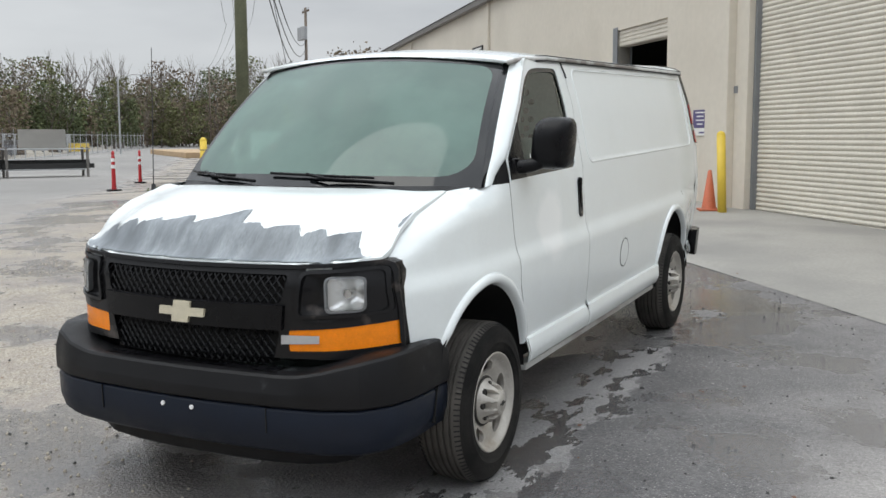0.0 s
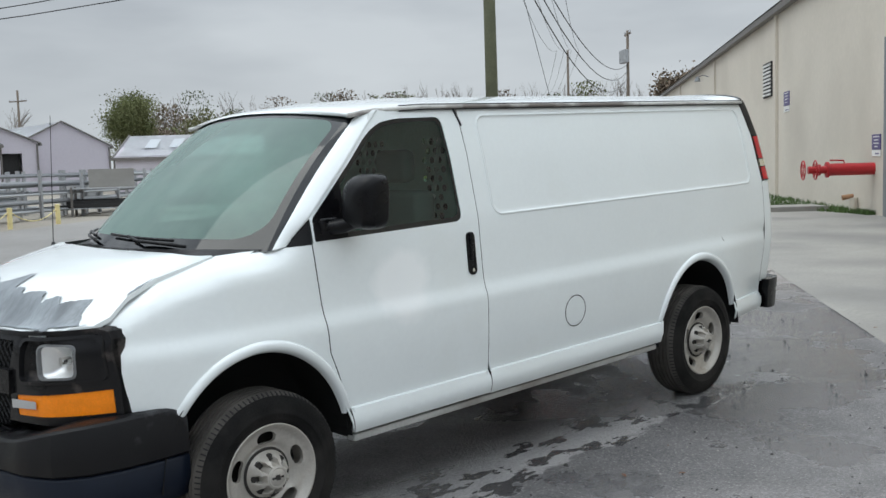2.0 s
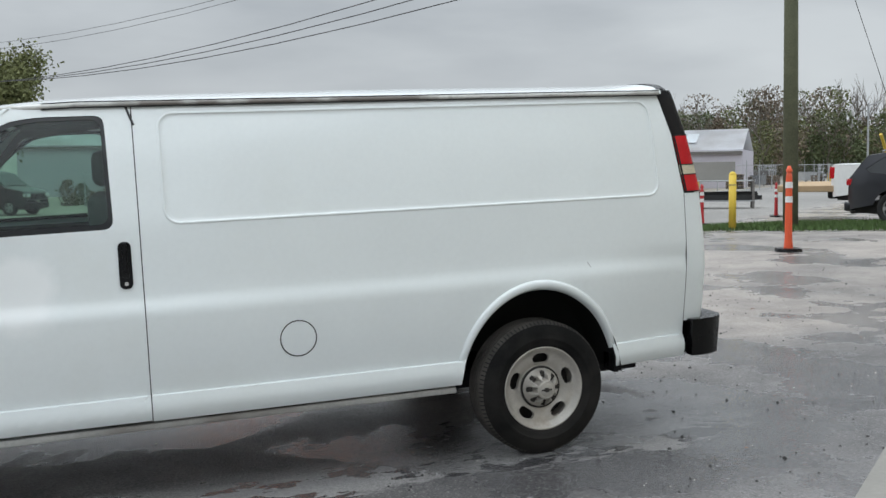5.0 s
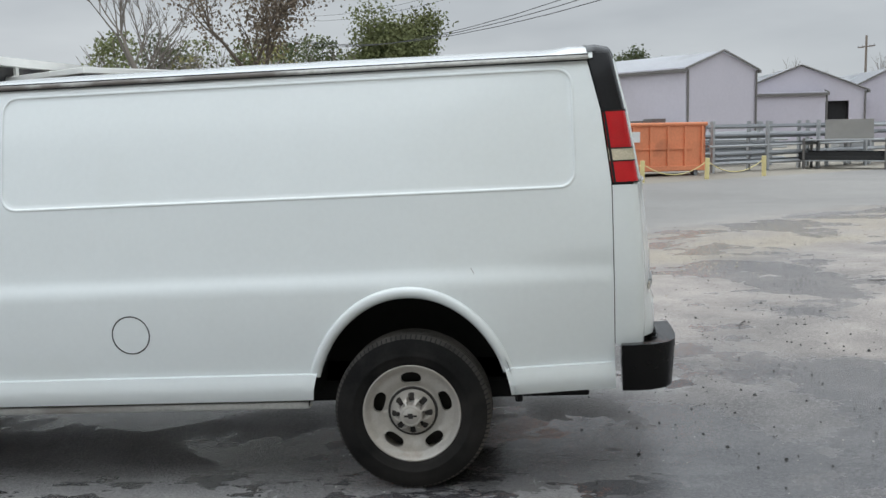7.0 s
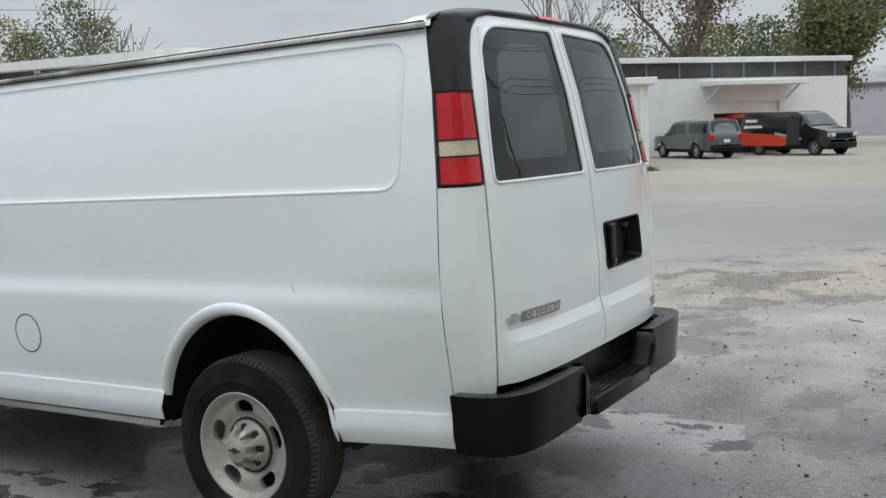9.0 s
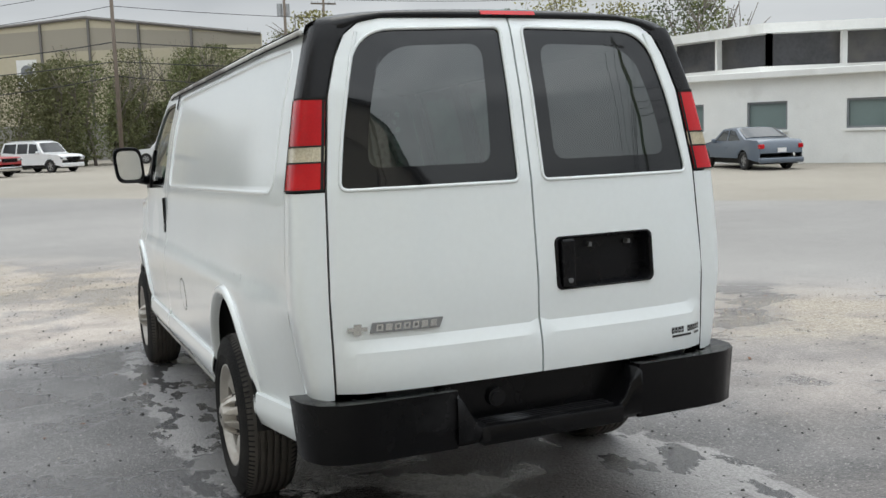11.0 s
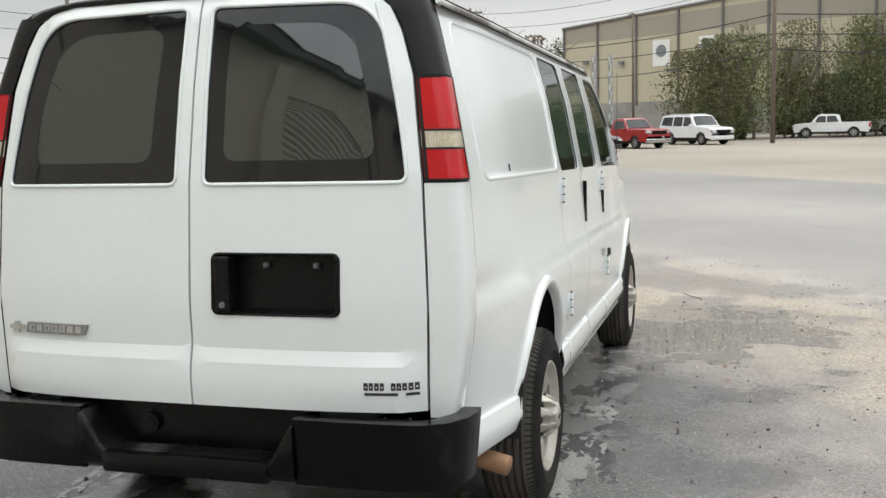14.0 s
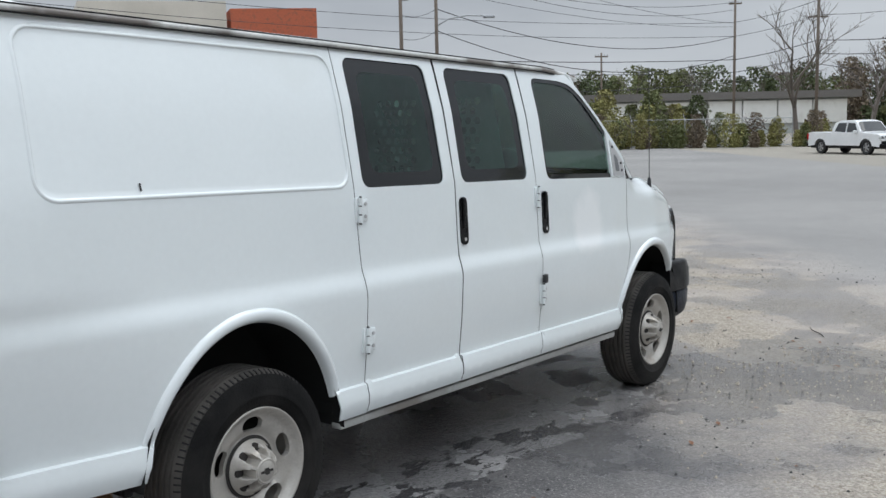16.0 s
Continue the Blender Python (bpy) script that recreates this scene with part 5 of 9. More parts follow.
for a, b in ((-0.600, -0.705), (-0.728, -0.766)):
    sheet("dealer_mark", [(a, 0.711), (b, 0.711), (b, 0.720), (a, 0.720)], rear(0.0025), M["bar_dark"], van, step=0.05, flip=True)

# top cap with the high stop lamp
cap_rows = []
for i in range(41):
    y = -0.772 + 1.544 * i / 40
    k = abs(y) / 0.66
    zb = lerp_table([(0, 1.998), (0.5, 1.997), (0.60, 1.978), (0.66, 1.950), (0.772, 1.930)], abs(y))
    zt = roof_z(-2.58, y / 0.78)
    xr = rear_x_at(min(abs(y), 0.66), min(zb, 2.02))
    xr += (-2.592 - xr) * (max(0, abs(y) - 0.66) / 0.112) ** 1.6
    cap_rows.append([(xr - 0.002, y, zb - 0.004), (xr - 0.012, y, zb + 0.006), (xr + 0.002, y, zb + (zt - zb) * 0.6 + 0.004), (-2.63 + 0.01 * k, y, zt + 0.006), (-2.575, y, zt + 0.004)])
cap = loft("roof_cap", cap_rows, M["gloss_black"], van, "gloss black cap over the rear doors")
loft("stop_lamp", [[(r[1][0] - 0.006, r[1][1], r[1][2] + 0.002), (r[2][0] - 0.007, r[2][1], r[2][2])] for r in cap_rows if abs(r[0][1]) < 0.135], M["red_lens"], cap, "red high stop lamp")

# rear bumper
rplan = [(-2.685, 0.860), (-2.745, 0.862), (-2.80, 0.854), (-2.845, 0.830), (-2.872, 0.778), (-2.882, 0.69), (-2.886, 0.55), (-2.886, 0.385)]
prof = [(-0.07, 0.646), (0.0, 0.643), (0.030, 0.636), (0.052, 0.624), (0.069, 0.605), (0.077, 0.582), (0.0775, 0.560), (0.067, 0.552), (0.070, 0.540), (0.069, 0.48), (0.062, 0.452), (0.045, 0.437), (-0.05, 0.43)]
rb = None
for sign in (1, -1):
    pl = resample([(x, sign * y) for x, y in rplan], 0.03, False)
    pl = pl[::-1] if sign > 0 else pl
    pl = [(x, y) for x, y in pl]
    o = sweep("rear_bumper" if rb is None else "bumper_end", pl, prof, M["bumper_black"], van if rb is None else rb, "black plastic step bumper" if rb is None else "")
    o.data.set_sharp_from_angle(angle=radians(38))
    rb = rb or o
    rows = []
    for y, zt, xf in ((0.39, 0.636, 0.0), (0.38, 0.634, 0.0), (0.352, 0.592, 0.004), (0.318, 0.53, 0.006), (0.292, 0.503, 0.006)):
        rows.append([(-2.80, sign * y, zt - 0.005), (-2.945, sign * y, zt - 0.004), (-2.965, sign * y, zt - 0.02), (-2.958, sign * y, 0.46), (-2.93, sign * y, 0.435), (-2.80, sign * y, 0.43)])
    loft("bumper_slope", rows, M["bumper_black"], rb)
bm = bmesh.new()
box(bm, -2.968, -2.80, -0.302, 0.302, 0.43, 0.502, 0.012)
part("step_plate", bm, M["bumper_black"], rb, angle=40)
for i in range(4):
    bm = bmesh.new()
    box(bm, -2.94 + i * 0.022, -2.93 + i * 0.022, -0.27, 0.27, 0.502, 0.507)
    part("tread_rib", bm, M["grey_plastic"], rb)
for sign in (1, -1):
    for y in (0.42, 0.50, 0.58, 0.66, 0.74):
        bm = bmesh.new()
        xo = -2.945 + 0.30 * max(0, y - 0.5) ** 1.5
        box(bm, xo + 0.03, xo + 0.075, sign * y - 0.003, sign * y + 0.003, 0.632, 0.6405)
        part("step_groove", bm, M["seam"], rb)
bm = bmesh.new()
box(bm, -2.84, -2.80, -0.42, 0.42, 0.44, 0.65, 0.01)
part("bumper_panel", bm, M["bumper_black"], rb)
bm = bmesh.new()
cyl(bm, (-2.84, 0.185, 0.575), (-2.86, 0.185, 0.575), 0.035, n=20)
cyl(bm, (-2.86, 0.185, 0.575), (-2.866, 0.185, 0.575), 0.024, n=16)
part("trailer_socket", bm, M["grey_plastic"], rb, angle=40)

# mirror on the driver's door, arm
mir = empty("side_mirror")
mir.parent = van
mir["label"] = "large black door mirror"
MX, MY, MZ = 1.175, 1.062, 1.515


def mirror_ring(x, k, dy=0.0, dz=0.0):
    """A rounded, slightly leaning square section of the shell."""
    out = []
    for i in range(33):
        a = 2 * math.pi * i / 32
        c, d = math.cos(a), math.sin(a)
        u, v = math.copysign(abs(c) ** 0.5, c), math.copysign(abs(d) ** 0.5, d)
        out.append((x, MY + dy + k * (0.098 * u + 0.012 * v), MZ + dz + k * 0.126 * v))
    return out


loft("mirror_shell", [mirror_ring(MX - 0.052, 0.01), mirror_ring(MX - 0.052, 0.93), mirror_ring(MX - 0.056, 0.97), mirror_ring(MX - 0.05, 1.0), mirror_ring(MX, 1.0), mirror_ring(MX + 0.035, 0.95), mirror_ring(MX + 0.062, 0.84, -0.006, -0.004), mirror_ring(MX + 0.082, 0.62, -0.014, -0.008), mirror_ring(MX + 0.090, 0.3, -0.02, -0.012), mirror_ring(MX + 0.091, 0.01, -0.02, -0.012)], BLACK, mir)
loft("mirror_glass", [mirror_ring(MX - 0.058, 0.80), mirror_ring(MX - 0.058, 0.01)], M["chrome"], mir)
bm = bmesh.new()
tube(bm, [(1.285, 0.895, 1.405), (1.262, 0.935, 1.405), (1.238, 0.975, 1.412), (1.215, 1.02, 1.43)], 0.034, 12)
box(bm, 1.235, 1.335, 0.90, 0.925, 1.362, 1.45, 0.012)
part("mirror_arm", bm, BLACK, mir, angle=60)
# bare corner plate where the other mirror is missing
bare = sheet("mirror_plate", quad_round([(1.205, 1.358), (1.352, 1.356), (1.345, 1.445), (1.212, 1.575)], 0.012), side_surface(-1, None, 0.007), M["tape"], van, step=0.05, inward=(0, 0.006, 0), label="bare corner plate of the missing mirror")
sheet("plate_opening", quad_round([(1.235, 1.385), (1.285, 1.384), (1.28, 1.465), (1.238, 1.49)], 0.012), side_surface(-1, None, 0.0085), M["bezel"], bare, step=0.05)
for x, z in ((1.315, 1.39), (1.315, 1.432), (1.232, 1.53)):
    bm = bmesh.new()
    y = side_y(x, z)
    cyl(bm, (x, -y - 0.006, z), (x, -y - 0.012, z), 0.008, n=8)
    part("plate_bolt", bm, M["bar_dark"], bare)

# white marker number on the driver's window
lot_no = text_part("marker_writing", "1-42", Matrix.Translation((1.10, side_y(0.98, 1.42) + 0.0, 1.402)) @ Matrix(((-1, 0, 0, 0), (0, -0.17, 1, 0), (0, 1, 0.17, 0), (0, 0, 0, 1))), 0.085, M["white_mark"], van, 0.0005)
# two short scratches and a dark nick in the side sheet
bm = bmesh.new()
cyl(bm, (-2.14, -side_y(-2.14, 1.40) - 0.001, 1.392), (-2.143, -side_y(-2.14, 1.42) - 0.001, 1.418), 0.003, n=6)
part("scratch", bm, M["bar_dark"], van)
bm = bmesh.new()
cyl(bm, (-2.03, side_y(-2.03, 1.0) + 0.001, 1.0), (-2.015, side_y(-2.015, 1.03) + 0.001, 1.028), 0.0018, n=6)
part("scratch", bm, M["tape"], van)

# door handles
def handle(x, sign, parent=van):
    y0 = lambda z: side_y(x, z)
    h = sheet("door_handle", rrect(x - 0.03, x + 0.03, 1.075, 1.298, 0.025), lambda u, z: (u, sign * (side_y(u, z) + 0.006), z), BLACK, parent, holes=[rrect(x - 0.02, x + 0.02, 1.125, 1.285, 0.018)], step=0.05, inward=(0, -sign * 0.02, 0), flip=sign > 0, label="black recessed door handle")
    sheet("handle_cup", rrect(x - 0.02, x + 0.02, 1.125, 1.285, 0.018), lambda u, z: (u, sign * (side_y(u, z) + 0.0015), z), M["seam"], h, step=0.04, flip=sign > 0)
    bm = bmesh.new()
    box(bm, x - 0.012, x + 0.012, sign * (y0(1.2) - 0.002), sign * (y0(1.2) + 0.013), 1.15, 1.295, 0.005)
    part("pull", bm, BLACK, h)
    bm = bmesh.new()
    cyl(bm, (x, sign * (y0(1.1) - 0.002), 1.1), (x, sign * (y0(1.1) + 0.010), 1.1), 0.010, n=12)
    part("lock", bm, M["chrome"], h)


handle(0.395, 1)
handle(0.395, -1)
handle(-0.355, -1)
def strap_hinge(x, z, w):
    """A painted hinge: a leaf on the door, a pin in three knuckles, two bolts."""
    y = side_y(x, z)
    bm = bmesh.new()
    box(bm, x + 0.004, x + w, -y - 0.012, -y + 0.006, z - 0.048, z + 0.048, 0.004)
    box(bm, x - 0.022, x - 0.002, -y - 0.008, -y + 0.006, z - 0.052, z + 0.052, 0.003)
    hinge = part("door_hinge", bm, WHITE, van, "white painted strap hinge", angle=40)
    for k in (-1, 0, 1):
        bm = bmesh.new()
        cyl(bm, (x - 0.001, -y - 0.014, z + k * 0.036 - 0.0155), (x - 0.001, -y - 0.014, z + k * 0.036 + 0.0155), 0.0105, n=12)
        part("knuckle", bm, WHITE, hinge, angle=40)
    bm = bmesh.new()
    cyl(bm, (x - 0.001, -y - 0.014, z - 0.058), (x - 0.001, -y - 0.014, z + 0.058), 0.006, n=8)
    part("pin", bm, M["bar_dark"], hinge)
    for k in (-1, 1):
        bm = bmesh.new()
        cyl(bm, (x + w * 0.62, -y - 0.011, z + k * 0.026), (x + w * 0.62, -y - 0.0165, z + k * 0.026), 0.008, n=6)
        part("bolt", bm, M["tape"], hinge)


for x, z, w in ((-1.095, 1.275, 0.05), (-1.095, 0.74, 0.05), (0.318, 1.27, 0.03), (0.318, 0.76, 0.03)):
    strap_hinge(x, z, w)
bm = bmesh.new()
box(bm, 0.305, 0.335, -0.994, -0.975, 0.82, 0.865, 0.004)
part("hinge_rust", bm, M["bar_dark"], van)
# roof-seam mark on the driver's side
bm = bmesh.new()
cyl(bm, (0.345, side_y(0.345, 1.94) + 0.003, 1.945), (0.312, side_y(0.312, 1.85) + 0.003, 1.85), 0.006, n=6)
part("seam_filler", bm, M["bar_dark"], van)

# wipers and aerial
for y0_, y1_, yb in ((0.42, -0.12, 0.52), (-0.35, -0.78, -0.18)):
    bm = bmesh.new()
    p = [Vector(ws(y / 0.85, v)) + Vector((0.022, 0, 0.016)) for y, v in ((yb, 0.01), ((yb + y1_) / 2, 0.035), (y1_ * 0.6 + y0_ * 0.4, 0.06))]
    tube(bm, p, 0.008, 6)
    q = [Vector(ws((y0_ + (y1_ - y0_) * t) / 0.85, 0.05 + 0.02 * t)) + Vector((0.014, 0, 0.010)) for t in (0, 0.25, 0.5, 0.75, 1)]
    tube(bm, q, 0.007, 6)
    part("wiper", bm, M["black_plastic"], van, smooth=True)
bm = bmesh.new()
cyl(bm, (1.85, -0.86, 1.27), (1.85, -0.86, 1.33), 0.016, 0.010, n=10)
cyl(bm, (1.85, -0.86, 1.33), (1.80, -0.87, 2.02), 0.0028, 0.0018, n=6)
part("aerial", bm, M["bar_dark"], van)

# underside, axles, exhaust
bm = bmesh.new()
box(bm, -2.62, 2.2, -0.55, 0.55, 0.42, 0.52)
box(bm, -1.24, 1.24, -0.90, 0.90, 0.45, 0.52)
box(bm, -2.62, -2.22, -0.86, 0.86, 0.45, 0.52)
part("floor_pan", bm, M["seam"], van)
for sign in (1, -1):
    bm = bmesh.new()
    box(bm, -2.55, 2.3, sign * 0.40, sign * 0.50, 0.30, 0.43, 0.01)
    part("chassis_rail", bm, M["seam"], van)
bm = bmesh.new()
cyl(bm, (-1.7145, -0.75, 0.36), (-1.7145, 0.75, 0.36), 0.06, n=12)
box(bm, -1.86, -1.57, -0.13, 0.13, 0.24, 0.5, 0.05)
cyl(bm, (1.7145, -0.75, 0.33), (1.7145, 0.75, 0.33), 0.05, n=12)
part("axle", bm, M["hub_dark"], van, smooth=True)
bm = bmesh.new()
tube(bm, [(0.2, -0.35, 0.34), (-1.2, -0.42, 0.36), (-1.75, -0.50, 0.52), (-2.12, -0.62, 0.40), (-2.22, -0.74, 0.34), (-2.26, -0.92, 0.315)], 0.038, 14)
part("exhaust_pipe", bm, M["rust"], van, "rust-brown exhaust tailpipe", smooth=True)
for sign in (1, -1):
    bm = bmesh.new()
    box(bm, -2.225, -2.19, sign * 0.76, sign * 0.885, 0.38, 0.60, 0.008)
    part("mud_guard", bm, M["black_plastic"], van)
    if sign < 0:
        bm = bmesh.new()
        box(bm, 1.22, 1.25, sign * 0.78, sign * 0.90, 0.38, 0.5, 0.008)
        part("mud_guard", bm, M["black_plastic"], van)

# cab and cargo space
bm = bmesh.new()
box(bm, -2.62, 1.6, -0.54, 0.54, 0.56, 0.60)
box(bm, -1.2, 1.2, -0.9, 0.9, 0.56, 0.60)
part("cargo_floor", bm, M["trim_grey"], van)
for sign in (1, -1):
    seat = empty("seat")
    seat.parent = van
    y = sign * 0.45
    for nm, b in (("cushion", (0.45, 1.0, y - 0.25, y + 0.25, 0.78, 0.98)), ("backrest", (0.40, 0.55, y - 0.25, y + 0.25, 0.95, 1.52)), ("headrest", (0.42, 0.52, y - 0.13, y + 0.13, 1.56, 1.74)), ("pedestal", (0.5, 0.95, y - 0.2, y + 0.2, 0.6, 0.8))):
        bm = bmesh.new()
        box(bm, *b, 0.04)
        part(nm, bm, M["seat"], seat, angle=60)
bm = bmesh.new()
box(bm, 1.18, 1.62, -0.86, 0.86, 1.0, 1.27, 0.05)
box(bm, 1.14, 1.3, 0.2, 0.72, 1.24, 1.32, 0.03)
part("dashboard", bm, M["trim_grey"], van, angle=50)
bm = bmesh.new()
st = [(1.06 + 0.10 * math.sin(a) * 0.9, 0.45 + 0.19 * math.cos(a), 1.25 + 0.17 * math.sin(a)) for a in [2 * math.pi * i / 32 for i in range(33)]]
st = [(1.08 - 0.07 * math.sin(a), 0.45 + 0.19 * math.cos(a), 1.25 + 0.17 * math.sin(a)) for a in [2 * math.pi * i / 32 for i in range(33)]]
tube(bm, st, 0.014, 8)
box(bm, 1.07, 1.10, 0.27, 0.63, 1.235, 1.265)
cyl(bm, (1.08, 0.45, 1.25), (1.3, 0.45, 1.15), 0.04, n=10)
part("steering_wheel", bm, M["black_plastic"], van, angle=50)
# partition behind the seats: solid below, perforated above
holes = []
for r in range(9):
    for c in range(5):
        holes.append([(-0.19 + 0.085 * 0 + c * 0.06 + (0.03 if r % 2 else 0) + 0.021 * math.cos(math.pi / 3 * i), 1.36 + r * 0.052 + 0.021 * math.sin(math.pi / 3 * i)) for i in range(6)])
for r in range(9):
    for c in range(3):
        holes.append([(0.42 + c * 0.06 + (0.03 if r % 2 else 0) + 0.021 * math.cos(math.pi / 3 * i), 1.36 + r * 0.052 + 0.021 * math.sin(math.pi / 3 * i)) for i in range(6)])
        holes.append([(-0.62 + c * 0.06 + (0.03 if r % 2 else 0) + 0.021 * math.cos(math.pi / 3 * i), 1.36 + r * 0.052 + 0.021 * math.sin(math.pi / 3 * i)) for i in range(6)])
sheet("partition", [(-0.84, 0.62), (0.84, 0.62), (0.80, 1.40), (0.70, 1.88), (0.5, 1.95), (-0.5, 1.95), (-0.70, 1.88), (-0.80, 1.40)], lambda y, z: (0.22, y, z), M["inner_white"], van, holes=holes, step=0.3, edge=0.08, label="pale steel partition with perforated upper panels")

# wheels
def wheel(hx, sign):
    """Steel wheel with its tyre; the outer face looks along sign * y."""
    w = empty("wheel")
    w.parent = van
    w.matrix_basis = Matrix.Translation((hx, sign * 0.865, 0.362)) @ (Matrix.Identity(4) if sign > 0 else Matrix.Rotation(math.pi, 4, "Z"))
    prof = [(0.205, -0.09), (0.235, -0.115), (0.29, -0.122), (0.325, -0.114), (0.345, -0.102), (0.356, -0.092), (0.362, -0.08)]
    for a in (-0.060, -0.030, 0.0, 0.030, 0.060):
        prof += [(0.366, a - 0.007), (0.354, a - 0.004), (0.354, a + 0.004), (0.366, a + 0.007)]
    prof += [(0.362, 0.08), (0.356, 0.092), (0.350, 0.097), (0.349, 0.102), (0.345, 0.104), (0.325, 0.114), (0.30, 0.121), (0.285, 0.122), (0.282, 0.1235), (0.272, 0.1235), (0.269, 0.121), (0.250, 0.120), (0.238, 0.115), (0.205, 0.09)]
    v, f = lathe(prof, 80)
    mid = [(prof[i][0] + prof[i + 1][0]) / 2 for i in range(len(prof) - 1)]
    ty = finish("tyre", v, f, None, w, "worn black tyre with a dusty tread", mats=[M["rubber"], M["tread"]], face_mats=[1 if mid[i % len(mid)] > 0.347 else 0 for i in range(len(f))])
    ty.data.set_sharp_from_angle(angle=radians(38))
    cut = []
    for i in range(96):
        a = 2 * math.pi * i / 96
        for s2 in (-1, 1):
            m = Matrix.Rotation(a + (0.03 if s2 > 0 else 0), 4, "Y") @ Matrix.Translation((0.3535, s2 * 0.089, 0)) @ Matrix.Rotation(radians(s2 * 28), 4, "Z")
            cut.append(m)
    bm = bmesh.new()
    for m in cut:
        box(bm, -0.012, 0.0055, -0.013, 0.013, -0.0028, 0.0028, m=m)
    tb = part("tread_pattern", bm, M["seam"], ty)
    tb["kind"] = "stuff"
    slots = []
    for k in range(5):
        a0 = 2 * math.pi * (k + 0.25) / 5
        sl = []
        for i in range(20):
            t = 2 * math.pi * i / 20
            u, q = math.cos(t), math.sin(t)
            rr, aa = 0.163 + 0.027 * math.copysign(abs(q) ** 0.8, q), a0 + (0.30 - 0.03 * q) * math.copysign(abs(u) ** 0.8, u)
            sl.append((rr * math.cos(aa), rr * math.sin(aa)))
        slots.append(sl)

    def disc(u, z):
        r = math.hypot(u, z)
        y = lerp_table([(0.0, 0.062), (0.112, 0.062), (0.118, 0.056), (0.128, 0.060), (0.150, 0.074), (0.176, 0.080), (0.19, 0.078), (0.200, 0.084), (0.208, 0.100), (0.217, 0.106)], r)
        th = math.atan2(z, u) / (2 * math.pi) * 5 - 0.25
        da = abs(th - round(th)) * 2 * math.pi / 5 / 0.30
        e = math.hypot(da, (r - 0.163) / 0.027)
        return (u, y + 0.006 * sstep(1.55, 1.12, e) - 0.004 * sstep(1.12, 1.0, e), z)
    circ = [(0.217 * math.cos(2 * math.pi * i / 60), 0.217 * math.sin(2 * math.pi * i / 60)) for i in range(60)]
    lines = [[(r * math.cos(2 * math.pi * i / 60), r * math.sin(2 * math.pi * i / 60)) for i in range(61)] for r in (0.112, 0.118, 0.128, 0.138, 0.200, 0.208)]
    rim = sheet("rim", circ, disc, M["steel"], w, holes=slots, lines=lines, step=0.022, edge=0.012, inward=(0, -0.022, 0), flip=True, label="dull silver steel wheel with five oval slots")
    v, f = lathe([(0.216, 0.105), (0.222, 0.112), (0.228, 0.113), (0.231, 0.100), (0.216, 0.09), (0.205, 0.07), (0.20, -0.09)], 60)
    finish("rim_lip", v, f, M["steel"], rim)
    v, f = lathe([(0.0, -0.02), (0.2, -0.02)], 24)
    finish("brake_drum", v, f, M["hub_dark"], w)
    v, f = lathe([(0.103, 0.0625), (0.113, 0.0645), (0.117, 0.0605)], 48)
    finish("cap_gap", v, f, M["hub_dark"], rim)
    # fluted cap: eight deep lug pockets between ribs that run from the flange to the raised centre
    n_t = 96
    rs = [0.0465, 0.050, 0.054, 0.058, 0.062, 0.066, 0.070, 0.074, 0.078, 0.082, 0.086, 0.090, 0.094, 0.099, 0.105]
    v, f, dark = [], [], []
    for r in rs:
        for i in range(n_t):
            a = 2 * math.pi * i / n_t
            k = a / (2 * math.pi) * 8
            off = (k - round(k)) * 2 * math.pi / 8 * r
            base = lerp_table([(0.046, 0.148), (0.052, 0.147), (0.075, 0.128), (0.095, 0.082), (0.105, 0.068)], r)
            pocket = sstep(0.0175, 0.0125, abs(off)) * sstep(0.050, 0.058, r) * sstep(0.102, 0.096, r)
            y = base * (1 - pocket) + min(base, 0.088) * pocket
            v.append((r * math.cos(a), y, r * math.sin(a)))
            dark.append(pocket > 0.75)
    for j in range(len(rs) - 1):
        for i in range(n_t):
            i2 = (i + 1) % n_t
            f.append((j * n_t + i, (j + 1) * n_t + i, (j + 1) * n_t + i2, j * n_t + i2))
    cap = finish("hub_cap", v, [q[::-1] for q in f], None, rim, "fluted silver hub cap", mats=[M["steel"], M["hub_dark"]], face_mats=[1 if sum(dark[i] for i in q) > 2 else 0 for q in f])
    cap.data.set_sharp_from_angle(angle=radians(40))
    v, f = lathe([(0.0, 0.152), (0.036, 0.152), (0.038, 0.150), (0.040, 0.150), (0.042, 0.152), (0.045, 0.151), (0.047, 0.146)], 40)
    hubc = finish("cap_centre", v, f, M["steel"], cap)
    sheet("cap_emblem", [(y * 0.26, z * 0.28) for y, z in em], lambda u, z: (u, 0.1535, z), M["hub_dark"], cap, step=0.05, flip=True)
    for k in range(8):
        a = 2 * math.pi * k / 8
        bm = bmesh.new()
        c, q = 0.079 * math.cos(a), 0.079 * math.sin(a)
        cyl(bm, (c, 0.080, q), (c, 0.0945, q), 0.0165, 0.0165, n=14)
        part("lug_hole", bm, M["hub_dark"], cap)
    return w


for hx in (1.7145, -1.7145):
    for sign in (1, -1):
        wheel(hx, sign)

# ---- the warehouse: its long wall runs along x of this frame, y points out to the lot ----
WH0 = Vector((-11.65, -0.08, 0))
DIR = Vector((math.cos(radians(219)), math.sin(radians(219)), 0))
OUT = Vector((0.62932, -0.77715, 0))
WH = Matrix(((DIR.x, OUT.x, 0, WH0.x), (DIR.y, OUT.y, 0, WH0.y), (0, 0, 1, 0), (0, 0, 0, 1)))
M["stucco"] = mat("beige painted wall", (0.65, 0.60, 0.515), 0.75, vary=0.06, scale=0.5, fine=7, second=(0.53, 0.485, 0.41), second_at=0.64, soft=0.14, bump=0.08, bump_scale=14)
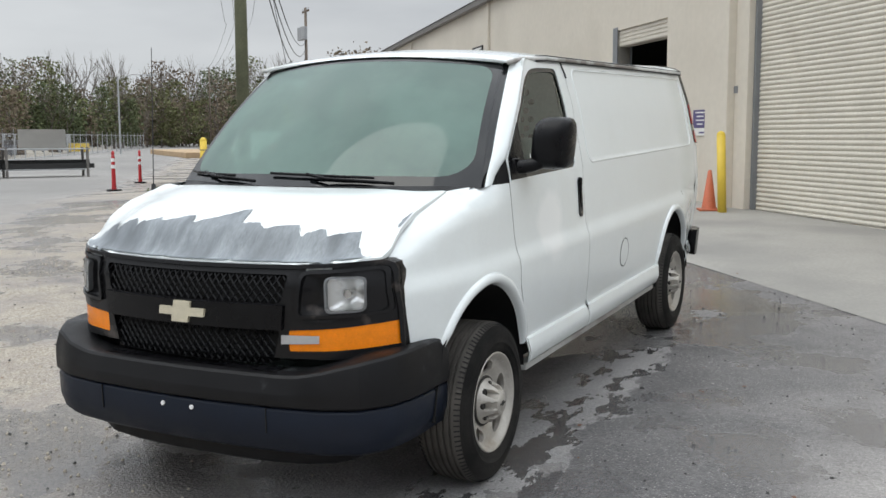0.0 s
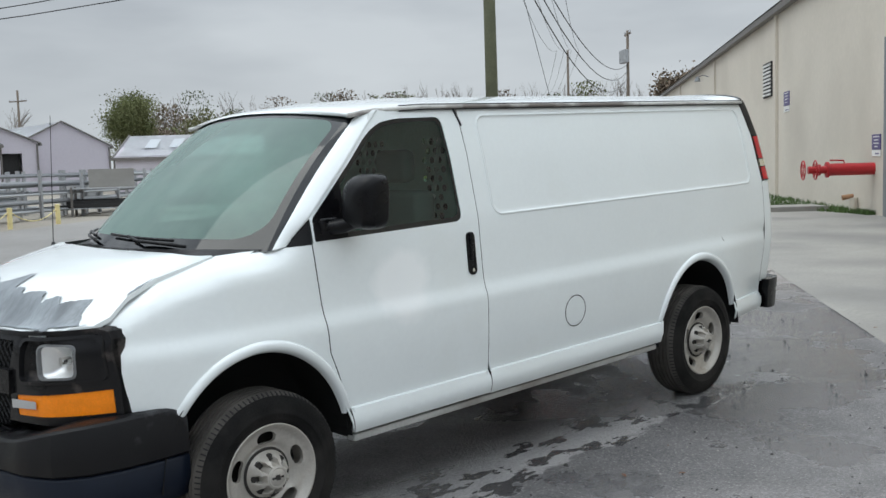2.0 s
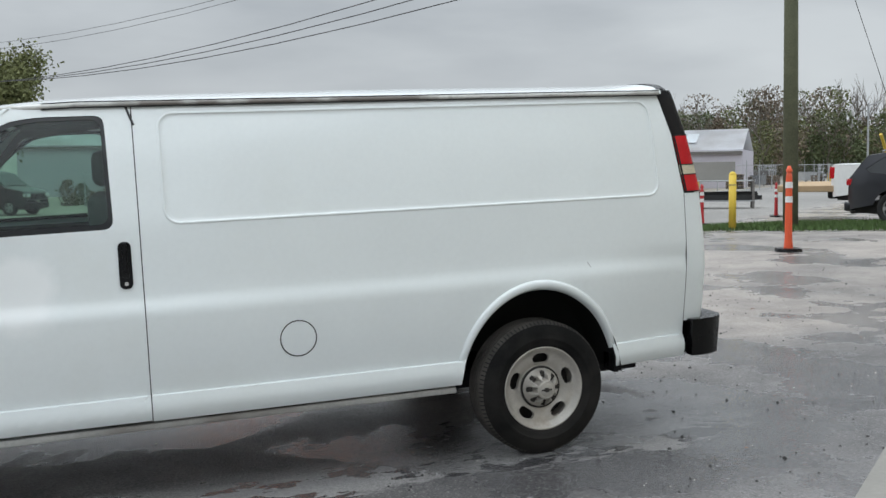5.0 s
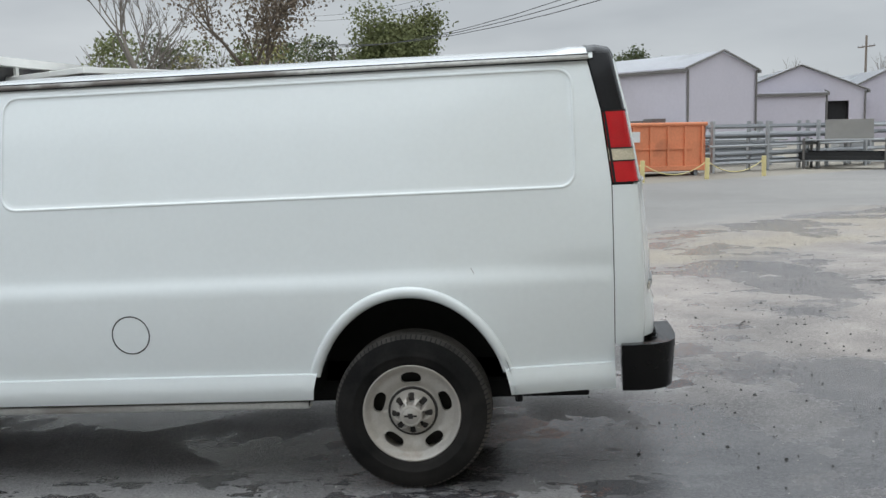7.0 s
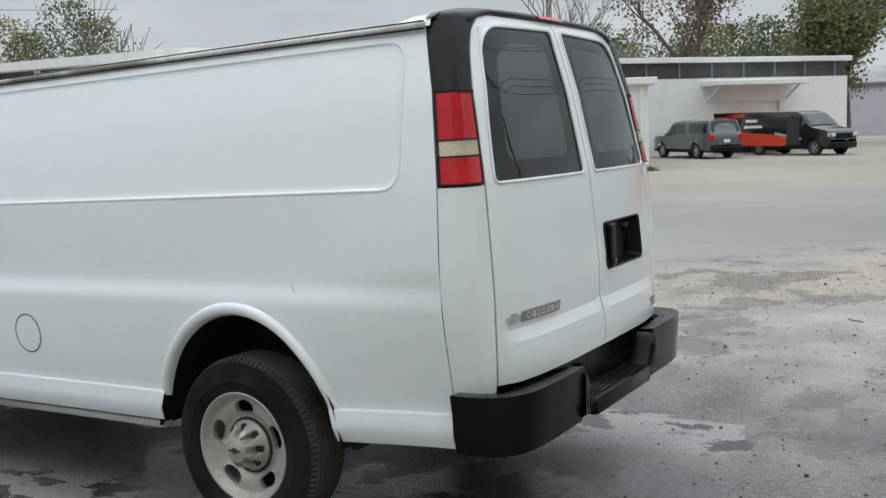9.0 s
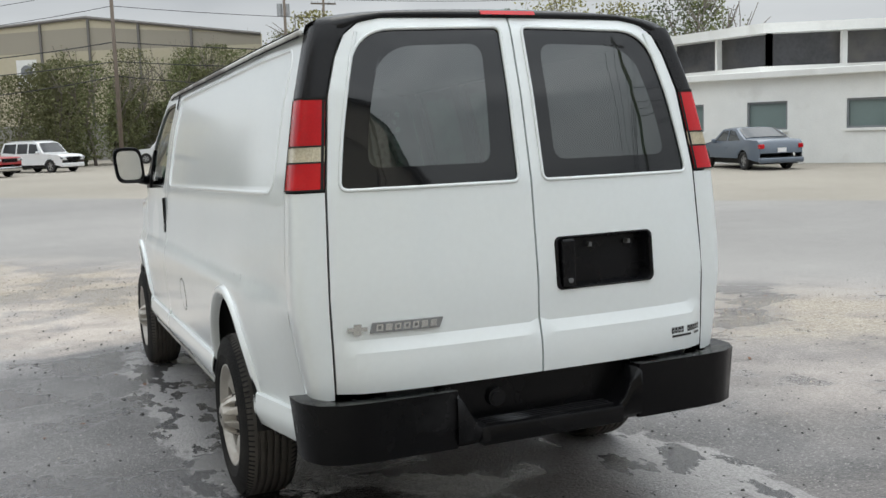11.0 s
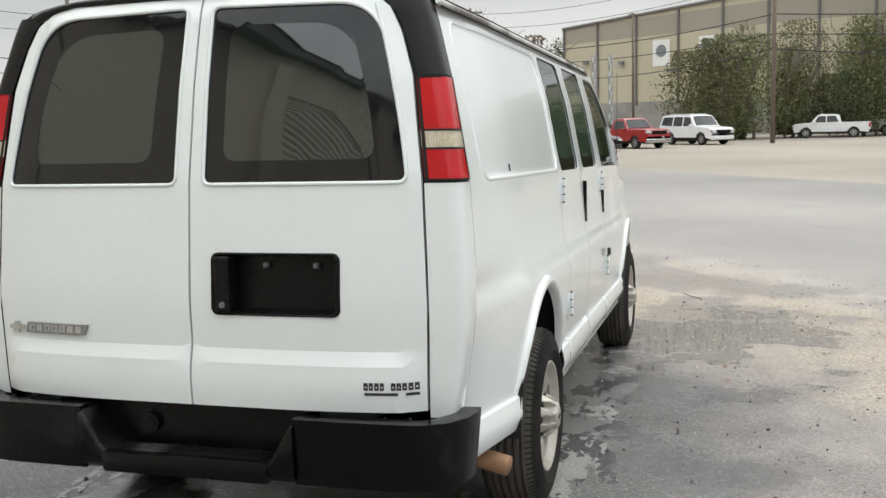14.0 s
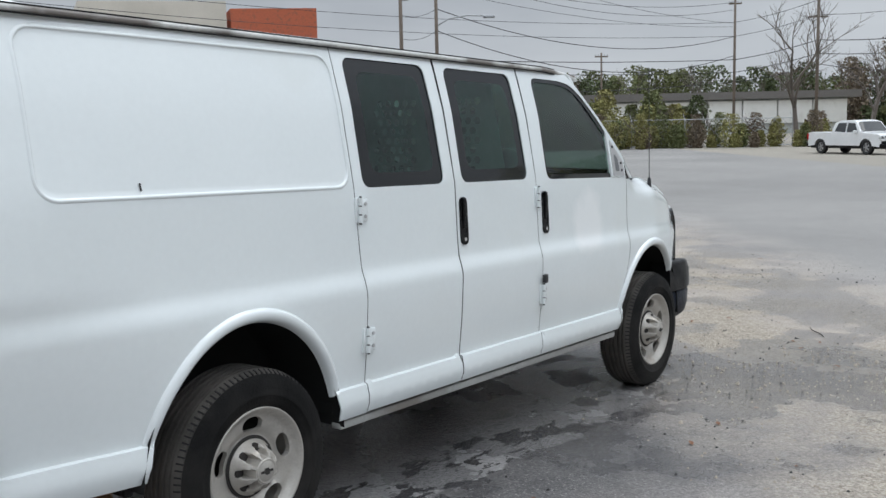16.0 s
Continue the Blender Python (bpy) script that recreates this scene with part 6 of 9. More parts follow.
M["roller"] = mat("ribbed door steel", (0.62, 0.58, 0.50), 0.5, vary=0.1, scale=1.5, fine=20, second=(0.45, 0.40, 0.33), second_at=0.68, soft=0.1)
# near-black colour that puts the shade of openings into the surface; also dark stock
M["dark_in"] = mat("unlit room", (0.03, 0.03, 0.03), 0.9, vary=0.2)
M["jamb"] = mat("grey painted steel", (0.20, 0.21, 0.22), 0.55, vary=0.12)
M["gutter"] = mat("brown grey gutter", (0.16, 0.15, 0.14), 0.6, vary=0.2)
M["yellow"] = mat("faded yellow paint", (0.70, 0.50, 0.06), 0.55, vary=0.12, scale=5, second=(0.45, 0.36, 0.14), second_at=0.66, soft=0.06)
M["pale_yellow"] = mat("sun-bleached yellow paint", (0.72, 0.62, 0.30), 0.6, vary=0.12)
M["cone_o"] = mat("dull orange cone", (0.48, 0.12, 0.055), 0.6, vary=0.2, scale=9, second=(0.25, 0.10, 0.06), second_at=0.64, soft=0.1)
M["deline"] = mat("bright orange post", (0.72, 0.10, 0.035), 0.5, vary=0.1)
M["red_paint"] = mat("red paint", (0.42, 0.02, 0.025), 0.4, vary=0.15, scale=9)
M["reflect"] = mat("white reflective band", (0.75, 0.75, 0.75), 0.4, vary=0.08)
M["concrete"] = mat("stained concrete", (0.30, 0.288, 0.265), 0.85, vary=0.18, scale=0.9, fine=30, second=(0.20, 0.195, 0.185), second_at=0.6, soft=0.12, bump=0.3, bump_scale=40)
M["purple"] = mat("purple sign", (0.10, 0.08, 0.20), 0.5, vary=0.08)
M["white_paint"] = mat("white paint", (0.78, 0.78, 0.75), 0.6, vary=0.06, scale=1.5, fine=20, second=(0.62, 0.61, 0.57), second_at=0.68, soft=0.12)
M["grass"] = mat("grass blade", (0.075, 0.13, 0.035), 0.8, vary=0.35, scale=3)

warehouse = empty("warehouse", WH, label="long beige warehouse with roller doors and a dark gutter", category="building")
WT = 6.15


def wall_plane(o):
    return lambda s, z: (s, o, z)


openings = [rrect(-3.95, 0.0, -0.2, 4.9, 0), rrect(3.47, 6.05, -0.2, 3.88, 0)]
sheet("wall", [(-14, -0.3), (62, -0.3), (62, WT), (-14, WT)], wall_plane(0), M["stucco"], warehouse, holes=openings, step=6, edge=8, inward=(0, -0.3, 0))
bm = bmesh.new()
box(bm, -14, -13.75, -28, -0.02, -0.3, WT)
box(bm, 61.7, 62, -28, -0.02, -0.3, WT)
box(bm, -14, 62, -28.3, -28, -0.3, WT)
part("wall", bm, M["stucco"], warehouse)
bm = bmesh.new()
vs_ = [bm.verts.new(p) for p in ((-14.2, 0.25, WT), (62.2, 0.25, WT), (62.2, -14, WT + 2.6), (-14.2, -14, WT + 2.6), (62.2, -28.5, WT), (-14.2, -28.5, WT))]
bm.faces.new((vs_[0], vs_[1], vs_[2], vs_[3]))
bm.faces.new((vs_[3], vs_[2], vs_[4], vs_[5]))
bmesh.ops.solidify(bm, geom=bm.faces[:], thickness=0.12)
part("roof", bm, M["gutter"], warehouse)
bm = bmesh.new()
box(bm, -14.2, 62.2, 0.02, 0.22, WT - 0.22, WT - 0.01, 0.02)
part("gutter", bm, M["gutter"], warehouse)
for s in (-8.0, 17.2, 31.1, 46.0):
    bm = bmesh.new()
    box(bm, s - 0.09, s + 0.09, 0.004, 0.09, -0.2, WT - 0.22)
    part("pilaster", bm, M["stucco"], warehouse)
    bm = bmesh.new()
    box(bm, s + 0.09, s + 0.17, 0.004, 0.06, -0.2, WT - 0.22)
    part("downpipe", bm, M["gutter"], warehouse)
# roller door in its deep frame, beside a pier
rollup = empty("roller_door_frame")
rollup.parent = warehouse
bm = bmesh.new()
box(bm, 0.0, 0.42, -0.1, 0.16, -0.2, 5.6, 0.01)
part("jamb", bm, M["stucco"], rollup)
bm = bmesh.new()
box(bm, 0.42, 1.22, 0.004, 0.30, -0.2, 5.9, 0.015)
part("pier", bm, M["stucco"], rollup)
bm = bmesh.new()
box(bm, -4.35, -3.95, -0.1, 0.16, -0.2, 5.6, 0.01)
part("jamb", bm, M["stucco"], rollup)
bm = bmesh.new()
box(bm, -0.07, -0.01, -0.08, 0.05, -0.15, 4.9)
part("track", bm, M["jamb"], rollup)
for i in range(62):
    z = 0.0 + i * 0.0805
    bm = bmesh.new()
    n = 5
    rows = [(-0.05 + 0.022 * math.sin(math.pi * k / n), z + 0.0805 * k / n) for k in range(n + 1)]
    va = [[bm.verts.new((s, y, zz)) for y, zz in rows] for s in (-3.94, -0.02)]
    for k in range(n):
        bm.faces.new((va[0][k], va[1][k], va[1][k + 1], va[0][k + 1]))
    part("door_slat", bm, M["roller"], rollup, smooth=True)
bm = bmesh.new()
tube(bm, [(1.28, 0.06, -0.1), (1.28, 0.06, 5.9)], 0.022, 8)
tube(bm, [(1.28, 0.06, 2.05), (1.28, 0.2, 2.08), (1.28, 0.22, 2.2), (1.28, 0.2, 2.32), (1.28, 0.06, 2.34)], 0.02, 8)
part("conduit", bm, M["stucco"], rollup, smooth=True)
bm = bmesh.new()
box(bm, 0.30, 0.42, 0.161, 0.175, 2.24, 2.36)
part("small_plate", bm, M["jamb"], rollup)
# open doorway
dw = empty("open_doorway")
dw.parent = warehouse
bm = bmesh.new()
box(bm, 6.05, 6.30, -0.35, 0.02, 0.0, 3.95)
part("door_jamb", bm, M["jamb"], dw)
bm = bmesh.new()
box(bm, 3.47, 6.05, -0.30, -0.05, 3.52, 3.88)
rolled = part("rolled_door", bm, M["roller"], dw)
for k in range(4):
    bm = bmesh.new()
    box(bm, 3.47, 6.05, -0.052, -0.035, 3.54 + k * 0.085, 3.59 + k * 0.085)
    part("slat", bm, M["roller"], dw)
# room shell coloured near-black, so its shade is painted
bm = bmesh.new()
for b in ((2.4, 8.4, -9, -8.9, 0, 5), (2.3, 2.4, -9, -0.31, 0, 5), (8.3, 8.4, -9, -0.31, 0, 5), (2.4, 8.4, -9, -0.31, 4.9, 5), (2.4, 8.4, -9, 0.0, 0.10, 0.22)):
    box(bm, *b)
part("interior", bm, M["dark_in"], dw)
bm = bmesh.new()
box(bm, 4.35, 4.75, -1.6, -1.2, 0.2, 2.9, 0.02)
part("strip_curtain", bm, M["inner_white"], dw)
bm = bmesh.new()
box(bm, 3.6, 4.1, -2.6, -2.0, 0.2, 0.95, 0.04)
part("pallet_jack", bm, M["yellow"], dw)


def wall_sign(s0, s1, z0, z1):
    sg = empty("wall_sign", WH @ Matrix.Translation((0, 0, 0)), label="purple and white notice sign on the wall", category="sign", group="notice signs")
    bm = bmesh.new()
    box(bm, s0, s1, 0.004, 0.02, z0 + (z1 - z0) * 0.30, z1)
    part("panel", bm, M["purple"], sg)
    bm = bmesh.new()
    box(bm, s0, s1, 0.004, 0.02, z0, z0 + (z1 - z0) * 0.28)
    part("lower_panel", bm, M["white_paint"], sg)
    for k, w in enumerate((0.7, 0.5, 0.6, 0.4)):
        bm = bmesh.new()
        c, z = (s0 + s1) / 2, z1 - 0.05 - k * (z1 - z0) * 0.15
        box(bm, c - w * (s1 - s0) / 2, c + w * (s1 - s0) / 2, 0.0205, 0.022, z - 0.012, z + 0.012)
        part("text_bar", bm, M["white_paint"], sg)
    bm = bmesh.new()
    box(bm, s0 + 0.1, s1 - 0.25, 0.0205, 0.022, z0 + 0.04, z0 + 0.07)
    part("text_bar", bm, M["purple"], sg)


for a in ((1.66, 2.22, 1.52, 2.0), (2.78, 3.40, 1.52, 2.0), (6.5, 7.1, 1.54, 2.0), (15.4, 16.2, 2.9, 3.5)):
    wall_sign(*a)

# fire department pipe with two hand wheels
fdc = empty("fire_pipe", WH, label="red fire pipe with two hand wheels on the wall", category="pipe")
bm = bmesh.new()
cyl(bm, (7.0, 0.0, 1.28), (7.0, 0.95, 1.28), 0.13, n=20)
part("pipe", bm, M["red_paint"], fdc, angle=40)
bm = bmesh.new()
cyl(bm, (7.0, 0.95, 1.28), (7.0, 1.35, 1.28), 0.08, n=16)
cyl(bm, (7.0, 0.93, 1.28), (7.0, 0.98, 1.28), 0.17, n=20)
cyl(bm, (7.0, 1.1, 1.28), (7.0, 1.14, 1.28), 0.12, n=16)
tube(bm, [(7.0, 0.6, 1.41), (7.0, 0.62, 1.47), (7.0, 0.9, 1.48)], 0.02, 6)
part("valve", bm, M["red_paint"], fdc, angle=40)
for dy in (1.2, 1.45):
    bm = bmesh.new()
    tube(bm, [(7.0 + 0.2 * math.cos(a), dy, 1.28 + 0.2 * math.sin(a)) for a in [2 * math.pi * i / 24 for i in range(25)]], 0.016, 6)
    for k in range(3):
        a = math.pi * k / 3
        cyl(bm, (7.0 + 0.2 * math.cos(a), dy, 1.28 + 0.2 * math.sin(a)), (7.0 - 0.2 * math.cos(a), dy, 1.28 - 0.2 * math.sin(a)), 0.01, n=6)
    part("hand_wheel", bm, M["red_paint"], fdc)
sp = empty("wall_hydrant", WH, label="pale wall standpipe with a brass spout", category="pipe")
bm = bmesh.new()
cyl(bm, (8.2, 0.1, 0.1), (8.2, 0.1, 0.62), 0.09, n=14)
part("pipe", bm, M["stucco"], sp, angle=40)
bm = bmesh.new()
cyl(bm, (8.2, 0.1, 0.66), (8.2, 0.34, 0.62), 0.05, 0.06, n=12)
part("spout", bm, M["rust"], sp, angle=40)
lv = empty("wall_louver", WH, label="white slatted vent high on the wall", category="vent")
# near-black backing paints the shade between the slats
bm = bmesh.new()
box(bm, 18.0, 19.35, 0.004, 0.05, 3.5, 4.62)
part("frame", bm, M["dark_in"], lv)
for k in range(9):
    bm = bmesh.new()
    box(bm, 18.05, 19.3, 0.04, 0.08, 3.55 + k * 0.118, 3.61 + k * 0.118)
    part("slat", bm, M["white_paint"], lv)
for s, z in ((33.6, 5.4),):
    wl_ = empty("wall_lamp", WH, label="small wall lamp on a bent arm", category="lamp", group="wall lamps")
    bm = bmesh.new()
    tube(bm, [(s, 0.0, z), (s, 0.25, z + 0.08), (s, 0.5, z)], 0.025, 6)
    part("arm", bm, M["jamb"], wl_)
    bm = bmesh.new()
    cyl(bm, (s, 0.5, z - 0.2), (s, 0.5, z + 0.02), 0.16, 0.07, n=12)
    part("shade", bm, M["jamb"], wl_, angle=40)

# concrete apron and the strip of grass along the wall
apron = tagged(finish("pavement", [tuple(WH @ Vector((s, o, 0)) + Vector((0, 0, ground_z(*(WH @ Vector((s, o, 0))).xy) + 0.018 * sstep(3.82, 3.6, o) + 0.004))) for s in [-24 + 2 * i for i in range(44)] for o in (0.0, 1.0, 2.0, 3.0, 3.6, 3.75, 3.85)], [(i * 7 + j, i * 7 + j + 1, (i + 1) * 7 + j + 1, (i + 1) * 7 + j) for i in range(43) for j in range(6)], M["concrete"]), label="stained concrete apron along the warehouse", category="pavement", kind="structure")


def blades(name, spots, h0, h1, material, label, w=0.008, lean=0.5):
    rnd = random.Random(len(spots))
    v, f = [], []
    for x, y in spots:
        z = ground_z(x, y) - 0.01
        a, h = rnd.uniform(0, 6.28), rnd.uniform(h0, h1)
        dx, dy, l = math.cos(a), math.sin(a), rnd.uniform(0, lean) * h
        s = len(v)
        v += [(x - dy * w, y + dx * w, z), (x + dy * w, y - dx * w, z), (x + dx * l, y + dy * l, z + h)]
        f.append((s, s + 1, s + 2))
    return tagged(finish(name, v, f, material), label=label, category="grass", kind="stuff")


rg = random.Random(5)
spots = []
for _ in range(9000):
    s, o = 6.8 + rg.random() ** 1.4 * 40, rg.random()
    width = 1.5 * sstep(6.6, 11, s) + 0.15
    p = WH @ Vector((s, 0.03 + o * width, 0))
    spots.append((p.x, p.y))
blades("grass_strip", spots, 0.05, 0.16, M["grass"], "rough green grass along the warehouse wall", w=0.02)


def cone(x, y, h=0.72, lean=(0, 0)):
    c = empty("traffic_cone", Matrix.Translation((x, y, ground_z(x, y) + 0.02)) @ pose(0, 0, 0, lean[0], lean[1], 20), label="faded dirty orange traffic cone", category="cone", group="traffic cones")
    bm = bmesh.new()
    box(bm, -0.18, 0.18, -0.18, 0.18, 0, 0.035, 0.01)
    part("base", bm, M["cone_o"], c)
    v, f = lathe([(0.135, 0.035), (0.12, 0.06), (0.03, h), (0.0, h + 0.005)], 24)
    finish("body", [(a, d, b) for a, b, d in v], f, M["cone_o"], c)


for p in (Vector((-12.73, -1.57, 0)), Vector((-11.15, -0.70, 0))):
    cone(p.x, p.y, 0.68)
p = Vector((-10.85, -0.42, 0))
bol = empty("leaning_bollard", Matrix.Translation((p.x, p.y, ground_z(p.x, p.y) - 0.05)) @ Matrix.Rotation(radians(-5), 4, DIR.cross(Vector((0, 0, 1)))), label="leaning faded yellow steel bollard", category="bollard")
bm = bmesh.new()
cyl(bm, (0, 0, 0), (0, 0, 1.34), 0.072, n=20)
bmesh.ops.create_uvsphere(bm, u_segments=16, v_segments=8, radius=0.072, matrix=Matrix.Translation((0, 0, 1.34)))
part("pipe", bm, M["yellow"], bol, smooth=True)

# ---- across the road and round about: materials ----
M["lilac"] = mat("lilac grey metal wall", (0.56, 0.53, 0.585), 0.65, vary=0.05, scale=0.4, fine=4)
M["tin"] = mat("pale metal roof", (0.66, 0.67, 0.70), 0.45, vary=0.1, scale=0.25, fine=3, second=(0.40, 0.38, 0.37), second_at=0.62, soft=0.1)
M["skylight"] = mat("milky roof light", (0.80, 0.83, 0.86), 0.4, vary=0.05)
M["beige_far"] = mat("tan metal siding", (0.50, 0.45, 0.33), 0.7, vary=0.06, scale=0.2, fine=3)
M["tan_dark"] = mat("brown siding band", (0.34, 0.31, 0.25), 0.7, vary=0.06, scale=0.2)
M["clerestory"] = mat("dirty dark glazing", (0.055, 0.055, 0.06), 0.4, vary=0.4, scale=0.8, fine=6, second=(0.12, 0.11, 0.10), second_at=0.6, soft=0.1)
M["dark_glass"] = mat("dark car glass", (0.02, 0.023, 0.025), 0.06, vary=0.1, coat=0.3)
M["win_glass"] = mat("window glass", (0.16, 0.21, 0.20), 0.08, vary=0.1, scale=0.7)
M["dumpster"] = mat("salmon orange container steel", (0.72, 0.26, 0.13), 0.6, vary=0.12, scale=1.5, fine=12, second=(0.40, 0.15, 0.08), second_at=0.70, soft=0.08)
M["pole_wood"] = mat("weathered green grey pole", (0.145, 0.155, 0.10), 0.9, vary=0.3, scale=2.5, fine=30, bump=0.4, bump_scale=25)
M["pole_far"] = mat("grey brown pole", (0.16, 0.13, 0.105), 0.9, vary=0.2, scale=2)
M["galv"] = mat("galvanised steel", (0.40, 0.41, 0.42), 0.5, metal=0.4, vary=0.12)
M["cable"] = mat("black cable", (0.02, 0.02, 0.022), 0.6, vary=0.1)
M["bark"] = mat("grey brown bark", (0.12, 0.095, 0.075), 0.9, vary=0.3, scale=4)
M["wood_new"] = mat("raw timber", (0.42, 0.30, 0.18), 0.8, vary=0.2, scale=4)


def leaf_mat(name, c, var=0.34):
    m = bpy.data.materials.new(name)
    m.use_nodes = True
    n, l = m.node_tree.nodes, m.node_tree.links
    b = n["Principled BSDF"]
    b.inputs["Roughness"].default_value = 0.75
    b.inputs["Specular IOR Level"].default_value = 0.2
    g, r, h, no = n.new("ShaderNodeNewGeometry"), n.new("ShaderNodeMapRange"), n.new("ShaderNodeHueSaturation"), n.new("ShaderNodeTexNoise")
    no.inputs["Scale"].default_value = 0.35
    l.new(g.outputs["Position"], no.inputs[0])
    ad = n.new("ShaderNodeMath")
    ad.operation = "ADD"
    l.new(g.outputs["Random Per Island"], ad.inputs[0])
    l.new(no.outputs[0], ad.inputs[1])
    r.inputs[1].default_value, r.inputs[2].default_value = 0.3, 1.6
    r.inputs[3].default_value, r.inputs[4].default_value = 1 - var, 1 + var
    l.new(ad.outputs[0], r.inputs[0])
    h.inputs["Color"].default_value = (*c, 1)
    hr = n.new("ShaderNodeMapRange")
    hr.inputs[3].default_value, hr.inputs[4].default_value = 0.475, 0.525
    l.new(no.outputs[0], hr.inputs[0])
    l.new(hr.outputs[0], h.inputs["Hue"])
    l.new(r.outputs[0], h.inputs["Value"])
    l.new(h.outputs[0], b.inputs["Base Color"])
    return m


M["leaf_green"] = leaf_mat("green leaves", (0.145, 0.158, 0.070))
M["leaf_olive"] = leaf_mat("olive leaves", (0.135, 0.138, 0.066))
M["leaf_yellow"] = leaf_mat("yellow green leaves", (0.25, 0.235, 0.095))
M["leaf_dark"] = leaf_mat("dark evergreen leaves", (0.092, 0.110, 0.055))
M["leaf_brown"] = leaf_mat("brown autumn leaves", (0.165, 0.130, 0.095))
M["twig"] = leaf_mat("bare twigs", (0.17, 0.148, 0.13), 0.25)


def branch_tree(rnd, v, f, base, h, r, depth, spread=0.55, kids=4, tips=None):
    """Tapered limbs by forking; adds to v, f; gathers limb ends in tips."""
    def limb(p, d, ln, rad, k):
        pts, q, dd = [p], Vector(p), d.copy()
        for _ in range(3):
            dd = (dd + Vector((rnd.uniform(-1, 1), rnd.uniform(-1, 1), rnd.uniform(-0.3, 0.6))) * 0.16).normalized()
            q = q + dd * ln / 3
            pts.append(q.copy())
        n = 6 if k > 2 else 4 if k > 0 else 3
        s0 = len(v)
        for i, c in enumerate(pts):
            t = (pts[min(i + 1, 3)] - pts[max(i - 1, 0)]).normalized()
            a = t.cross(Vector((0.3, 0.7, 0.2))).normalized()
            b = t.cross(a)
            rr = rad * (1 - 0.17 * i)
            for j in range(n):
                w = 2 * math.pi * j / n
                v.append(c + (a * math.cos(w) + b * math.sin(w)) * rr)
        for i in range(3):
            for j in range(n):
                f.append((s0 + i * n + j, s0 + i * n + (j + 1) % n, s0 + (i + 1) * n + (j + 1) % n, s0 + (i + 1) * n + j))
        if k == 0:
            if tips is not None:
                tips.append(pts[-1])
            return
        for i in range(kids if k > 1 else kids + 1):
            a = rnd.uniform(0, 6.28)
            u = (pts[-1] if i < 2 else pts[rnd.choice((1, 2, 2, 3))])
            nd = (dd + Vector((math.cos(a), math.sin(a), rnd.uniform(-0.1, 0.5))) * spread * rnd.uniform(0.6, 1.4)).normalized()
            limb(u, nd, ln * rnd.uniform(0.55, 0.78), rad * 0.5, k - 1)
            if tips is not None:
                tips.append(u)
    limb(Vector(base), Vector((rnd.uniform(-0.06, 0.06), rnd.uniform(-0.06, 0.06), 1)), h * 0.38, r, depth)


def leaf_cards(rnd, centres, count, radius, size):
    v, f = [], []
    for c in centres:
        for _ in range(count):
            d = Vector((rnd.gauss(0, 1), rnd.gauss(0, 1), rnd.gauss(0, 0.8)))
            p = Vector(c) + d * radius * 0.55
            a = Vector((rnd.uniform(-1, 1), rnd.uniform(-1, 1), rnd.uniform(-1, 1))).normalized()
            b = a.cross(Vector((rnd.uniform(-1, 1), rnd.uniform(-1, 1), rnd.uniform(-1, 1)))).normalized()
            s = size * rnd.uniform(0.5, 1.3)
            k = len(v)
            v += [p - a * s - b * s * 0.45, p + a * s * 0.2 - b * s * 0.7, p + a * s, p - a * s * 0.1 + b * s * 0.75]
            f.append((k, k + 1, k + 2, k + 3))
    return v, f


def tree(x, y, h, leaf=None, label="", seed=1, spread=0.6, leaf_size=0.28, count=9, r=None, low=0.0):
    rnd = random.Random(seed)
    t = empty("tree", Matrix.Translation((x, y, ground_z(x, y) - 0.1)), label=label, category="tree")
    v, f, tips = [], [], []
    branch_tree(rnd, v, f, (0, 0, -low * h), h, r or h * 0.022, 4 if leaf is None else 3, spread, 4, tips)
    top = max(p.z for p in tips)
    k = h / top
    v = [Vector((p.x * k, p.y * k, p.z * k)) for p in v]
    tips = [p * k for p in tips]
    finish("trunk", v, f, M["bark"] if leaf else M["twig"], t)
    if leaf:
        vl, fl = leaf_cards(rnd, tips, count * 4, h * 0.11, leaf_size * 0.45)
        finish("crown", vl, fl, M[leaf], t, smooth=False)
    return t


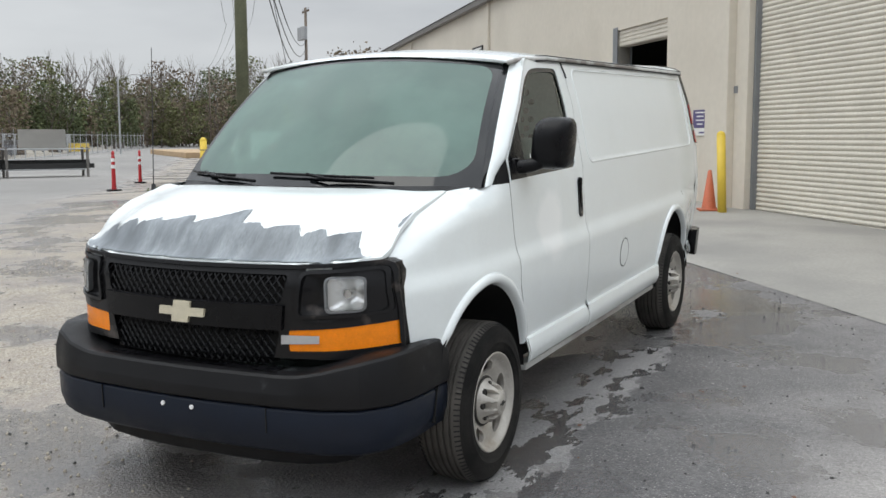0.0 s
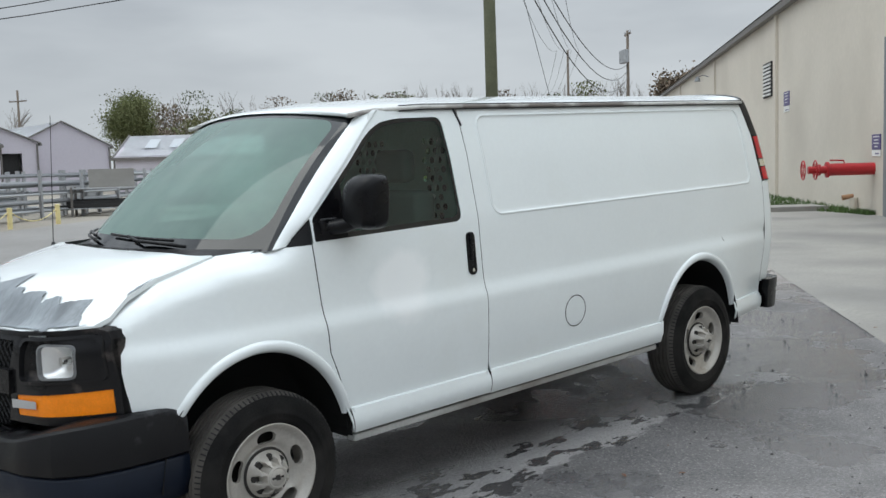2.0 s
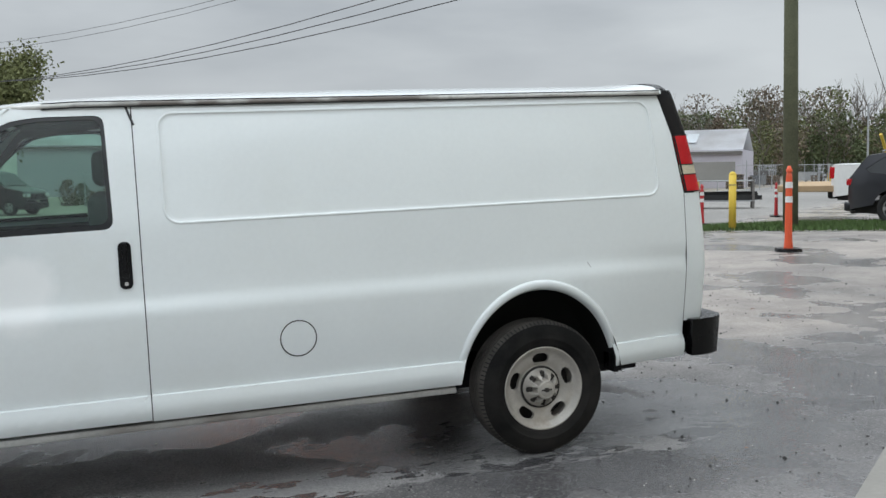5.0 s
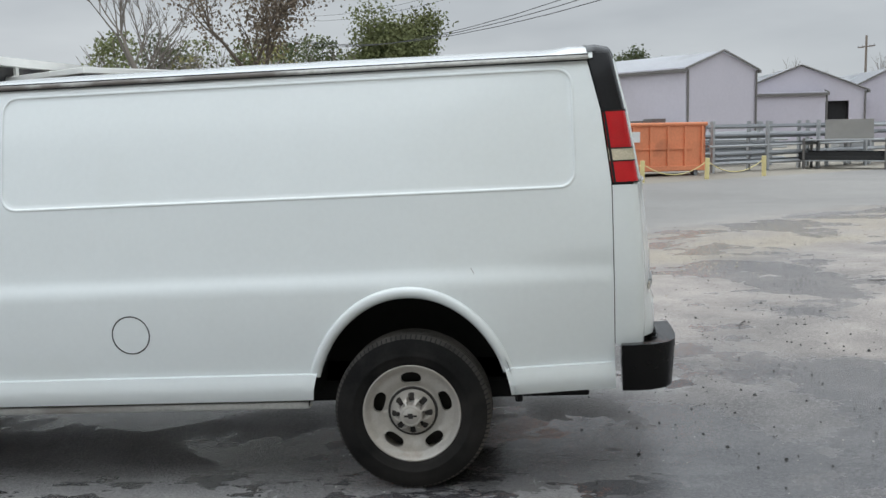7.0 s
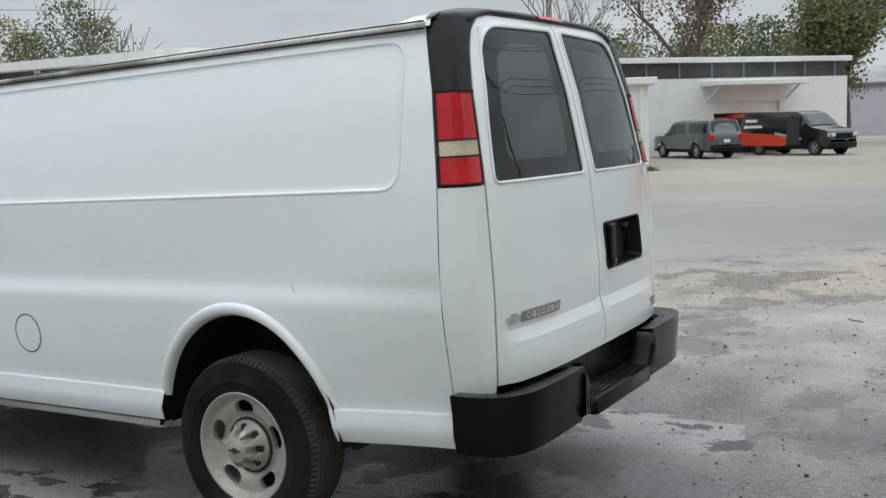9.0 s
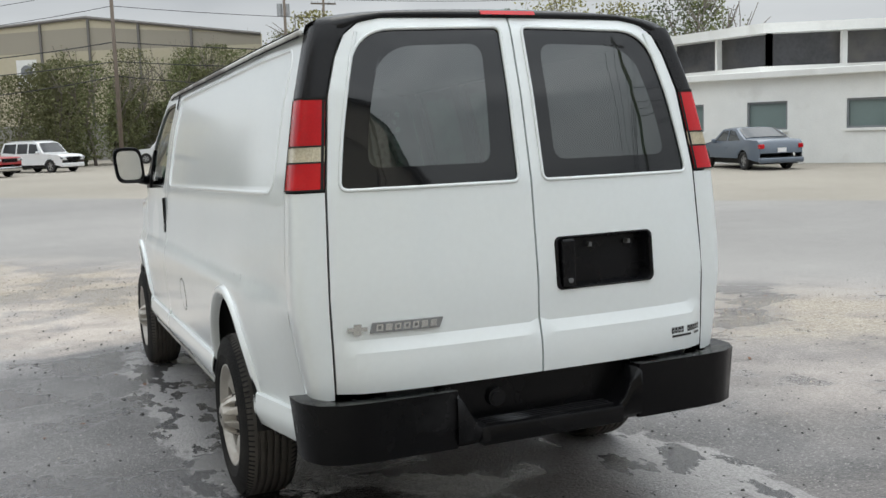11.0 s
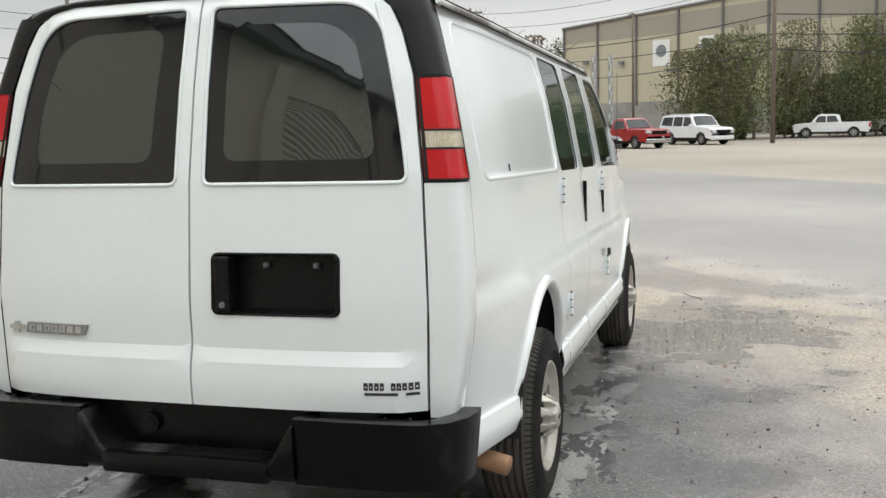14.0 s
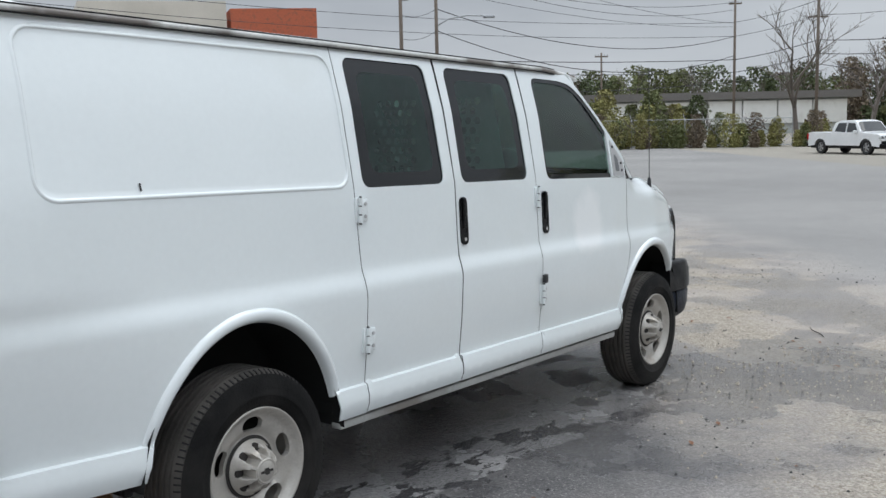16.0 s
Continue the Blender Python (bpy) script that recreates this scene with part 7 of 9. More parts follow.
def woods(name, a, b, deep, n, h0, h1, mix_, label, seed=3, size=0.55, base=0.0, cards=150):
    """A far belt of trees between two ends: slim trunks and crowns of small leaf clumps, as one uncounted mass."""
    rnd = random.Random(seed)
    a, b = Vector((*a, 0)), Vector((*b, 0))
    side = (b - a).normalized().cross(Vector((0, 0, 1)))
    mats = [M[k] for k, _ in mix_] + [M["twig"]]
    v, f, fm = [], [], []
    for i in range(n):
        p = a + (b - a) * (i + rnd.random()) / n + side * rnd.uniform(-deep, deep)
        h = rnd.uniform(h0, h1)
        z0 = ground_z(p.x, p.y) + base - 0.3
        pick, kind = rnd.random(), 0
        for kind, (_, w) in enumerate(mix_):
            if pick < w:
                break
            pick -= w
        bare = mix_[kind][0] == "twig"
        tv, tf, tips = [], [], []
        branch_tree(rnd, tv, tf, (0, 0, 0), h, h * 0.014, 3 if bare else 2, 0.42 if bare else 0.5, 4, tips)
        k = h / max(q.z for q in tips)
        s = len(v)
        v += [(q.x * k + p.x, q.y * k + p.y, q.z * k + z0) for q in tv]
        f += [tuple(j + s for j in g) for g in tf]
        fm += [len(mats) - 1] * len(tf)
        if not bare:
            lv, lf = [], []
            w = h * rnd.uniform(0.17, 0.27)
            for _ in range(cards * 7):
                u = rnd.random()
                rr = w * (0.5 + 0.8 * math.sin(math.pi * min(1, u * 0.9 + 0.08))) * math.sqrt(rnd.random())
                an = rnd.uniform(0, 6.28)
                rr *= 0.62 + 0.95 * abs(noise.noise(Vector((2.2 * math.cos(an), 2.2 * math.sin(an) + 7.3 * i, u * h * 0.55)))) + 0.25 * rnd.random()
                c = Vector((p.x + rr * math.cos(an), p.y + rr * math.sin(an), z0 + h * (0.10 + 0.90 * u)))
                aa = Vector((rnd.uniform(-1, 1), rnd.uniform(-1, 1), rnd.uniform(-1, 1))).normalized()
                bb = aa.cross(Vector((rnd.uniform(-1, 1), rnd.uniform(-1, 1), rnd.uniform(-1, 1)))).normalized()
                q = size * 0.32 * rnd.uniform(0.5, 1.4)
                e = len(v)
                v += [c - aa * q - bb * q * 0.4, c + aa * q * 0.2 - bb * q * 0.7, c + aa * q, c - aa * q * 0.1 + bb * q * 0.7]
                f.append((e, e + 1, e + 2, e + 3))
                fm.append(kind)
    return tagged(finish(name, v, f, None, mats=mats, face_mats=fm, smooth=False), label=label, category="trees", kind="stuff")


MIX_BARE = (("twig", 0.40), ("leaf_brown", 0.28), ("leaf_dark", 0.17), ("leaf_green", 0.15))
MIX_GREEN = (("leaf_green", 0.42), ("leaf_dark", 0.25), ("leaf_yellow", 0.2), ("twig", 0.13))
MIX_HILL = (("leaf_green", 0.4), ("leaf_dark", 0.25), ("leaf_brown", 0.2), ("twig", 0.15))
woods("woods", (-190, -70), (-95, -190), 12, 170, 9.5, 18.5, MIX_BARE, "bare and brown woods beyond the road", 3, 0.7, cards=120)
woods("woods", (-180, -60), (-90, -170), 5, 170, 5, 9, (("leaf_brown", 0.5), ("leaf_dark", 0.3), ("leaf_green", 0.2)), "brown undergrowth below the far woods", 4, 0.8, cards=80)
woods("woods", (-70, -190), (30, -200), 14, 42, 8, 15, (("leaf_green", 0.08), ("leaf_brown", 0.07), ("twig", 0.85)), "scattered trees behind the metal sheds", 5, 0.7)
woods("woods", (14, -100), (40, -90), 5, 36, 8, 12.5, MIX_GREEN, "tall green and yellow trees behind the white building", 6, 0.55, cards=200)
woods("woods", (62, -52), (98, -6), 6, 34, 9, 13, MIX_GREEN, "dense green trees behind the parked trucks", 7, 0.36, cards=520)
woods("woods", (158, 10), (125, 95), 16, 110, 6.5, 10.0, MIX_HILL, "wooded rise beyond the low shed", 8, 0.6, 0.5, cards=130)
woods("woods", (150, 10), (118, 90), 6, 90, 3.0, 5.5, (("leaf_green", 0.5), ("leaf_brown", 0.3), ("leaf_dark", 0.2)), "green undergrowth on the wooded rise", 18, 0.7, cards=70)
woods("thicket", (54, 37), (67, 25), 3.0, 24, 2.6, 4.4, (("leaf_green", 0.5), ("leaf_yellow", 0.3), ("leaf_dark", 0.2)), "tall green thicket behind the scrub", 19, 0.35, cards=170)
woods("woods", (48, -86), (75, -78), 4, 20, 3, 6, MIX_BARE, "low bare trees behind the dock hall", 15, 0.5)
woods("woods", (160, -10), (150, 30), 12, 22, 10, 17, MIX_HILL, "trees beyond the tan building", 9, 0.7, 1.0)
woods("hedge", (52, 27), (62, 13), 2.2, 46, 1.0, 2.6, (("leaf_yellow", 0.4), ("leaf_green", 0.25), ("leaf_brown", 0.35)), "overgrown scrub along the lot's edge", 10, 0.22, cards=120)
woods("hedge", (30, 46), (52, 27), 2.2, 50, 1.0, 3.2, (("leaf_yellow", 0.3), ("leaf_green", 0.35), ("leaf_brown", 0.35)), "overgrown scrub along the lot's edge", 11, 0.25, cards=120)
woods("hedge", (64, 10), (70, -3), 1.5, 26, 0.8, 2.0, (("leaf_dark", 0.4), ("leaf_green", 0.35), ("leaf_brown", 0.25)), "dark scrub below the tan building", 12, 0.22, cards=110)
woods("thicket", (72, 2), (79, -22), 3.0, 30, 5.0, 9.8, (("leaf_olive", 0.50), ("leaf_green", 0.22), ("leaf_dark", 0.14), ("twig", 0.14)), "dense olive thicket before the tan building", 16, 0.24, cards=720)
tree(78, -25.5, 8.6, "leaf_yellow", "yellow-green tree at the end of the thicket", 34, 0.5, 0.22, 26)
tree(66.5, 17.5, 10.5, None, "bare leafless tree by the scrub", 24, 0.75)
tree(68, 13.2, 8.0, None, "bare leafless tree by the scrub", 25, 0.7)
tree(7.0, -65, 10.2, "leaf_green", "tall green tree beside the white garage", 26, 0.36, 0.26, 26)
woods("hedge", (3.5, -60), (-12, -68), 1.5, 34, 0.8, 2.2, (("leaf_brown", 0.5), ("leaf_dark", 0.3), ("leaf_green", 0.2)), "dark scrub along the fence by the garage", 33, 0.25, cards=70)
tree(17, -66, 15, "leaf_brown", "tall half-bare tree behind the white building", 27, 0.5, 0.3, 6)
tree(-49, -106, 10.6, "leaf_green", "broad green tree behind the metal sheds", 28, 0.6, 0.24, 40)
woods("woods", (-62, -128), (-160, -88), 6, 74, 6.5, 11.2, (("leaf_olive", 0.4), ("leaf_brown", 0.3), ("leaf_dark", 0.15), ("twig", 0.15)), "autumn trees behind the long metal shed", 35, 0.6, cards=120)
tree(-15, -150, 13, "leaf_dark", "dark pine top behind the sheds", 29, 0.5, 0.5, 16)
tree(-70, -44, 9, "leaf_brown", "brown autumn tree beyond the warehouse", 30, 0.6, 0.35, 14)
tree(22, -52, 13, None, "tall bare tree behind the white building", 31, 0.5)


# ---- buildings ----
def prism(bm, pts, z0, z1):
    """An upright block on a plan polygon."""
    lo, hi = [bm.verts.new((x, y, z0)) for x, y in pts], [bm.verts.new((x, y, z1)) for x, y in pts]
    n = len(pts)
    for i in range(n):
        bm.faces.new((lo[i], lo[(i + 1) % n], hi[(i + 1) % n], hi[i]))
    bm.faces.new(hi)
    bm.faces.new(lo[::-1])


def gable_shed(cx, cy, az, width, length, eave, ridge, label, doors=(), lights=4, z0=-0.3, front=True):
    """A metal shed with its gable end towards az; doors: (across, width, top, bottom) in the gable end."""
    b = empty("metal_shed", pose(cx, cy, 0, 0, 0, az), label=label, category="building", group="metal sheds")
    w = width / 2
    sheet("wall", [(-w, z0), (w, z0), (w, eave), (0, ridge), (-w, eave)], lambda y, z: (0, y, z), M["lilac"], b, holes=[rrect(d - dw / 2, d + dw / 2, max(z0 + 0.05, lo), h, 0) for d, dw, h, lo in doors], step=9, edge=9, inward=(-0.2, 0, 0))
    for s in (1, -1):
        bm = bmesh.new()
        box(bm, -length, -0.01, s * w - 0.1, s * w + 0.1, z0, eave)
        part("wall", bm, M["lilac"], b)
        bm = bmesh.new()
        q = [bm.verts.new(p) for p in ((0.3, s * (w + 0.3), eave - 0.15), (-length, s * (w + 0.3), eave - 0.15), (-length, 0, ridge + 0.05), (0.3, 0, ridge + 0.05))]
        bm.faces.new(q)
        bmesh.ops.solidify(bm, geom=bm.faces[:], thickness=0.15)
        rf = part("roof", bm, M["tin"], b)
        bm = bmesh.new()
        box(bm, -length, 0.3, s * (w + 0.3) - 0.12, s * (w + 0.3) + 0.1, eave - 0.35, eave - 0.12)
        part("gutter", bm, M["gutter"], rf)
        for i in range(lights):
            bm = bmesh.new()
            x = -2 - (length - 5) * (i + 0.5) / lights
            def on(k):
                return s * (w + 0.3) * (1 - k), eave - 0.15 + (ridge + 0.2 - eave) * k + 0.14
            (ya, za), (yb, zb) = on(0.35), on(0.75)
            q = [bm.verts.new(p) for p in ((x, ya, za), (x + 1.0, ya, za), (x + 1.0, yb, zb), (x, yb, zb))]
            bm.faces.new(q)
            bmesh.ops.solidify(bm, geom=bm.faces[:], thickness=0.08)
            part("roof_light", bm, M["skylight"], rf)
        bm = bmesh.new()
        tube(bm, [(0.12, s * w, z0), (0.12, s * w, eave - 0.2)], 0.09, 6)
        part("downpipe", bm, M["gutter"], b)
        bm = bmesh.new()
        tube(bm, [(0.2, s * (w + 0.3), eave - 0.1), (0.2, 0, ridge + 0.1)], 0.09, 6)
        part("rake_trim", bm, M["gutter"], b)
    for d, dw, h, lo in doors:
        # near-black box painted as the shade inside the opening
        bm = bmesh.new()
        box(bm, -3, -0.6, d - dw / 2, d + dw / 2, lo, h)
        part("dark_doorway", bm, M["dark_in"], b)
    bm = bmesh.new()
    box(bm, -length, -length + 0.2, -w, w, z0, eave)
    part("back_wall", bm, M["lilac"], b)
    return b


gable_shed(-7.5, -88, 112, 13.0, 20, 3.6, 6.3, "lilac-grey metal shed with an open doorway", ((3.4, 2.2, 2.9, -0.3), (1.2, 0.9, 1.6, -0.3)), 0)
gable_shed(-30, -104, 175, 30, 60, 4.6, 6.6, "long lilac-grey metal shed with pale roof lights", (), 6)
gable_shed(-26.8, -90.4, 88, 11.5, 30, 4.8, 7.0, "lilac-grey gabled shed with two dark openings", ((-1.4, 2.7, 3.85, 2.35), (2.8, 3.1, 3.75, 1.5)), 3)
gable_shed(-35.9, -92.5, 88, 9.5, 30, 4.5, 6.8, "lilac-grey gabled shed with a pale roof light", (), 2)
gable_shed(-17.3, -77.5, 128, 8.0, 22, 6.3, 7.6, "tall lilac-grey metal shed by the container", (), 0)
gable_shed(-38.5, -82.7, -40, 12, 20, 3.1, 5.0, "long lilac-grey metal shed with a row of roof lights", (), 7)


def storage_rack(x, y, az, seed):
    """A steel rack in the yard: legs, a deck with dark stock below and a grey sheet leaning on top."""
    rnd = random.Random(seed)
    z = ground_z(x, y)
    o = empty("storage_rack", pose(x, y, z, 0, 0, az), label="rusty steel rack with dark bar stock and a grey sheet", category="rack", group="yard racks")
    for a in (-1.6, 1.6):
        for b in (-0.5, 0.5):
            bm = bmesh.new()
            box(bm, a - 0.05, a + 0.05, b - 0.05, b + 0.05, -0.1, 1.25, 0.01)
            part("leg", bm, M["gutter"], o)
    for h in (0.35, 1.2):
        bm = bmesh.new()
        box(bm, -1.7, 1.7, -0.55, 0.55, h - 0.05, h, 0.008)
        part("shelf", bm, M["galv"], o)
    for k in range(9):
        bm = bmesh.new()
        s, w = rnd.uniform(0.06, 0.13), rnd.uniform(0.0, 0.3)
        box(bm, -1.9 + w, 1.9 + w - rnd.uniform(0, 0.8), -0.45 + 0.1 * k - s / 2, -0.45 + 0.1 * k + s / 2, 0.355, 0.355 + s + rnd.uniform(0, 0.3), 0.01)
        part("steel_bar", bm, M["dark_in"], o)
    bm = bmesh.new()
    box(bm, -1.0, 0.9, 0.30, 0.36, 1.204, 2.0, 0.01)
    part("grey_sheet", bm, M["concrete"], o)
    return o


for k, (x, y) in enumerate(((-14.9, -36.4), (-17.9, -34.2), (-21.0, -32.6), (-24.2, -31.0))):
    storage_rack(x, y, 148, 70 + k)

# low white office with windows, in front of the dock hall
office = empty("white_office", label="low white block office with aluminium windows", category="building")
OF_A, OF_B = Vector((29.6, -22.6, 0)), Vector((9.2, -34.0, 0))
od = (OF_B - OF_A).normalized()
on_ = Vector((od.y, -od.x, 0))
if on_.dot(-OF_A) < 0:
    on_ = -on_
office.matrix_basis = Matrix(((od.x, on_.x, 0, OF_A.x), (od.y, on_.y, 0, OF_A.y), (0, 0, 1, 0), (0, 0, 0, 1)))
OL = (OF_B - OF_A).length
wins = [(1.2, 2.8), (4.6, 6.2), (8.4, 10.0), (12.5, 14.1), (16.6, 18.2), (20.6, 22.0)]
sheet("wall", [(0, -0.3), (OL, -0.3), (OL, 3.15), (0, 3.15)], lambda s, z: (s, 0, z), M["white_paint"], office, holes=[rrect(a, b_, 1.15, 2.25, 0) for a, b_ in wins], step=5, edge=5, inward=(0, -0.25, 0))
bm = bmesh.new()
box(bm, 0, 0.2, -8, -0.01, -0.3, 3.15)
box(bm, OL - 0.2, OL, -8, -0.01, -0.3, 3.15)
part("side_wall", bm, M["white_paint"], office)
bm = bmesh.new()
box(bm, -0.3, OL + 0.3, -8, 0.35, 3.15, 3.42, 0.03)
part("roof", bm, M["white_paint"], office)
for a, b_ in wins:
    wn_ = empty("office_window")
    wn_.parent = office
    bm = bmesh.new()
    box(bm, a, b_, -0.2, -0.16, 1.15, 2.25)
    part("pane", bm, M["win_glass"], wn_)
    for q in ((a, b_, 1.15, 1.22), (a, b_, 2.18, 2.25), (a, a + 0.07, 1.22, 2.18), (b_ - 0.07, b_, 1.22, 2.18)):
        bm = bmesh.new()
        box(bm, q[0], q[1], -0.15, -0.05, q[2], q[3])
        part("window_frame", bm, M["jamb"], wn_)
    bm = bmesh.new()
    box(bm, a - 0.05, b_ + 0.05, 0.004, 0.08, 1.05, 1.14)
    part("sill", bm, M["white_paint"], wn_)
bm = bmesh.new()
tube(bm, [(OL - 0.3, 0.08, 3.1), (OL - 0.3, 0.08, 0.15), (OL - 0.1, 0.4, 0.0)], 0.06, 8)
part("downpipe", bm, M["white_paint"], office)

# dock hall with its dirty glazed band, dock openings below
hall = empty("dock_hall", label="white dock hall with a dark dirty glazed band", category="building")
HALL = [(58, -28.7), (31.5, -31.1), (26.5, -40), (24.2, -63.5), (15.7, -97), (75, -97)]
bm = bmesh.new()
prism(bm, [(x + 0.25 * (1 if x < 40 else 0), y - 0.3) for x, y in HALL], 4.0, 5.55)
part("glazed_band", bm, M["clerestory"], hall)
bm = bmesh.new()
cx_, cy_ = 45, -60
prism(bm, [(cx_ + (x - cx_) * 1.02, cy_ + (y - cy_) * 1.02) for x, y in HALL], 5.55, 6.0)
part("roof_fascia", bm, M["white_paint"], hall)
bm = bmesh.new()
prism(bm, [(cx_ + (x - cx_) * 1.03, cy_ + (y - cy_) * 1.03) for x, y in HALL], 3.55, 4.0)
part("canopy", bm, M["white_paint"], hall)
for (xa, ya), (xb, yb) in zip(HALL[:4], HALL[1:5]):
    ln = math.hypot(xb - xa, yb - ya)
    for i in range(int(ln / 3.2) + 1):
        t = i / max(1, int(ln / 3.2))
        bm = bmesh.new()
        x, y = xa + (xb - xa) * t, ya + (yb - ya) * t
        box(bm, x - 0.08, x + 0.08, y - 0.15, y + 0.15, 4.0, 5.55)
        part("mullion", bm, M["white_paint"], hall)
for i in range(7):
    x = 57.5 - 4.3 * i
    y = -28.75 - (57.5 - x) * 0.0906
    bm = bmesh.new()
    box(bm, x - 0.75, x + 0.75, y - 0.4, y + 0.1, -0.3, 3.55)
    part("pier", bm, M["white_paint"], hall)
# solid near-black block in place of the shade in the docks
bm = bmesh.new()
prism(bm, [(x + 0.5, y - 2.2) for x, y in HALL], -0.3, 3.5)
part("dock_shade_block", bm, M["dark_in"], hall)
bm = bmesh.new()
prism(bm, [(58, -27.2), (31.8, -29.6), (31.5, -33.2), (58, -31)], -0.3, 0.95)
part("dock_platform", bm, M["concrete"], hall)
bm = bmesh.new()
tube(bm, [(30.5, -25.5, 0.9), (32.5, -28.6, 1.9), (40, -27.6, 1.95)], 0.03, 6)
for p in ((31.2, -26.6), (32.5, -28.6), (36, -28.1), (40, -27.6)):
    cyl(bm, (*p, 0), (*p, 1.9), 0.03, n=6)
part("railing", bm, M["galv"], hall)

# white garage wall with the roller opening and its canopy
gar = empty("white_garage", label="white garage with an open bay under a flat canopy", category="building")
GA, GB = Vector((16.5, -43.5, 0)), Vector((5.6, -56.5, 0))
gd = (GB - GA).normalized()
gn = Vector((gd.y, -gd.x, 0))
if gn.dot(-GA) < 0:
    gn = -gn
gar.matrix_basis = Matrix(((gd.x, gn.x, 0, GA.x), (gd.y, gn.y, 0, GA.y), (0, 0, 1, 0), (0, 0, 0, 1)))
GL = (GB - GA).length
sheet("wall", [(0, -0.3), (GL, -0.3), (GL, 3.9), (0, 3.9)], lambda s, z: (s, 0, z), M["white_paint"], gar, holes=[rrect(8.2, 12.4, -0.2, 2.6, 0)], step=5, edge=5, inward=(0, -0.3, 0))
bm = bmesh.new()
box(bm, 0, GL, -10, -0.31, 3.5, 3.9)
box(bm, GL - 0.3, GL, -10, -0.31, -0.3, 3.5)
part("roof", bm, M["white_paint"], gar)
bm = bmesh.new()
box(bm, 7.4, 13.2, 0.004, 1.6, 3.45, 3.72, 0.04)
part("canopy", bm, M["white_paint"], gar)
for s in (7.8, 12.8):
    bm = bmesh.new()
    tube(bm, [(s, 0.0, 2.7), (s, 1.2, 3.45)], 0.06, 6)
    part("bracket", bm, M["white_paint"], gar)
bm = bmesh.new()
box(bm, 8.2, 12.4, -0.3, -0.15, 2.0, 2.6)
part("rolled_door", bm, M["white_paint"], gar)
# bay walls coloured near-black for the shade within
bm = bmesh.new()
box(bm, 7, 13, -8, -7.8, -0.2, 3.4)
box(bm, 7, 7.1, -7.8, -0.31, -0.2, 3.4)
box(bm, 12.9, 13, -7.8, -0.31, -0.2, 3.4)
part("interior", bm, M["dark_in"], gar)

bm = bmesh.new()
box(bm, -4.0, GL - 0.2, -10, -0.06, 3.9, 4.72)
part("glazed_band", bm, M["clerestory"], gar)
for k in range(11):
    bm = bmesh.new()
    s = -3.9 + k * 2.0
    box(bm, s - 0.05, s + 0.05, -0.06, 0.0, 3.9, 4.72)
    part("mullion", bm, M["jamb"], gar)
bm = bmesh.new()
box(bm, -4.2, GL + 0.1, -10.2, 0.3, 4.72, 5.0, 0.03)
part("roof_fascia", bm, M["white_paint"], gar)

# tan building with a low gable and two banners
tan = empty("tan_building", label="large tan metal building with two white banners", category="building")
TA, TB = Vector((104, 16.2, 0)), Vector((84, -19, 0))
td = (TB - TA).normalized()
tn = Vector((td.y, -td.x, 0))
if tn.dot(-TA) < 0:
    tn = -tn
tan.matrix_basis = Matrix(((td.x, tn.x, 0, TA.x), (td.y, tn.y, 0, TA.y), (0, 0, 1, 0), (0, 0, 0, 1)))
TL = (TB - TA).length
top_z = lambda s: 11.4 + (1.5 * s / 24 if s < 24 else 1.5 - 2.2 * (s - 24) / (TL - 24))
sheet("wall", [(0, -0.3), (TL, -0.3), (TL, top_z(TL)), (24, top_z(24)), (0, top_z(0))], lambda s, z: (s, 0, z), M["beige_far"], tan, step=6, edge=6, inward=(0, -0.3, 0))
sheet("wall_band", [(0, top_z(0) - 1.7), (24, top_z(24) - 3.0), (TL, top_z(TL) - 0.9), (TL, top_z(TL) - 0.02), (24, top_z(24) - 0.9), (0, top_z(0) - 0.02)], lambda s, z: (s, 0.012, z), M["tan_dark"], tan, step=6, edge=6)
sheet("base_band", [(0, -0.3), (TL, -0.3), (TL, 3.2), (0, 3.2)], lambda s, z: (s, 0.012, z), M["concrete"], tan, step=6, edge=6)
bm = bmesh.new()
tube(bm, [(0, 0.1, top_z(0)), (24, 0.1, top_z(24)), (TL, 0.1, top_z(TL))], 0.16, 6)
part("roof_edge", bm, M["gutter"], tan)
bm = bmesh.new()
box(bm, 0, 0.3, -40, -0.31, -0.3, 11.3)
part("side_wall", bm, M["beige_far"], tan)
for s in (0.2, 4.7, 9.6, 14.6, 19.5, 24.2, 29, 34):
    bm = bmesh.new()
    box(bm, s - 0.1, s + 0.1, 0.014, 0.2, 2.9, top_z(s) - 0.1)
    part("downpipe", bm, M["gutter"], tan)
for s in (11.6, 16.9):
    bn = empty("banner")
    bn.parent = tan
    bm = bmesh.new()
    box(bm, s, s + 2.0, 0.02, 0.06, 6.7, 9.3)
    part("cloth", bm, M["white_paint"], bn)
    bm = bmesh.new()
    cyl(bm, (s + 1.0, 0.062, 8.2), (s + 1.0, 0.07, 8.2), 0.62, n=20)
    part("emblem", bm, M["jamb"], bn)
for s, z in ((3, 7.4), (7.6, 7.1), (13.8, 6.0)):
    bm = bmesh.new()
    box(bm, s, s + 0.5, 0.02, 0.5, z, z + 0.35)
    part("wall_vent", bm, M["jamb"], tan)

# long low shed behind the scrub
lows = empty("low_shed", pose(0, 0, 0), label="long low grey shed with white panels and dark roof", category="building")
SA, SB = (88, 57), (112, 26)
bm = bmesh.new()
prism(bm, [SA, SB, (120, 32), (96, 63)], -0.3, 3.7)
part("wall", bm, M["inner_white"], lows)
bm = bmesh.new()
prism(bm, [(86.5, 57.4), (112, 24.4), (122, 32), (96, 65)], 3.7, 4.5)
part("roof", bm, M["gutter"], lows)
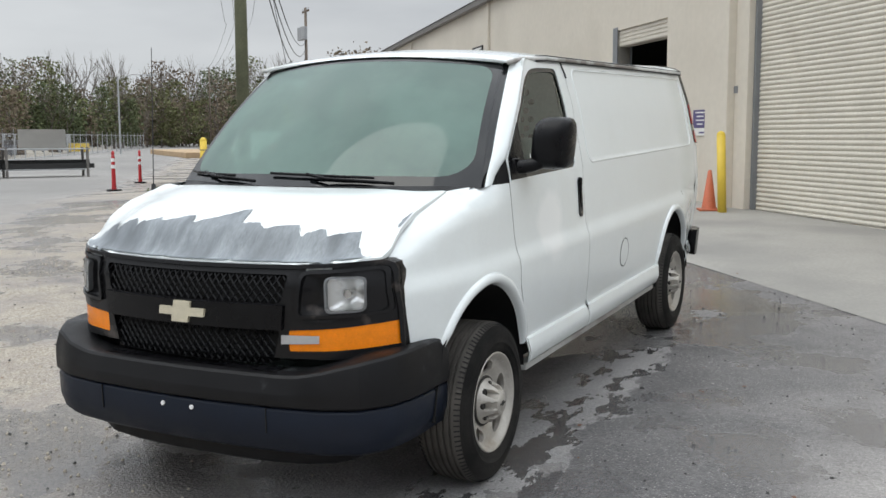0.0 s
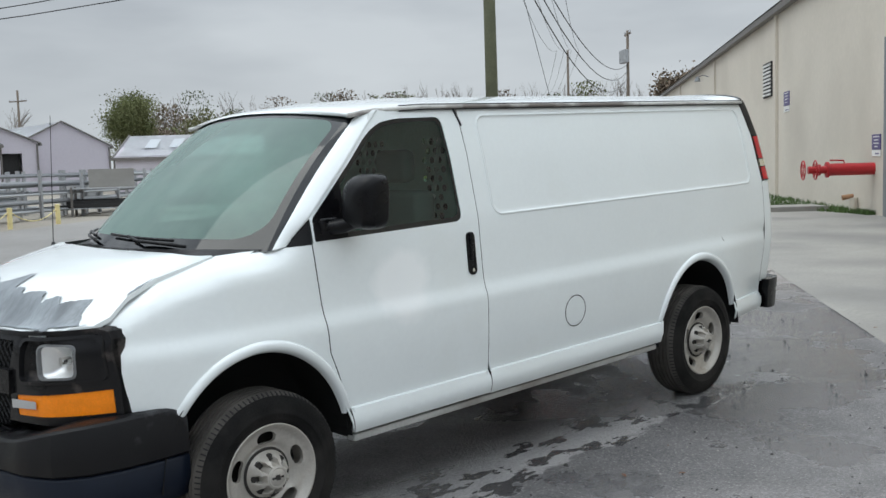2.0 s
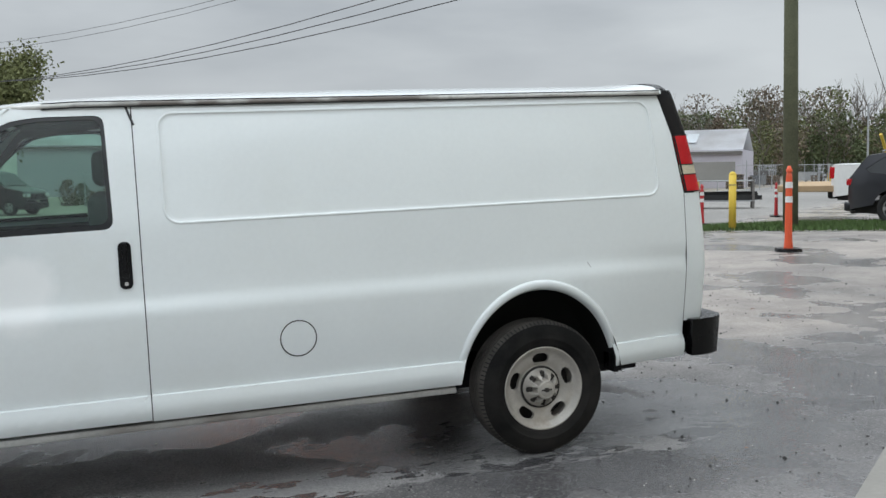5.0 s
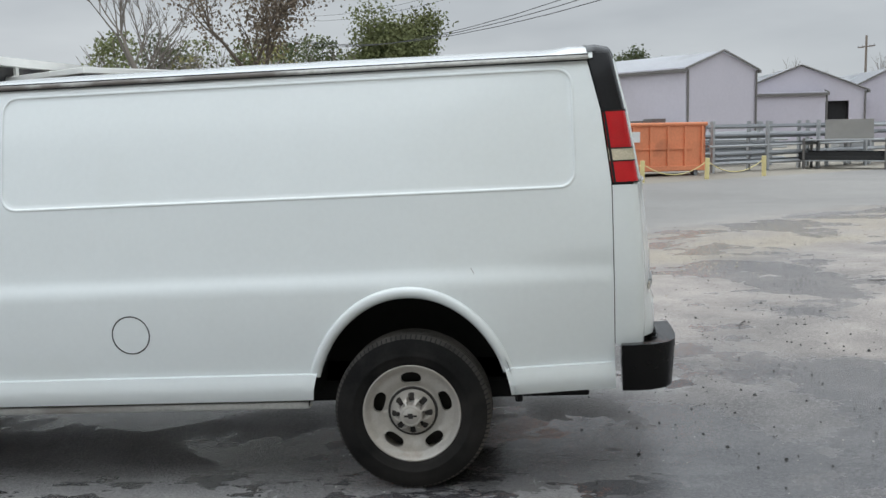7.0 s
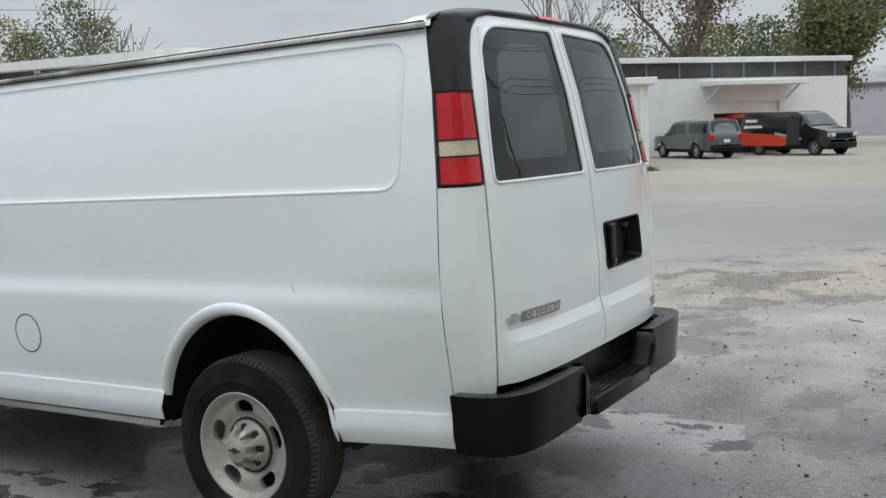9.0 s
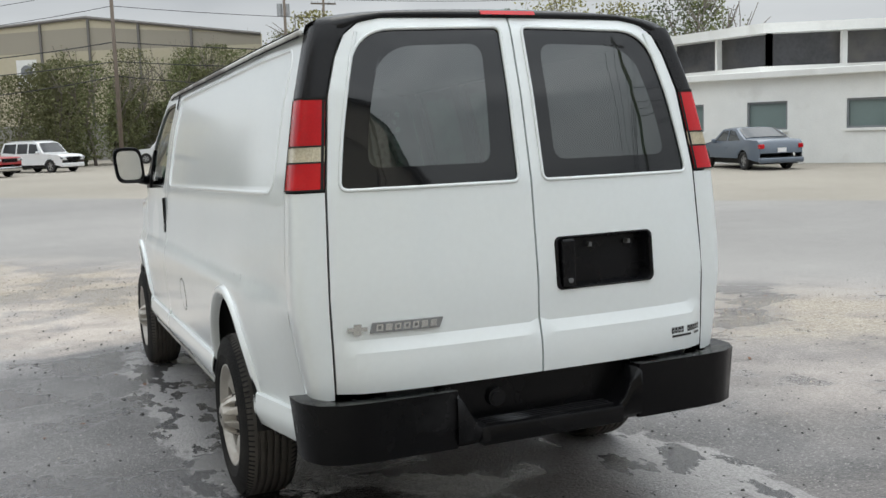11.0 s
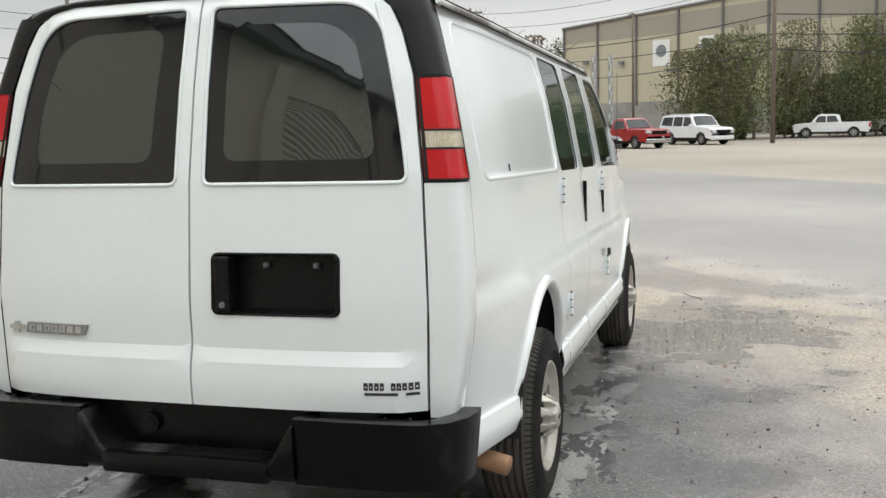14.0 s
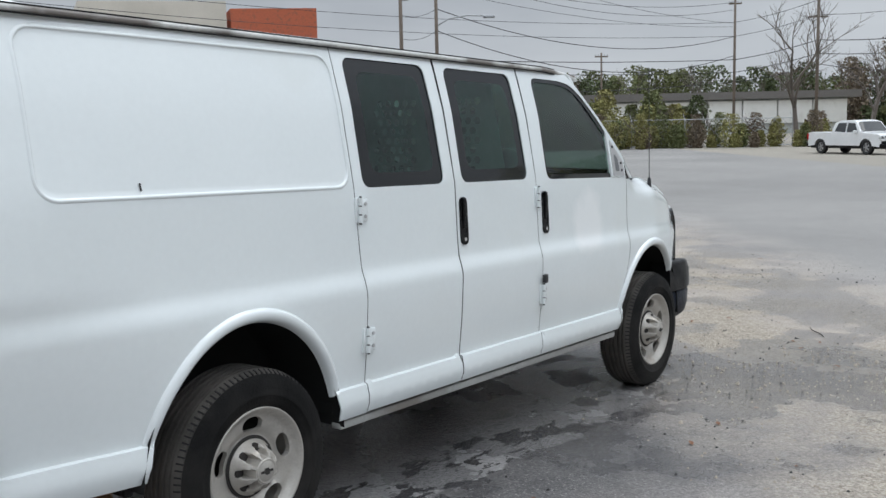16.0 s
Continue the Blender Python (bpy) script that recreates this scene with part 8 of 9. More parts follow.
for k in range(7):
    t0_, t1_ = 0.30 + k * 0.1, 0.395 + k * 0.1
    if t1_ > 1:
        break
    bm = bmesh.new()
    pa = [(SA[0] + (SB[0] - SA[0]) * t - 0.35, SA[1] + (SB[1] - SA[1]) * t - 0.3) for t in (t0_, t1_)]
    prism(bm, [pa[0], pa[1], (pa[1][0] + 0.2, pa[1][1] + 0.2), (pa[0][0] + 0.2, pa[0][1] + 0.2)], 1.0, 3.5)
    part("white_panel", bm, M["white_paint"], lows)
brick_b = empty("brick_building", label="brick building corner with a tan parapet", category="building")
bm = bmesh.new()
prism(bm, [(53, 60), (58, 55), (66, 64), (60, 70)], -0.3, 11.6)
part("wall", bm, M["cone_o"], brick_b)
bm = bmesh.new()
prism(bm, [(44, 68), (52.8, 60.3), (59, 70), (50, 78)], -0.3, 12.2)
part("wing", bm, M["stucco"], brick_b)

# ---- vehicles ----
M["car_tyre"] = mat("car tyre", (0.02, 0.02, 0.02), 0.8, vary=0.2)
M["alloy"] = mat("alloy wheel", (0.45, 0.45, 0.46), 0.3, metal=0.7, vary=0.1)
M["black_alloy"] = mat("black wheel", (0.015, 0.015, 0.016), 0.3, metal=0.3, vary=0.1)


def paint(name, c):
    return mat(name, c, 0.28, vary=0.06, scale=1.2, fine=12, coat=0.6)


M["p_navy"], M["p_black"], M["p_white"] = paint("dark navy car paint", (0.007, 0.008, 0.014)), paint("black car paint", (0.006, 0.006, 0.007)), paint("white car paint", (0.74, 0.75, 0.75))
M["p_red"], M["p_grey"], M["p_silver"], M["p_steelblue"], M["p_pearl"] = paint("red car paint", (0.33, 0.025, 0.025)), paint("grey car paint", (0.085, 0.09, 0.095)), paint("silver car paint", (0.38, 0.40, 0.41)), paint("blue grey car paint", (0.10, 0.125, 0.16)), paint("cream car paint", (0.66, 0.63, 0.55))
M["p_maroon"], M["p_orange"] = paint("maroon car paint", (0.22, 0.02, 0.025)), paint("orange red van wrap", (0.62, 0.07, 0.03))

# side shapes: tops from the nose to the tail as (along, height), in shares of length and height; panes as lists of corners
SHAPES = {
    "sedan": dict(l=4.75, w=1.82, h=1.45, axles=(0.19, 0.79), clear=0.20, r=0.325, belt=0.62,
                  top=[(0.0, 0.42), (0.01, 0.50), (0.05, 0.56), (0.27, 0.66), (0.31, 0.68), (0.43, 0.965), (0.52, 1.0), (0.64, 0.98), (0.80, 0.73), (0.97, 0.70), (0.995, 0.62), (1.0, 0.40)],
                  panes=[[(0.36, 0.69), (0.44, 0.93), (0.535, 0.95), (0.535, 0.69)], [(0.55, 0.69), (0.55, 0.95), (0.63, 0.93), (0.74, 0.71)]], shield=(4, 5), back=(7, 8)),
    "suv": dict(l=4.77, w=1.88, h=1.70, axles=(0.19, 0.765), clear=0.24, r=0.365, belt=0.60,
                top=[(0.0, 0.40), (0.01, 0.48), (0.06, 0.56), (0.25, 0.645), (0.28, 0.66), (0.41, 0.955), (0.50, 1.0), (0.75, 0.985), (0.90, 0.93), (0.965, 0.70), (0.995, 0.62), (1.0, 0.36)],
                panes=[[(0.35, 0.655), (0.42, 0.915), (0.54, 0.94), (0.54, 0.655)], [(0.555, 0.655), (0.555, 0.94), (0.72, 0.925), (0.72, 0.66)], [(0.735, 0.66), (0.735, 0.925), (0.82, 0.90), (0.90, 0.75), (0.88, 0.70)]], shield=(4, 5), back=(8, 9)),
    "wagon_suv": dict(l=5.2, w=1.98, h=1.90, axles=(0.18, 0.755), clear=0.27, r=0.38, belt=0.60,
                      top=[(0.0, 0.38), (0.01, 0.50), (0.05, 0.555), (0.25, 0.60), (0.28, 0.615), (0.38, 0.95), (0.44, 0.99), (0.80, 1.0), (0.93, 0.975), (0.985, 0.66), (0.995, 0.58), (1.0, 0.36)],
                      panes=[[(0.34, 0.62), (0.395, 0.91), (0.51, 0.935), (0.51, 0.62)], [(0.53, 0.62), (0.53, 0.935), (0.70, 0.935), (0.70, 0.62)], [(0.72, 0.62), (0.72, 0.935), (0.91, 0.93), (0.94, 0.66)]], shield=(4, 5), back=(8, 9)),
    "pickup": dict(l=5.75, w=2.0, h=1.86, axles=(0.17, 0.79), clear=0.32, r=0.40, belt=0.61,
                   top=[(0.0, 0.40), (0.005, 0.56), (0.04, 0.60), (0.21, 0.64), (0.235, 0.65), (0.32, 0.955), (0.37, 1.0), (0.55, 0.99), (0.605, 0.945), (0.635, 0.66), (0.64, 0.645), (0.985, 0.645), (1.0, 0.62), (1.0, 0.36)],
                   panes=[[(0.28, 0.66), (0.335, 0.92), (0.43, 0.94), (0.43, 0.66)], [(0.445, 0.66), (0.445, 0.94), (0.56, 0.93), (0.595, 0.68)]], shield=(4, 5), back=(8, 9)),
    "old_pickup": dict(l=5.4, w=1.98, h=1.76, axles=(0.19, 0.77), clear=0.30, r=0.37, belt=0.60,
                       top=[(0.0, 0.40), (0.003, 0.60), (0.02, 0.625), (0.29, 0.645), (0.31, 0.65), (0.385, 0.965), (0.42, 1.0), (0.53, 1.0), (0.57, 0.96), (0.585, 0.66), (0.59, 0.635), (0.985, 0.63), (1.0, 0.61), (1.0, 0.36)],
                       panes=[[(0.34, 0.66), (0.40, 0.93), (0.545, 0.94), (0.555, 0.66)]], shield=(4, 5), back=(8, 9)),
    "camper_pickup": dict(l=5.4, w=1.90, h=1.80, axles=(0.18, 0.78), clear=0.30, r=0.38, belt=0.60,
                          top=[(0.0, 0.40), (0.005, 0.54), (0.05, 0.59), (0.23, 0.63), (0.25, 0.64), (0.35, 0.95), (0.41, 0.995), (0.60, 0.99), (0.62, 0.985), (0.95, 0.985), (0.985, 0.66), (0.995, 0.64), (1.0, 0.36)],
                          panes=[[(0.30, 0.65), (0.365, 0.91), (0.46, 0.93), (0.46, 0.65)], [(0.475, 0.65), (0.475, 0.93), (0.58, 0.92), (0.60, 0.67)], [(0.66, 0.68), (0.66, 0.92), (0.93, 0.92), (0.955, 0.68)]], shield=(4, 5), back=(9, 10)),
    "van": dict(l=5.7, w=2.0, h=2.08, axles=(0.155, 0.755), clear=0.28, r=0.37, belt=0.64,
                top=[(0.0, 0.34), (0.005, 0.50), (0.04, 0.56), (0.15, 0.62), (0.19, 0.645), (0.30, 0.94), (0.36, 0.99), (0.70, 1.0), (0.95, 0.985), (0.99, 0.68), (0.995, 0.60), (1.0, 0.30)],
                panes=[[(0.235, 0.65), (0.315, 0.90), (0.41, 0.92), (0.41, 0.65)]], shield=(4, 5), back=(8, 9)),
}


def car(name, kind, x, y, heading, body, label, category, wheels="alloy", group="", rails=False, z=None, scale=1.0, chrome_front=False):
    """A parked vehicle; heading: the way its nose points, degrees; x, y: its middle."""
    S = SHAPES[kind]
    L, W, H, R = S["l"] * scale, S["w"] * scale, S["h"] * scale, S["r"] * scale
    o = empty(name, Matrix.Translation((x, y, ground_z(x, y) if z is None else z)) @ pose(0, 0, 0, 0, 0, heading), label=label, category=category, group=group)
    nose = L / 2
    X = lambda u: nose - u * L
    hb = S["belt"] * H
    def half(zz, xx):
        k = max(0, (zz - hb) / (H - hb))
        e = max(0, abs(xx) / (L / 2) - 0.80) / 0.20
        low = max(0, (0.45 * hb - zz) / (0.45 * hb))
        return W / 2 - 0.17 * W / 2 * k ** 1.2 - 0.13 * e * e - 0.04 * low * low - 0.012 * max(0, (zz - 0.8 * hb) / hb)
    top = [(X(u), v * H) for u, v in S["top"]]
    c = S["clear"] * scale
    ax = [X(u) for u in S["axles"]]
    def wheel_arch(h):
        a = R * 1.16
        return [(h - a * math.cos(t), R + a * math.sin(t)) for t in [math.pi * (0.06 + 0.88 * i / 12) for i in range(13)]]
    bottom = [(-nose + 0.03, c + 0.08)] + wheel_arch(ax[1]) + wheel_arch(ax[0]) + [(nose - 0.03, c + 0.08)]
    ol = bottom + top
    panes = [[(X(u), v * H) for u, v in p] for p in S["panes"]]
    bd = M[body]
    for s in (1, -1):
        sheet("body_side", ol, lambda a, b: (a, s * half(b, a), b), bd, o, holes=panes, step=0.35, edge=0.18, flip=s > 0)
        for p in panes:
            sheet("side_window", p, lambda a, b: (a, s * (half(b, a) - 0.012), b), M["dark_glass"], o, step=0.4, edge=0.3, flip=s > 0)
        bm = bmesh.new()
        mx = X(S["panes"][0][0][0]) + 0.0
        box(bm, mx - 0.12, mx + 0.02, s * (half(hb, mx) + 0.01), s * (half(hb, mx) + 0.17), hb + 0.02, hb + 0.17, 0.03)
        part("mirror", bm, bd if body != "p_white" else bd, o)
        for zz in (0.5,):
            bm = bmesh.new()
            hx_ = X(S["panes"][-1][0][0])
            box(bm, hx_ - 0.02, hx_ + 0.14, s * (half(hb * 0.88, hx_) + 0.002), s * (half(hb * 0.88, hx_) + 0.02), hb * 0.86, hb * 0.895)
            part("door_handle", bm, M["chrome"] if body == "p_navy" else bd, o)
    # skin over the top, nose to tail
    fine_top = resample(top, 0.22, False)
    rows = []
    for a, b in fine_top:
        w = half(b, a)
        rows.append([(a + 0.05 * (1 - (k / 4) ** 2) * (1 if abs(a) > nose * 0.93 else 0) * (1 if a > 0 else -1), w * k / 4, b + 0.035 * (1 - (k / 4) ** 4) * (1 if b > hb * 0.8 else 0)) for k in range(-4, 5)])
    loft("body_top", rows, bd, o)
    for nm, (i, j) in (("windshield", S["shield"]), ("rear_window", S["back"])):
        (xa, za), (xb, zb) = top[i], top[j]
        rows = []
        for t in (0.06, 0.35, 0.65, 0.94):
            a, b = xa + (xb - xa) * t, za + (zb - za) * t
            w = half(b, a) * 0.90
            nx_ = 0.02 if nm == "windshield" else -0.02
            rows.append([(a + nx_, w * k / 4, b + 0.02 + 0.035 * (1 - (k / 4) ** 4)) for k in range(-4, 5)])
        loft(nm, rows, M["dark_glass"], o)
    bm = bmesh.new()
    box(bm, -nose + 0.15, nose - 0.15, -W / 2 + 0.2, W / 2 - 0.2, c, c + 0.25)
    part("underside", bm, M["car_tyre"], o)
    for nm, s in (("front_bumper", 1), ("rear_bumper", -1)):
        bm = bmesh.new()
        xx = s * (nose - 0.04)
        box(bm, xx - 0.14, xx + 0.07, -W / 2 + 0.10, W / 2 - 0.10, c + 0.04, c + 0.24 * H / 1.5, 0.05)
        truck = "pickup" in kind or kind == "van"
        part(nm, bm, (M["chrome"] if body != "p_black" and chrome_front else M["black_plastic"]) if truck else bd, o, angle=50)
    bm = bmesh.new()
    zt = S["top"][1][1] * H
    box(bm, nose - 0.05, nose + 0.065, -W * 0.27, W * 0.27, zt - 0.22 * H / 1.7, zt - 0.02, 0.02)
    part("grille", bm, M["black_plastic"], o)
    for s in (1, -1):
        bm = bmesh.new()
        box(bm, nose - 0.16, nose + 0.05, s * W * 0.29, s * (W / 2 - 0.08), zt - 0.15 * H / 1.7, zt - 0.01, 0.03)
        part("headlight", bm, M["head_lens"], o)
        bm = bmesh.new()
        zr = S["top"][-2][1] * H
        tall = 0.32 if ("pickup" in kind or kind == "van" or kind == "wagon_suv") else 0.16
        box(bm, -nose - 0.03, -nose + 0.14, s * (W / 2 - 0.28), s * (W / 2 - 0.09), zr - tall, zr - 0.01, 0.02)
        part("tail_light", bm, M["red_lens"], o)
    bm = bmesh.new()
    box(bm, -nose - 0.06, -nose - 0.035, -0.16, 0.16, 0.42 * H, 0.42 * H + 0.15)
    part("number_plate", bm, M["reflect"], o)
    if rails:
        for s in (1, -1):
            bm = bmesh.new()
            tube(bm, [(X(0.45), s * W * 0.36, H * 0.985), (X(0.48), s * W * 0.36, H + 0.06), (X(0.80), s * W * 0.36, H + 0.05), (X(0.84), s * W * 0.36, H * 0.98)], 0.02, 6)
            part("roof_rail", bm, M["galv"], o)
    for h in ax:
        for s in (1, -1):
            w = empty("wheel")
            w.parent = o
            w.matrix_basis = Matrix.Translation((h, s * (W / 2 - 0.14), R)) @ (Matrix.Identity(4) if s > 0 else Matrix.Rotation(math.pi, 4, "Z"))
            v, f = lathe([(R * 0.62, -0.1), (R * 0.9, -0.12), (R, -0.09), (R, 0.09), (R * 0.92, 0.118), (R * 0.66, 0.115), (R * 0.62, 0.08)], 28)
            finish("tyre", v, f, M["car_tyre"], w)
            v, f = lathe([(0, 0.02), (R * 0.64, 0.02)], 20)
            finish("brake", v, f, M["hub_dark"], w)
            spokes = []
            for k in range(5):
                a0 = 2 * math.pi * (k + 0.5) / 5
                spokes.append([(R * rr * math.cos(a0 + da), R * rr * math.sin(a0 + da)) for rr, da in ((0.22, -0.25), (0.54, -0.40), (0.57, 0.0), (0.54, 0.40), (0.22, 0.25))])
            sheet("rim", [(R * 0.65 * math.cos(2 * math.pi * i / 28), R * 0.65 * math.sin(2 * math.pi * i / 28)) for i in range(28)], lambda a, b: (a, 0.10 - 0.03 * math.hypot(a, b) / R, b), M[wheels], w, holes=spokes, step=0.2, edge=0.1, flip=True, inward=(0, -0.03, 0))
    return o


def toward(a, b):
    return math.degrees(math.atan2(b[1] - a[1], b[0] - a[0]))


# by the utility pole
lx = car("parked_suv", "suv", -17.55, -11.3, 109, "p_navy", "dark navy crossover with chrome window trim", "car", rails=True, z=0.24)
wt = car("white_pickup", "pickup", -19.8, -13.5, 109, "p_white", "white four-door pickup parked beyond the crossover", "truck", z=0.33, scale=1.08)
# lot opposite
car("dark_pickup", "pickup", 10.1, 8.9, 118, "p_black", "lifted black pickup on black wheels", "truck", "black_alloy", z=-0.13, scale=1.08)
car("white_pickup", "pickup", 46.6, 8.9, 236, "p_white", "white four-door pickup at the lot's edge", "truck", group="parked cars", scale=0.86)
car("dark_sedan", "sedan", 50.6, 6.2, 222, "p_black", "black sedan parked in the row", "car", group="parked cars", scale=0.95)
car("red_pickup", "old_pickup", 55.2, 4.3, 225, "p_red", "old red pickup with chrome bumper", "truck", group="parked cars", chrome_front=True)
car("white_suv", "wagon_suv", 60.6, 0.6, 222, "p_white", "large white wagon with grey roof rails", "car", group="parked cars", rails=True)
car("white_pickup", "pickup", 71.5, -8.6, 82, "p_white", "white four-door pickup below the trees", "truck", group="parked cars", scale=0.9)
car("white_pickup", "pickup", 73.0, -14.4, 240, "p_white", "white crew-cab pickup below the trees", "truck", group="parked cars")
car("silver_hatchback", "suv", 37.2, -10.9, 292, "p_silver", "silver hatchback at the grass edge", "car", scale=0.86)
car("maroon_car", "sedan", 60, -18.6, 75, "p_maroon", "maroon car behind the stakes", "car")
car("cream_sedan", "sedan", 24.6, -19.3, -8, "p_pearl", "cream sedan by the dock", "car")
car("blue_grey_sedan", "sedan", 22.9, -22.6, -12, "p_steelblue", "blue grey sedan beside the office", "car")
car("camper_pickup", "camper_pickup", 10.6, -44.6, 318, "p_grey", "grey pickup with a camper shell and roof bars", "truck", rails=True)
bv = car("service_van", "van", 6.3, -46.6, 150, "p_black", "black and red service van with its side door open", "van", chrome_front=True)
for s in (1, -1):
    sheet("red_wrap", [(-2.75, 0.45), (0.2, 0.45), (1.2, 0.75), (-0.4, 1.0), (-2.7, 1.15)], lambda a, b: (a, s * 1.008, b), M["p_orange"], bv, step=1, edge=0.6)
    sheet("silver_stripe", [(-0.4, 1.0), (1.2, 0.75), (1.3, 0.82), (-0.35, 1.12)], lambda a, b: (a, s * 1.010, b), M["p_silver"], bv, step=1, edge=0.6)
    for k, (a0, a1, z0_) in enumerate(((-2.3, -1.5, 1.62), (-2.4, -1.2, 1.32))):
        sheet("lettering_bar", [(a0, z0_), (a1, z0_), (a1, z0_ + 0.14), (a0, z0_ + 0.14)], lambda a, b: (a, s * 0.985, b), M["reflect"], bv, step=1, edge=0.6)
# near-black slabs on the sides, painted as the shade of an open door
bm = bmesh.new()
box(bm, 0.35, 1.15, -1.012, -0.96, 0.5, 1.85)
box(bm, 0.35, 1.15, 0.96, 1.012, 0.5, 1.85)
part("open_doorway", bm, M["dark_in"], bv)
car("service_van", "van", 10.2, -51.4, 150, "p_orange", "red and black service van inside the bay", "van")

# box trailer at the dock
tr = empty("box_trailer", label="white box trailer standing on its landing legs", category="trailer")
ta, tb = Vector((30.6, -12.8, 0)), Vector((36.6, -23.0, 0))
td_ = (tb - ta).normalized()
tnn = Vector((-td_.y, td_.x, 0))
tr.matrix_basis = Matrix(((td_.x, tnn.x, 0, ta.x), (td_.y, tnn.y, 0, ta.y), (0, 0, 1, ground_z(*ta.xy)), (0, 0, 0, 1)))
TRL = 11.8
bm = bmesh.new()
box(bm, 0, TRL, -1.3, 1.3, 1.12, 3.95, 0.02)
part("body", bm, M["white_paint"], tr, "white sheet-metal trailer body")
bm = bmesh.new()
box(bm, -0.01, TRL + 0.01, -1.32, 1.32, 1.0, 1.13)
part("side_rail", bm, M["galv"], tr)
bm = bmesh.new()
box(bm, -0.02, TRL + 0.02, -1.32, 1.32, 3.9, 3.98)
part("top_rail", bm, M["galv"], tr)
for k in range(18):
    bm = bmesh.new()
    box(bm, 0.4 + k * 0.64, 0.52 + k * 0.64, -1.325, -1.318, 1.03, 1.09)
    part("reflector", bm, M["red_lens"] if k % 2 else M["reflect"], tr)
bm = bmesh.new()
cyl(bm, (-0.03, 0.0, 2.75), (-0.015, 0.0, 2.75), 0.17, n=20)
part("round_emblem", bm, M["bar_dark"], tr)
bm = bmesh.new()
box(bm, -0.03, -0.012, -0.22, 0.22, 2.42, 2.50)
part("number_bar", bm, M["bar_dark"], tr)
bm = bmesh.new()
box(bm, -0.06, -0.01, -0.75, -0.45, 1.3, 1.62)
part("connector_box", bm, M["red_paint"], tr)
for s in (0.9, -0.9):
    bm = bmesh.new()
    box(bm, 2.6, 2.78, s - 0.09, s + 0.09, 0.12, 1.05)
    box(bm, 2.5, 2.88, s - 0.16, s + 0.16, 0.0, 0.12)
    tube(bm, [(2.7, s, 0.5), (3.4, s, 1.0)], 0.04, 6)
    part("landing_leg", bm, M["jamb"], tr)
for xx in (8.8, 10.1):
    for s in (1.05, -1.05):
        v, f = lathe([(0, 0.16), (0.2, 0.16), (0.3, 0.12), (0.3, 0.16), (0.48, 0.16), (0.5, 0.1), (0.5, -0.16), (0, -0.16)], 24)
        ob = finish("wheel", v, f, M["car_tyre"], tr)
        ob.matrix_basis = Matrix.Translation((xx, s, 0.5))
        v, f = lathe([(0, 0.02), (0.26, 0.02), (0.28, 0.05)], 20)
        rm = finish("rim", v, f, M["reflect"], ob)
        rm.matrix_basis = Matrix.Translation((0, -0.19, 0)) if s < 0 else Matrix.Translation((0, 0.15, 0))
bm = bmesh.new()
box(bm, 8.0, 11.2, -0.9, 0.9, 0.55, 1.0)
part("bogie", bm, M["car_tyre"], tr)

# far flatbed trucks and yard stock across the road
def yard_rack(x, y, az, n, label, seed):
    r = random.Random(seed)
    o = empty("pipe_rack", Matrix.Translation((x, y, ground_z(x, y))) @ pose(0, 0, 0, 0, 0, az), label=label, category="rack", group="steel yard racks")
    for i in range(4):
        for s in (-0.5, 0.5):
            bm = bmesh.new()
            box(bm, -4.5 + i * 3 - 0.06, -4.5 + i * 3 + 0.06, s - 0.06, s + 0.06, 0, 2.0)
            part("post", bm, M["galv"], o)
    for i in range(n):
        bm = bmesh.new()
        zz, yy = 0.3 + (i % 5) * 0.36 + r.uniform(0, 0.1), r.uniform(-0.45, 0.45)
        tube(bm, [(-5 + r.uniform(-0.6, 0.6), yy, zz), (5 + r.uniform(-0.8, 0.8), yy + r.uniform(-0.1, 0.1), zz)], r.uniform(0.04, 0.1), 6)
        part("steel_length", bm, M["galv"] if r.random() < 0.6 else M["jamb"], o)


for k, (x, y, az) in enumerate(((-12.5, -37, 35), (-18, -42, 38), (-24, -49, 36), (-8.5, -40, 20), (-32, -52, 37), (-9.5, -46, 10))):
    yard_rack(x, y, az, 14, "steel lengths stacked on a yard rack", 40 + k)
cab = car("flatbed_truck", "van", -11.0, -75, 185, "p_white", "white flatbed truck by the metal shed", "truck", scale=1.1)
fb2 = empty("flatbed_trailer", pose(-20.2, -19.3, 0.15, 0, 0, 50), label="low flatbed trailer with white side boards", category="trailer")
bm = bmesh.new()
box(bm, -4, 4, -1.1, 1.1, 0.75, 0.92, 0.02)
part("deck", bm, M["wood_new"], fb2)
bm = bmesh.new()
box(bm, -4, 4, 1.11, 1.16, 0.5, 1.0)
part("side_board", bm, M["white_paint"], fb2)
for xx in (-1.2, 0.2):
    v, f = lathe([(0, 0.12), (0.36, 0.12), (0.38, 0.06), (0.38, -0.12), (0, -0.12)], 20)
    ob = finish("wheel", v, f, M["car_tyre"], fb2)
    ob.matrix_basis = Matrix.Translation((xx, 0.95, 0.38))

# roll-off container with its ribs
dm = empty("roll_off_container", label="salmon orange roll-off container with upright ribs", category="container")
da, db = Vector((-2.35, -30.48, 0)), Vector((-8.6, -32.68, 0))
dd_ = (db - da).normalized()
dn = Vector((-dd_.y, dd_.x, 0))
if dn.y < 0:
    dn = -dn
dm.matrix_basis = Matrix(((dd_.x, dn.x, 0, da.x), (dd_.y, dn.y, 0, da.y), (0, 0, 1, ground_z(*da.xy)), (0, 0, 0, 1))) @ Matrix.Diagonal((1, 1, 1.28, 1))
DL = (db - da).length
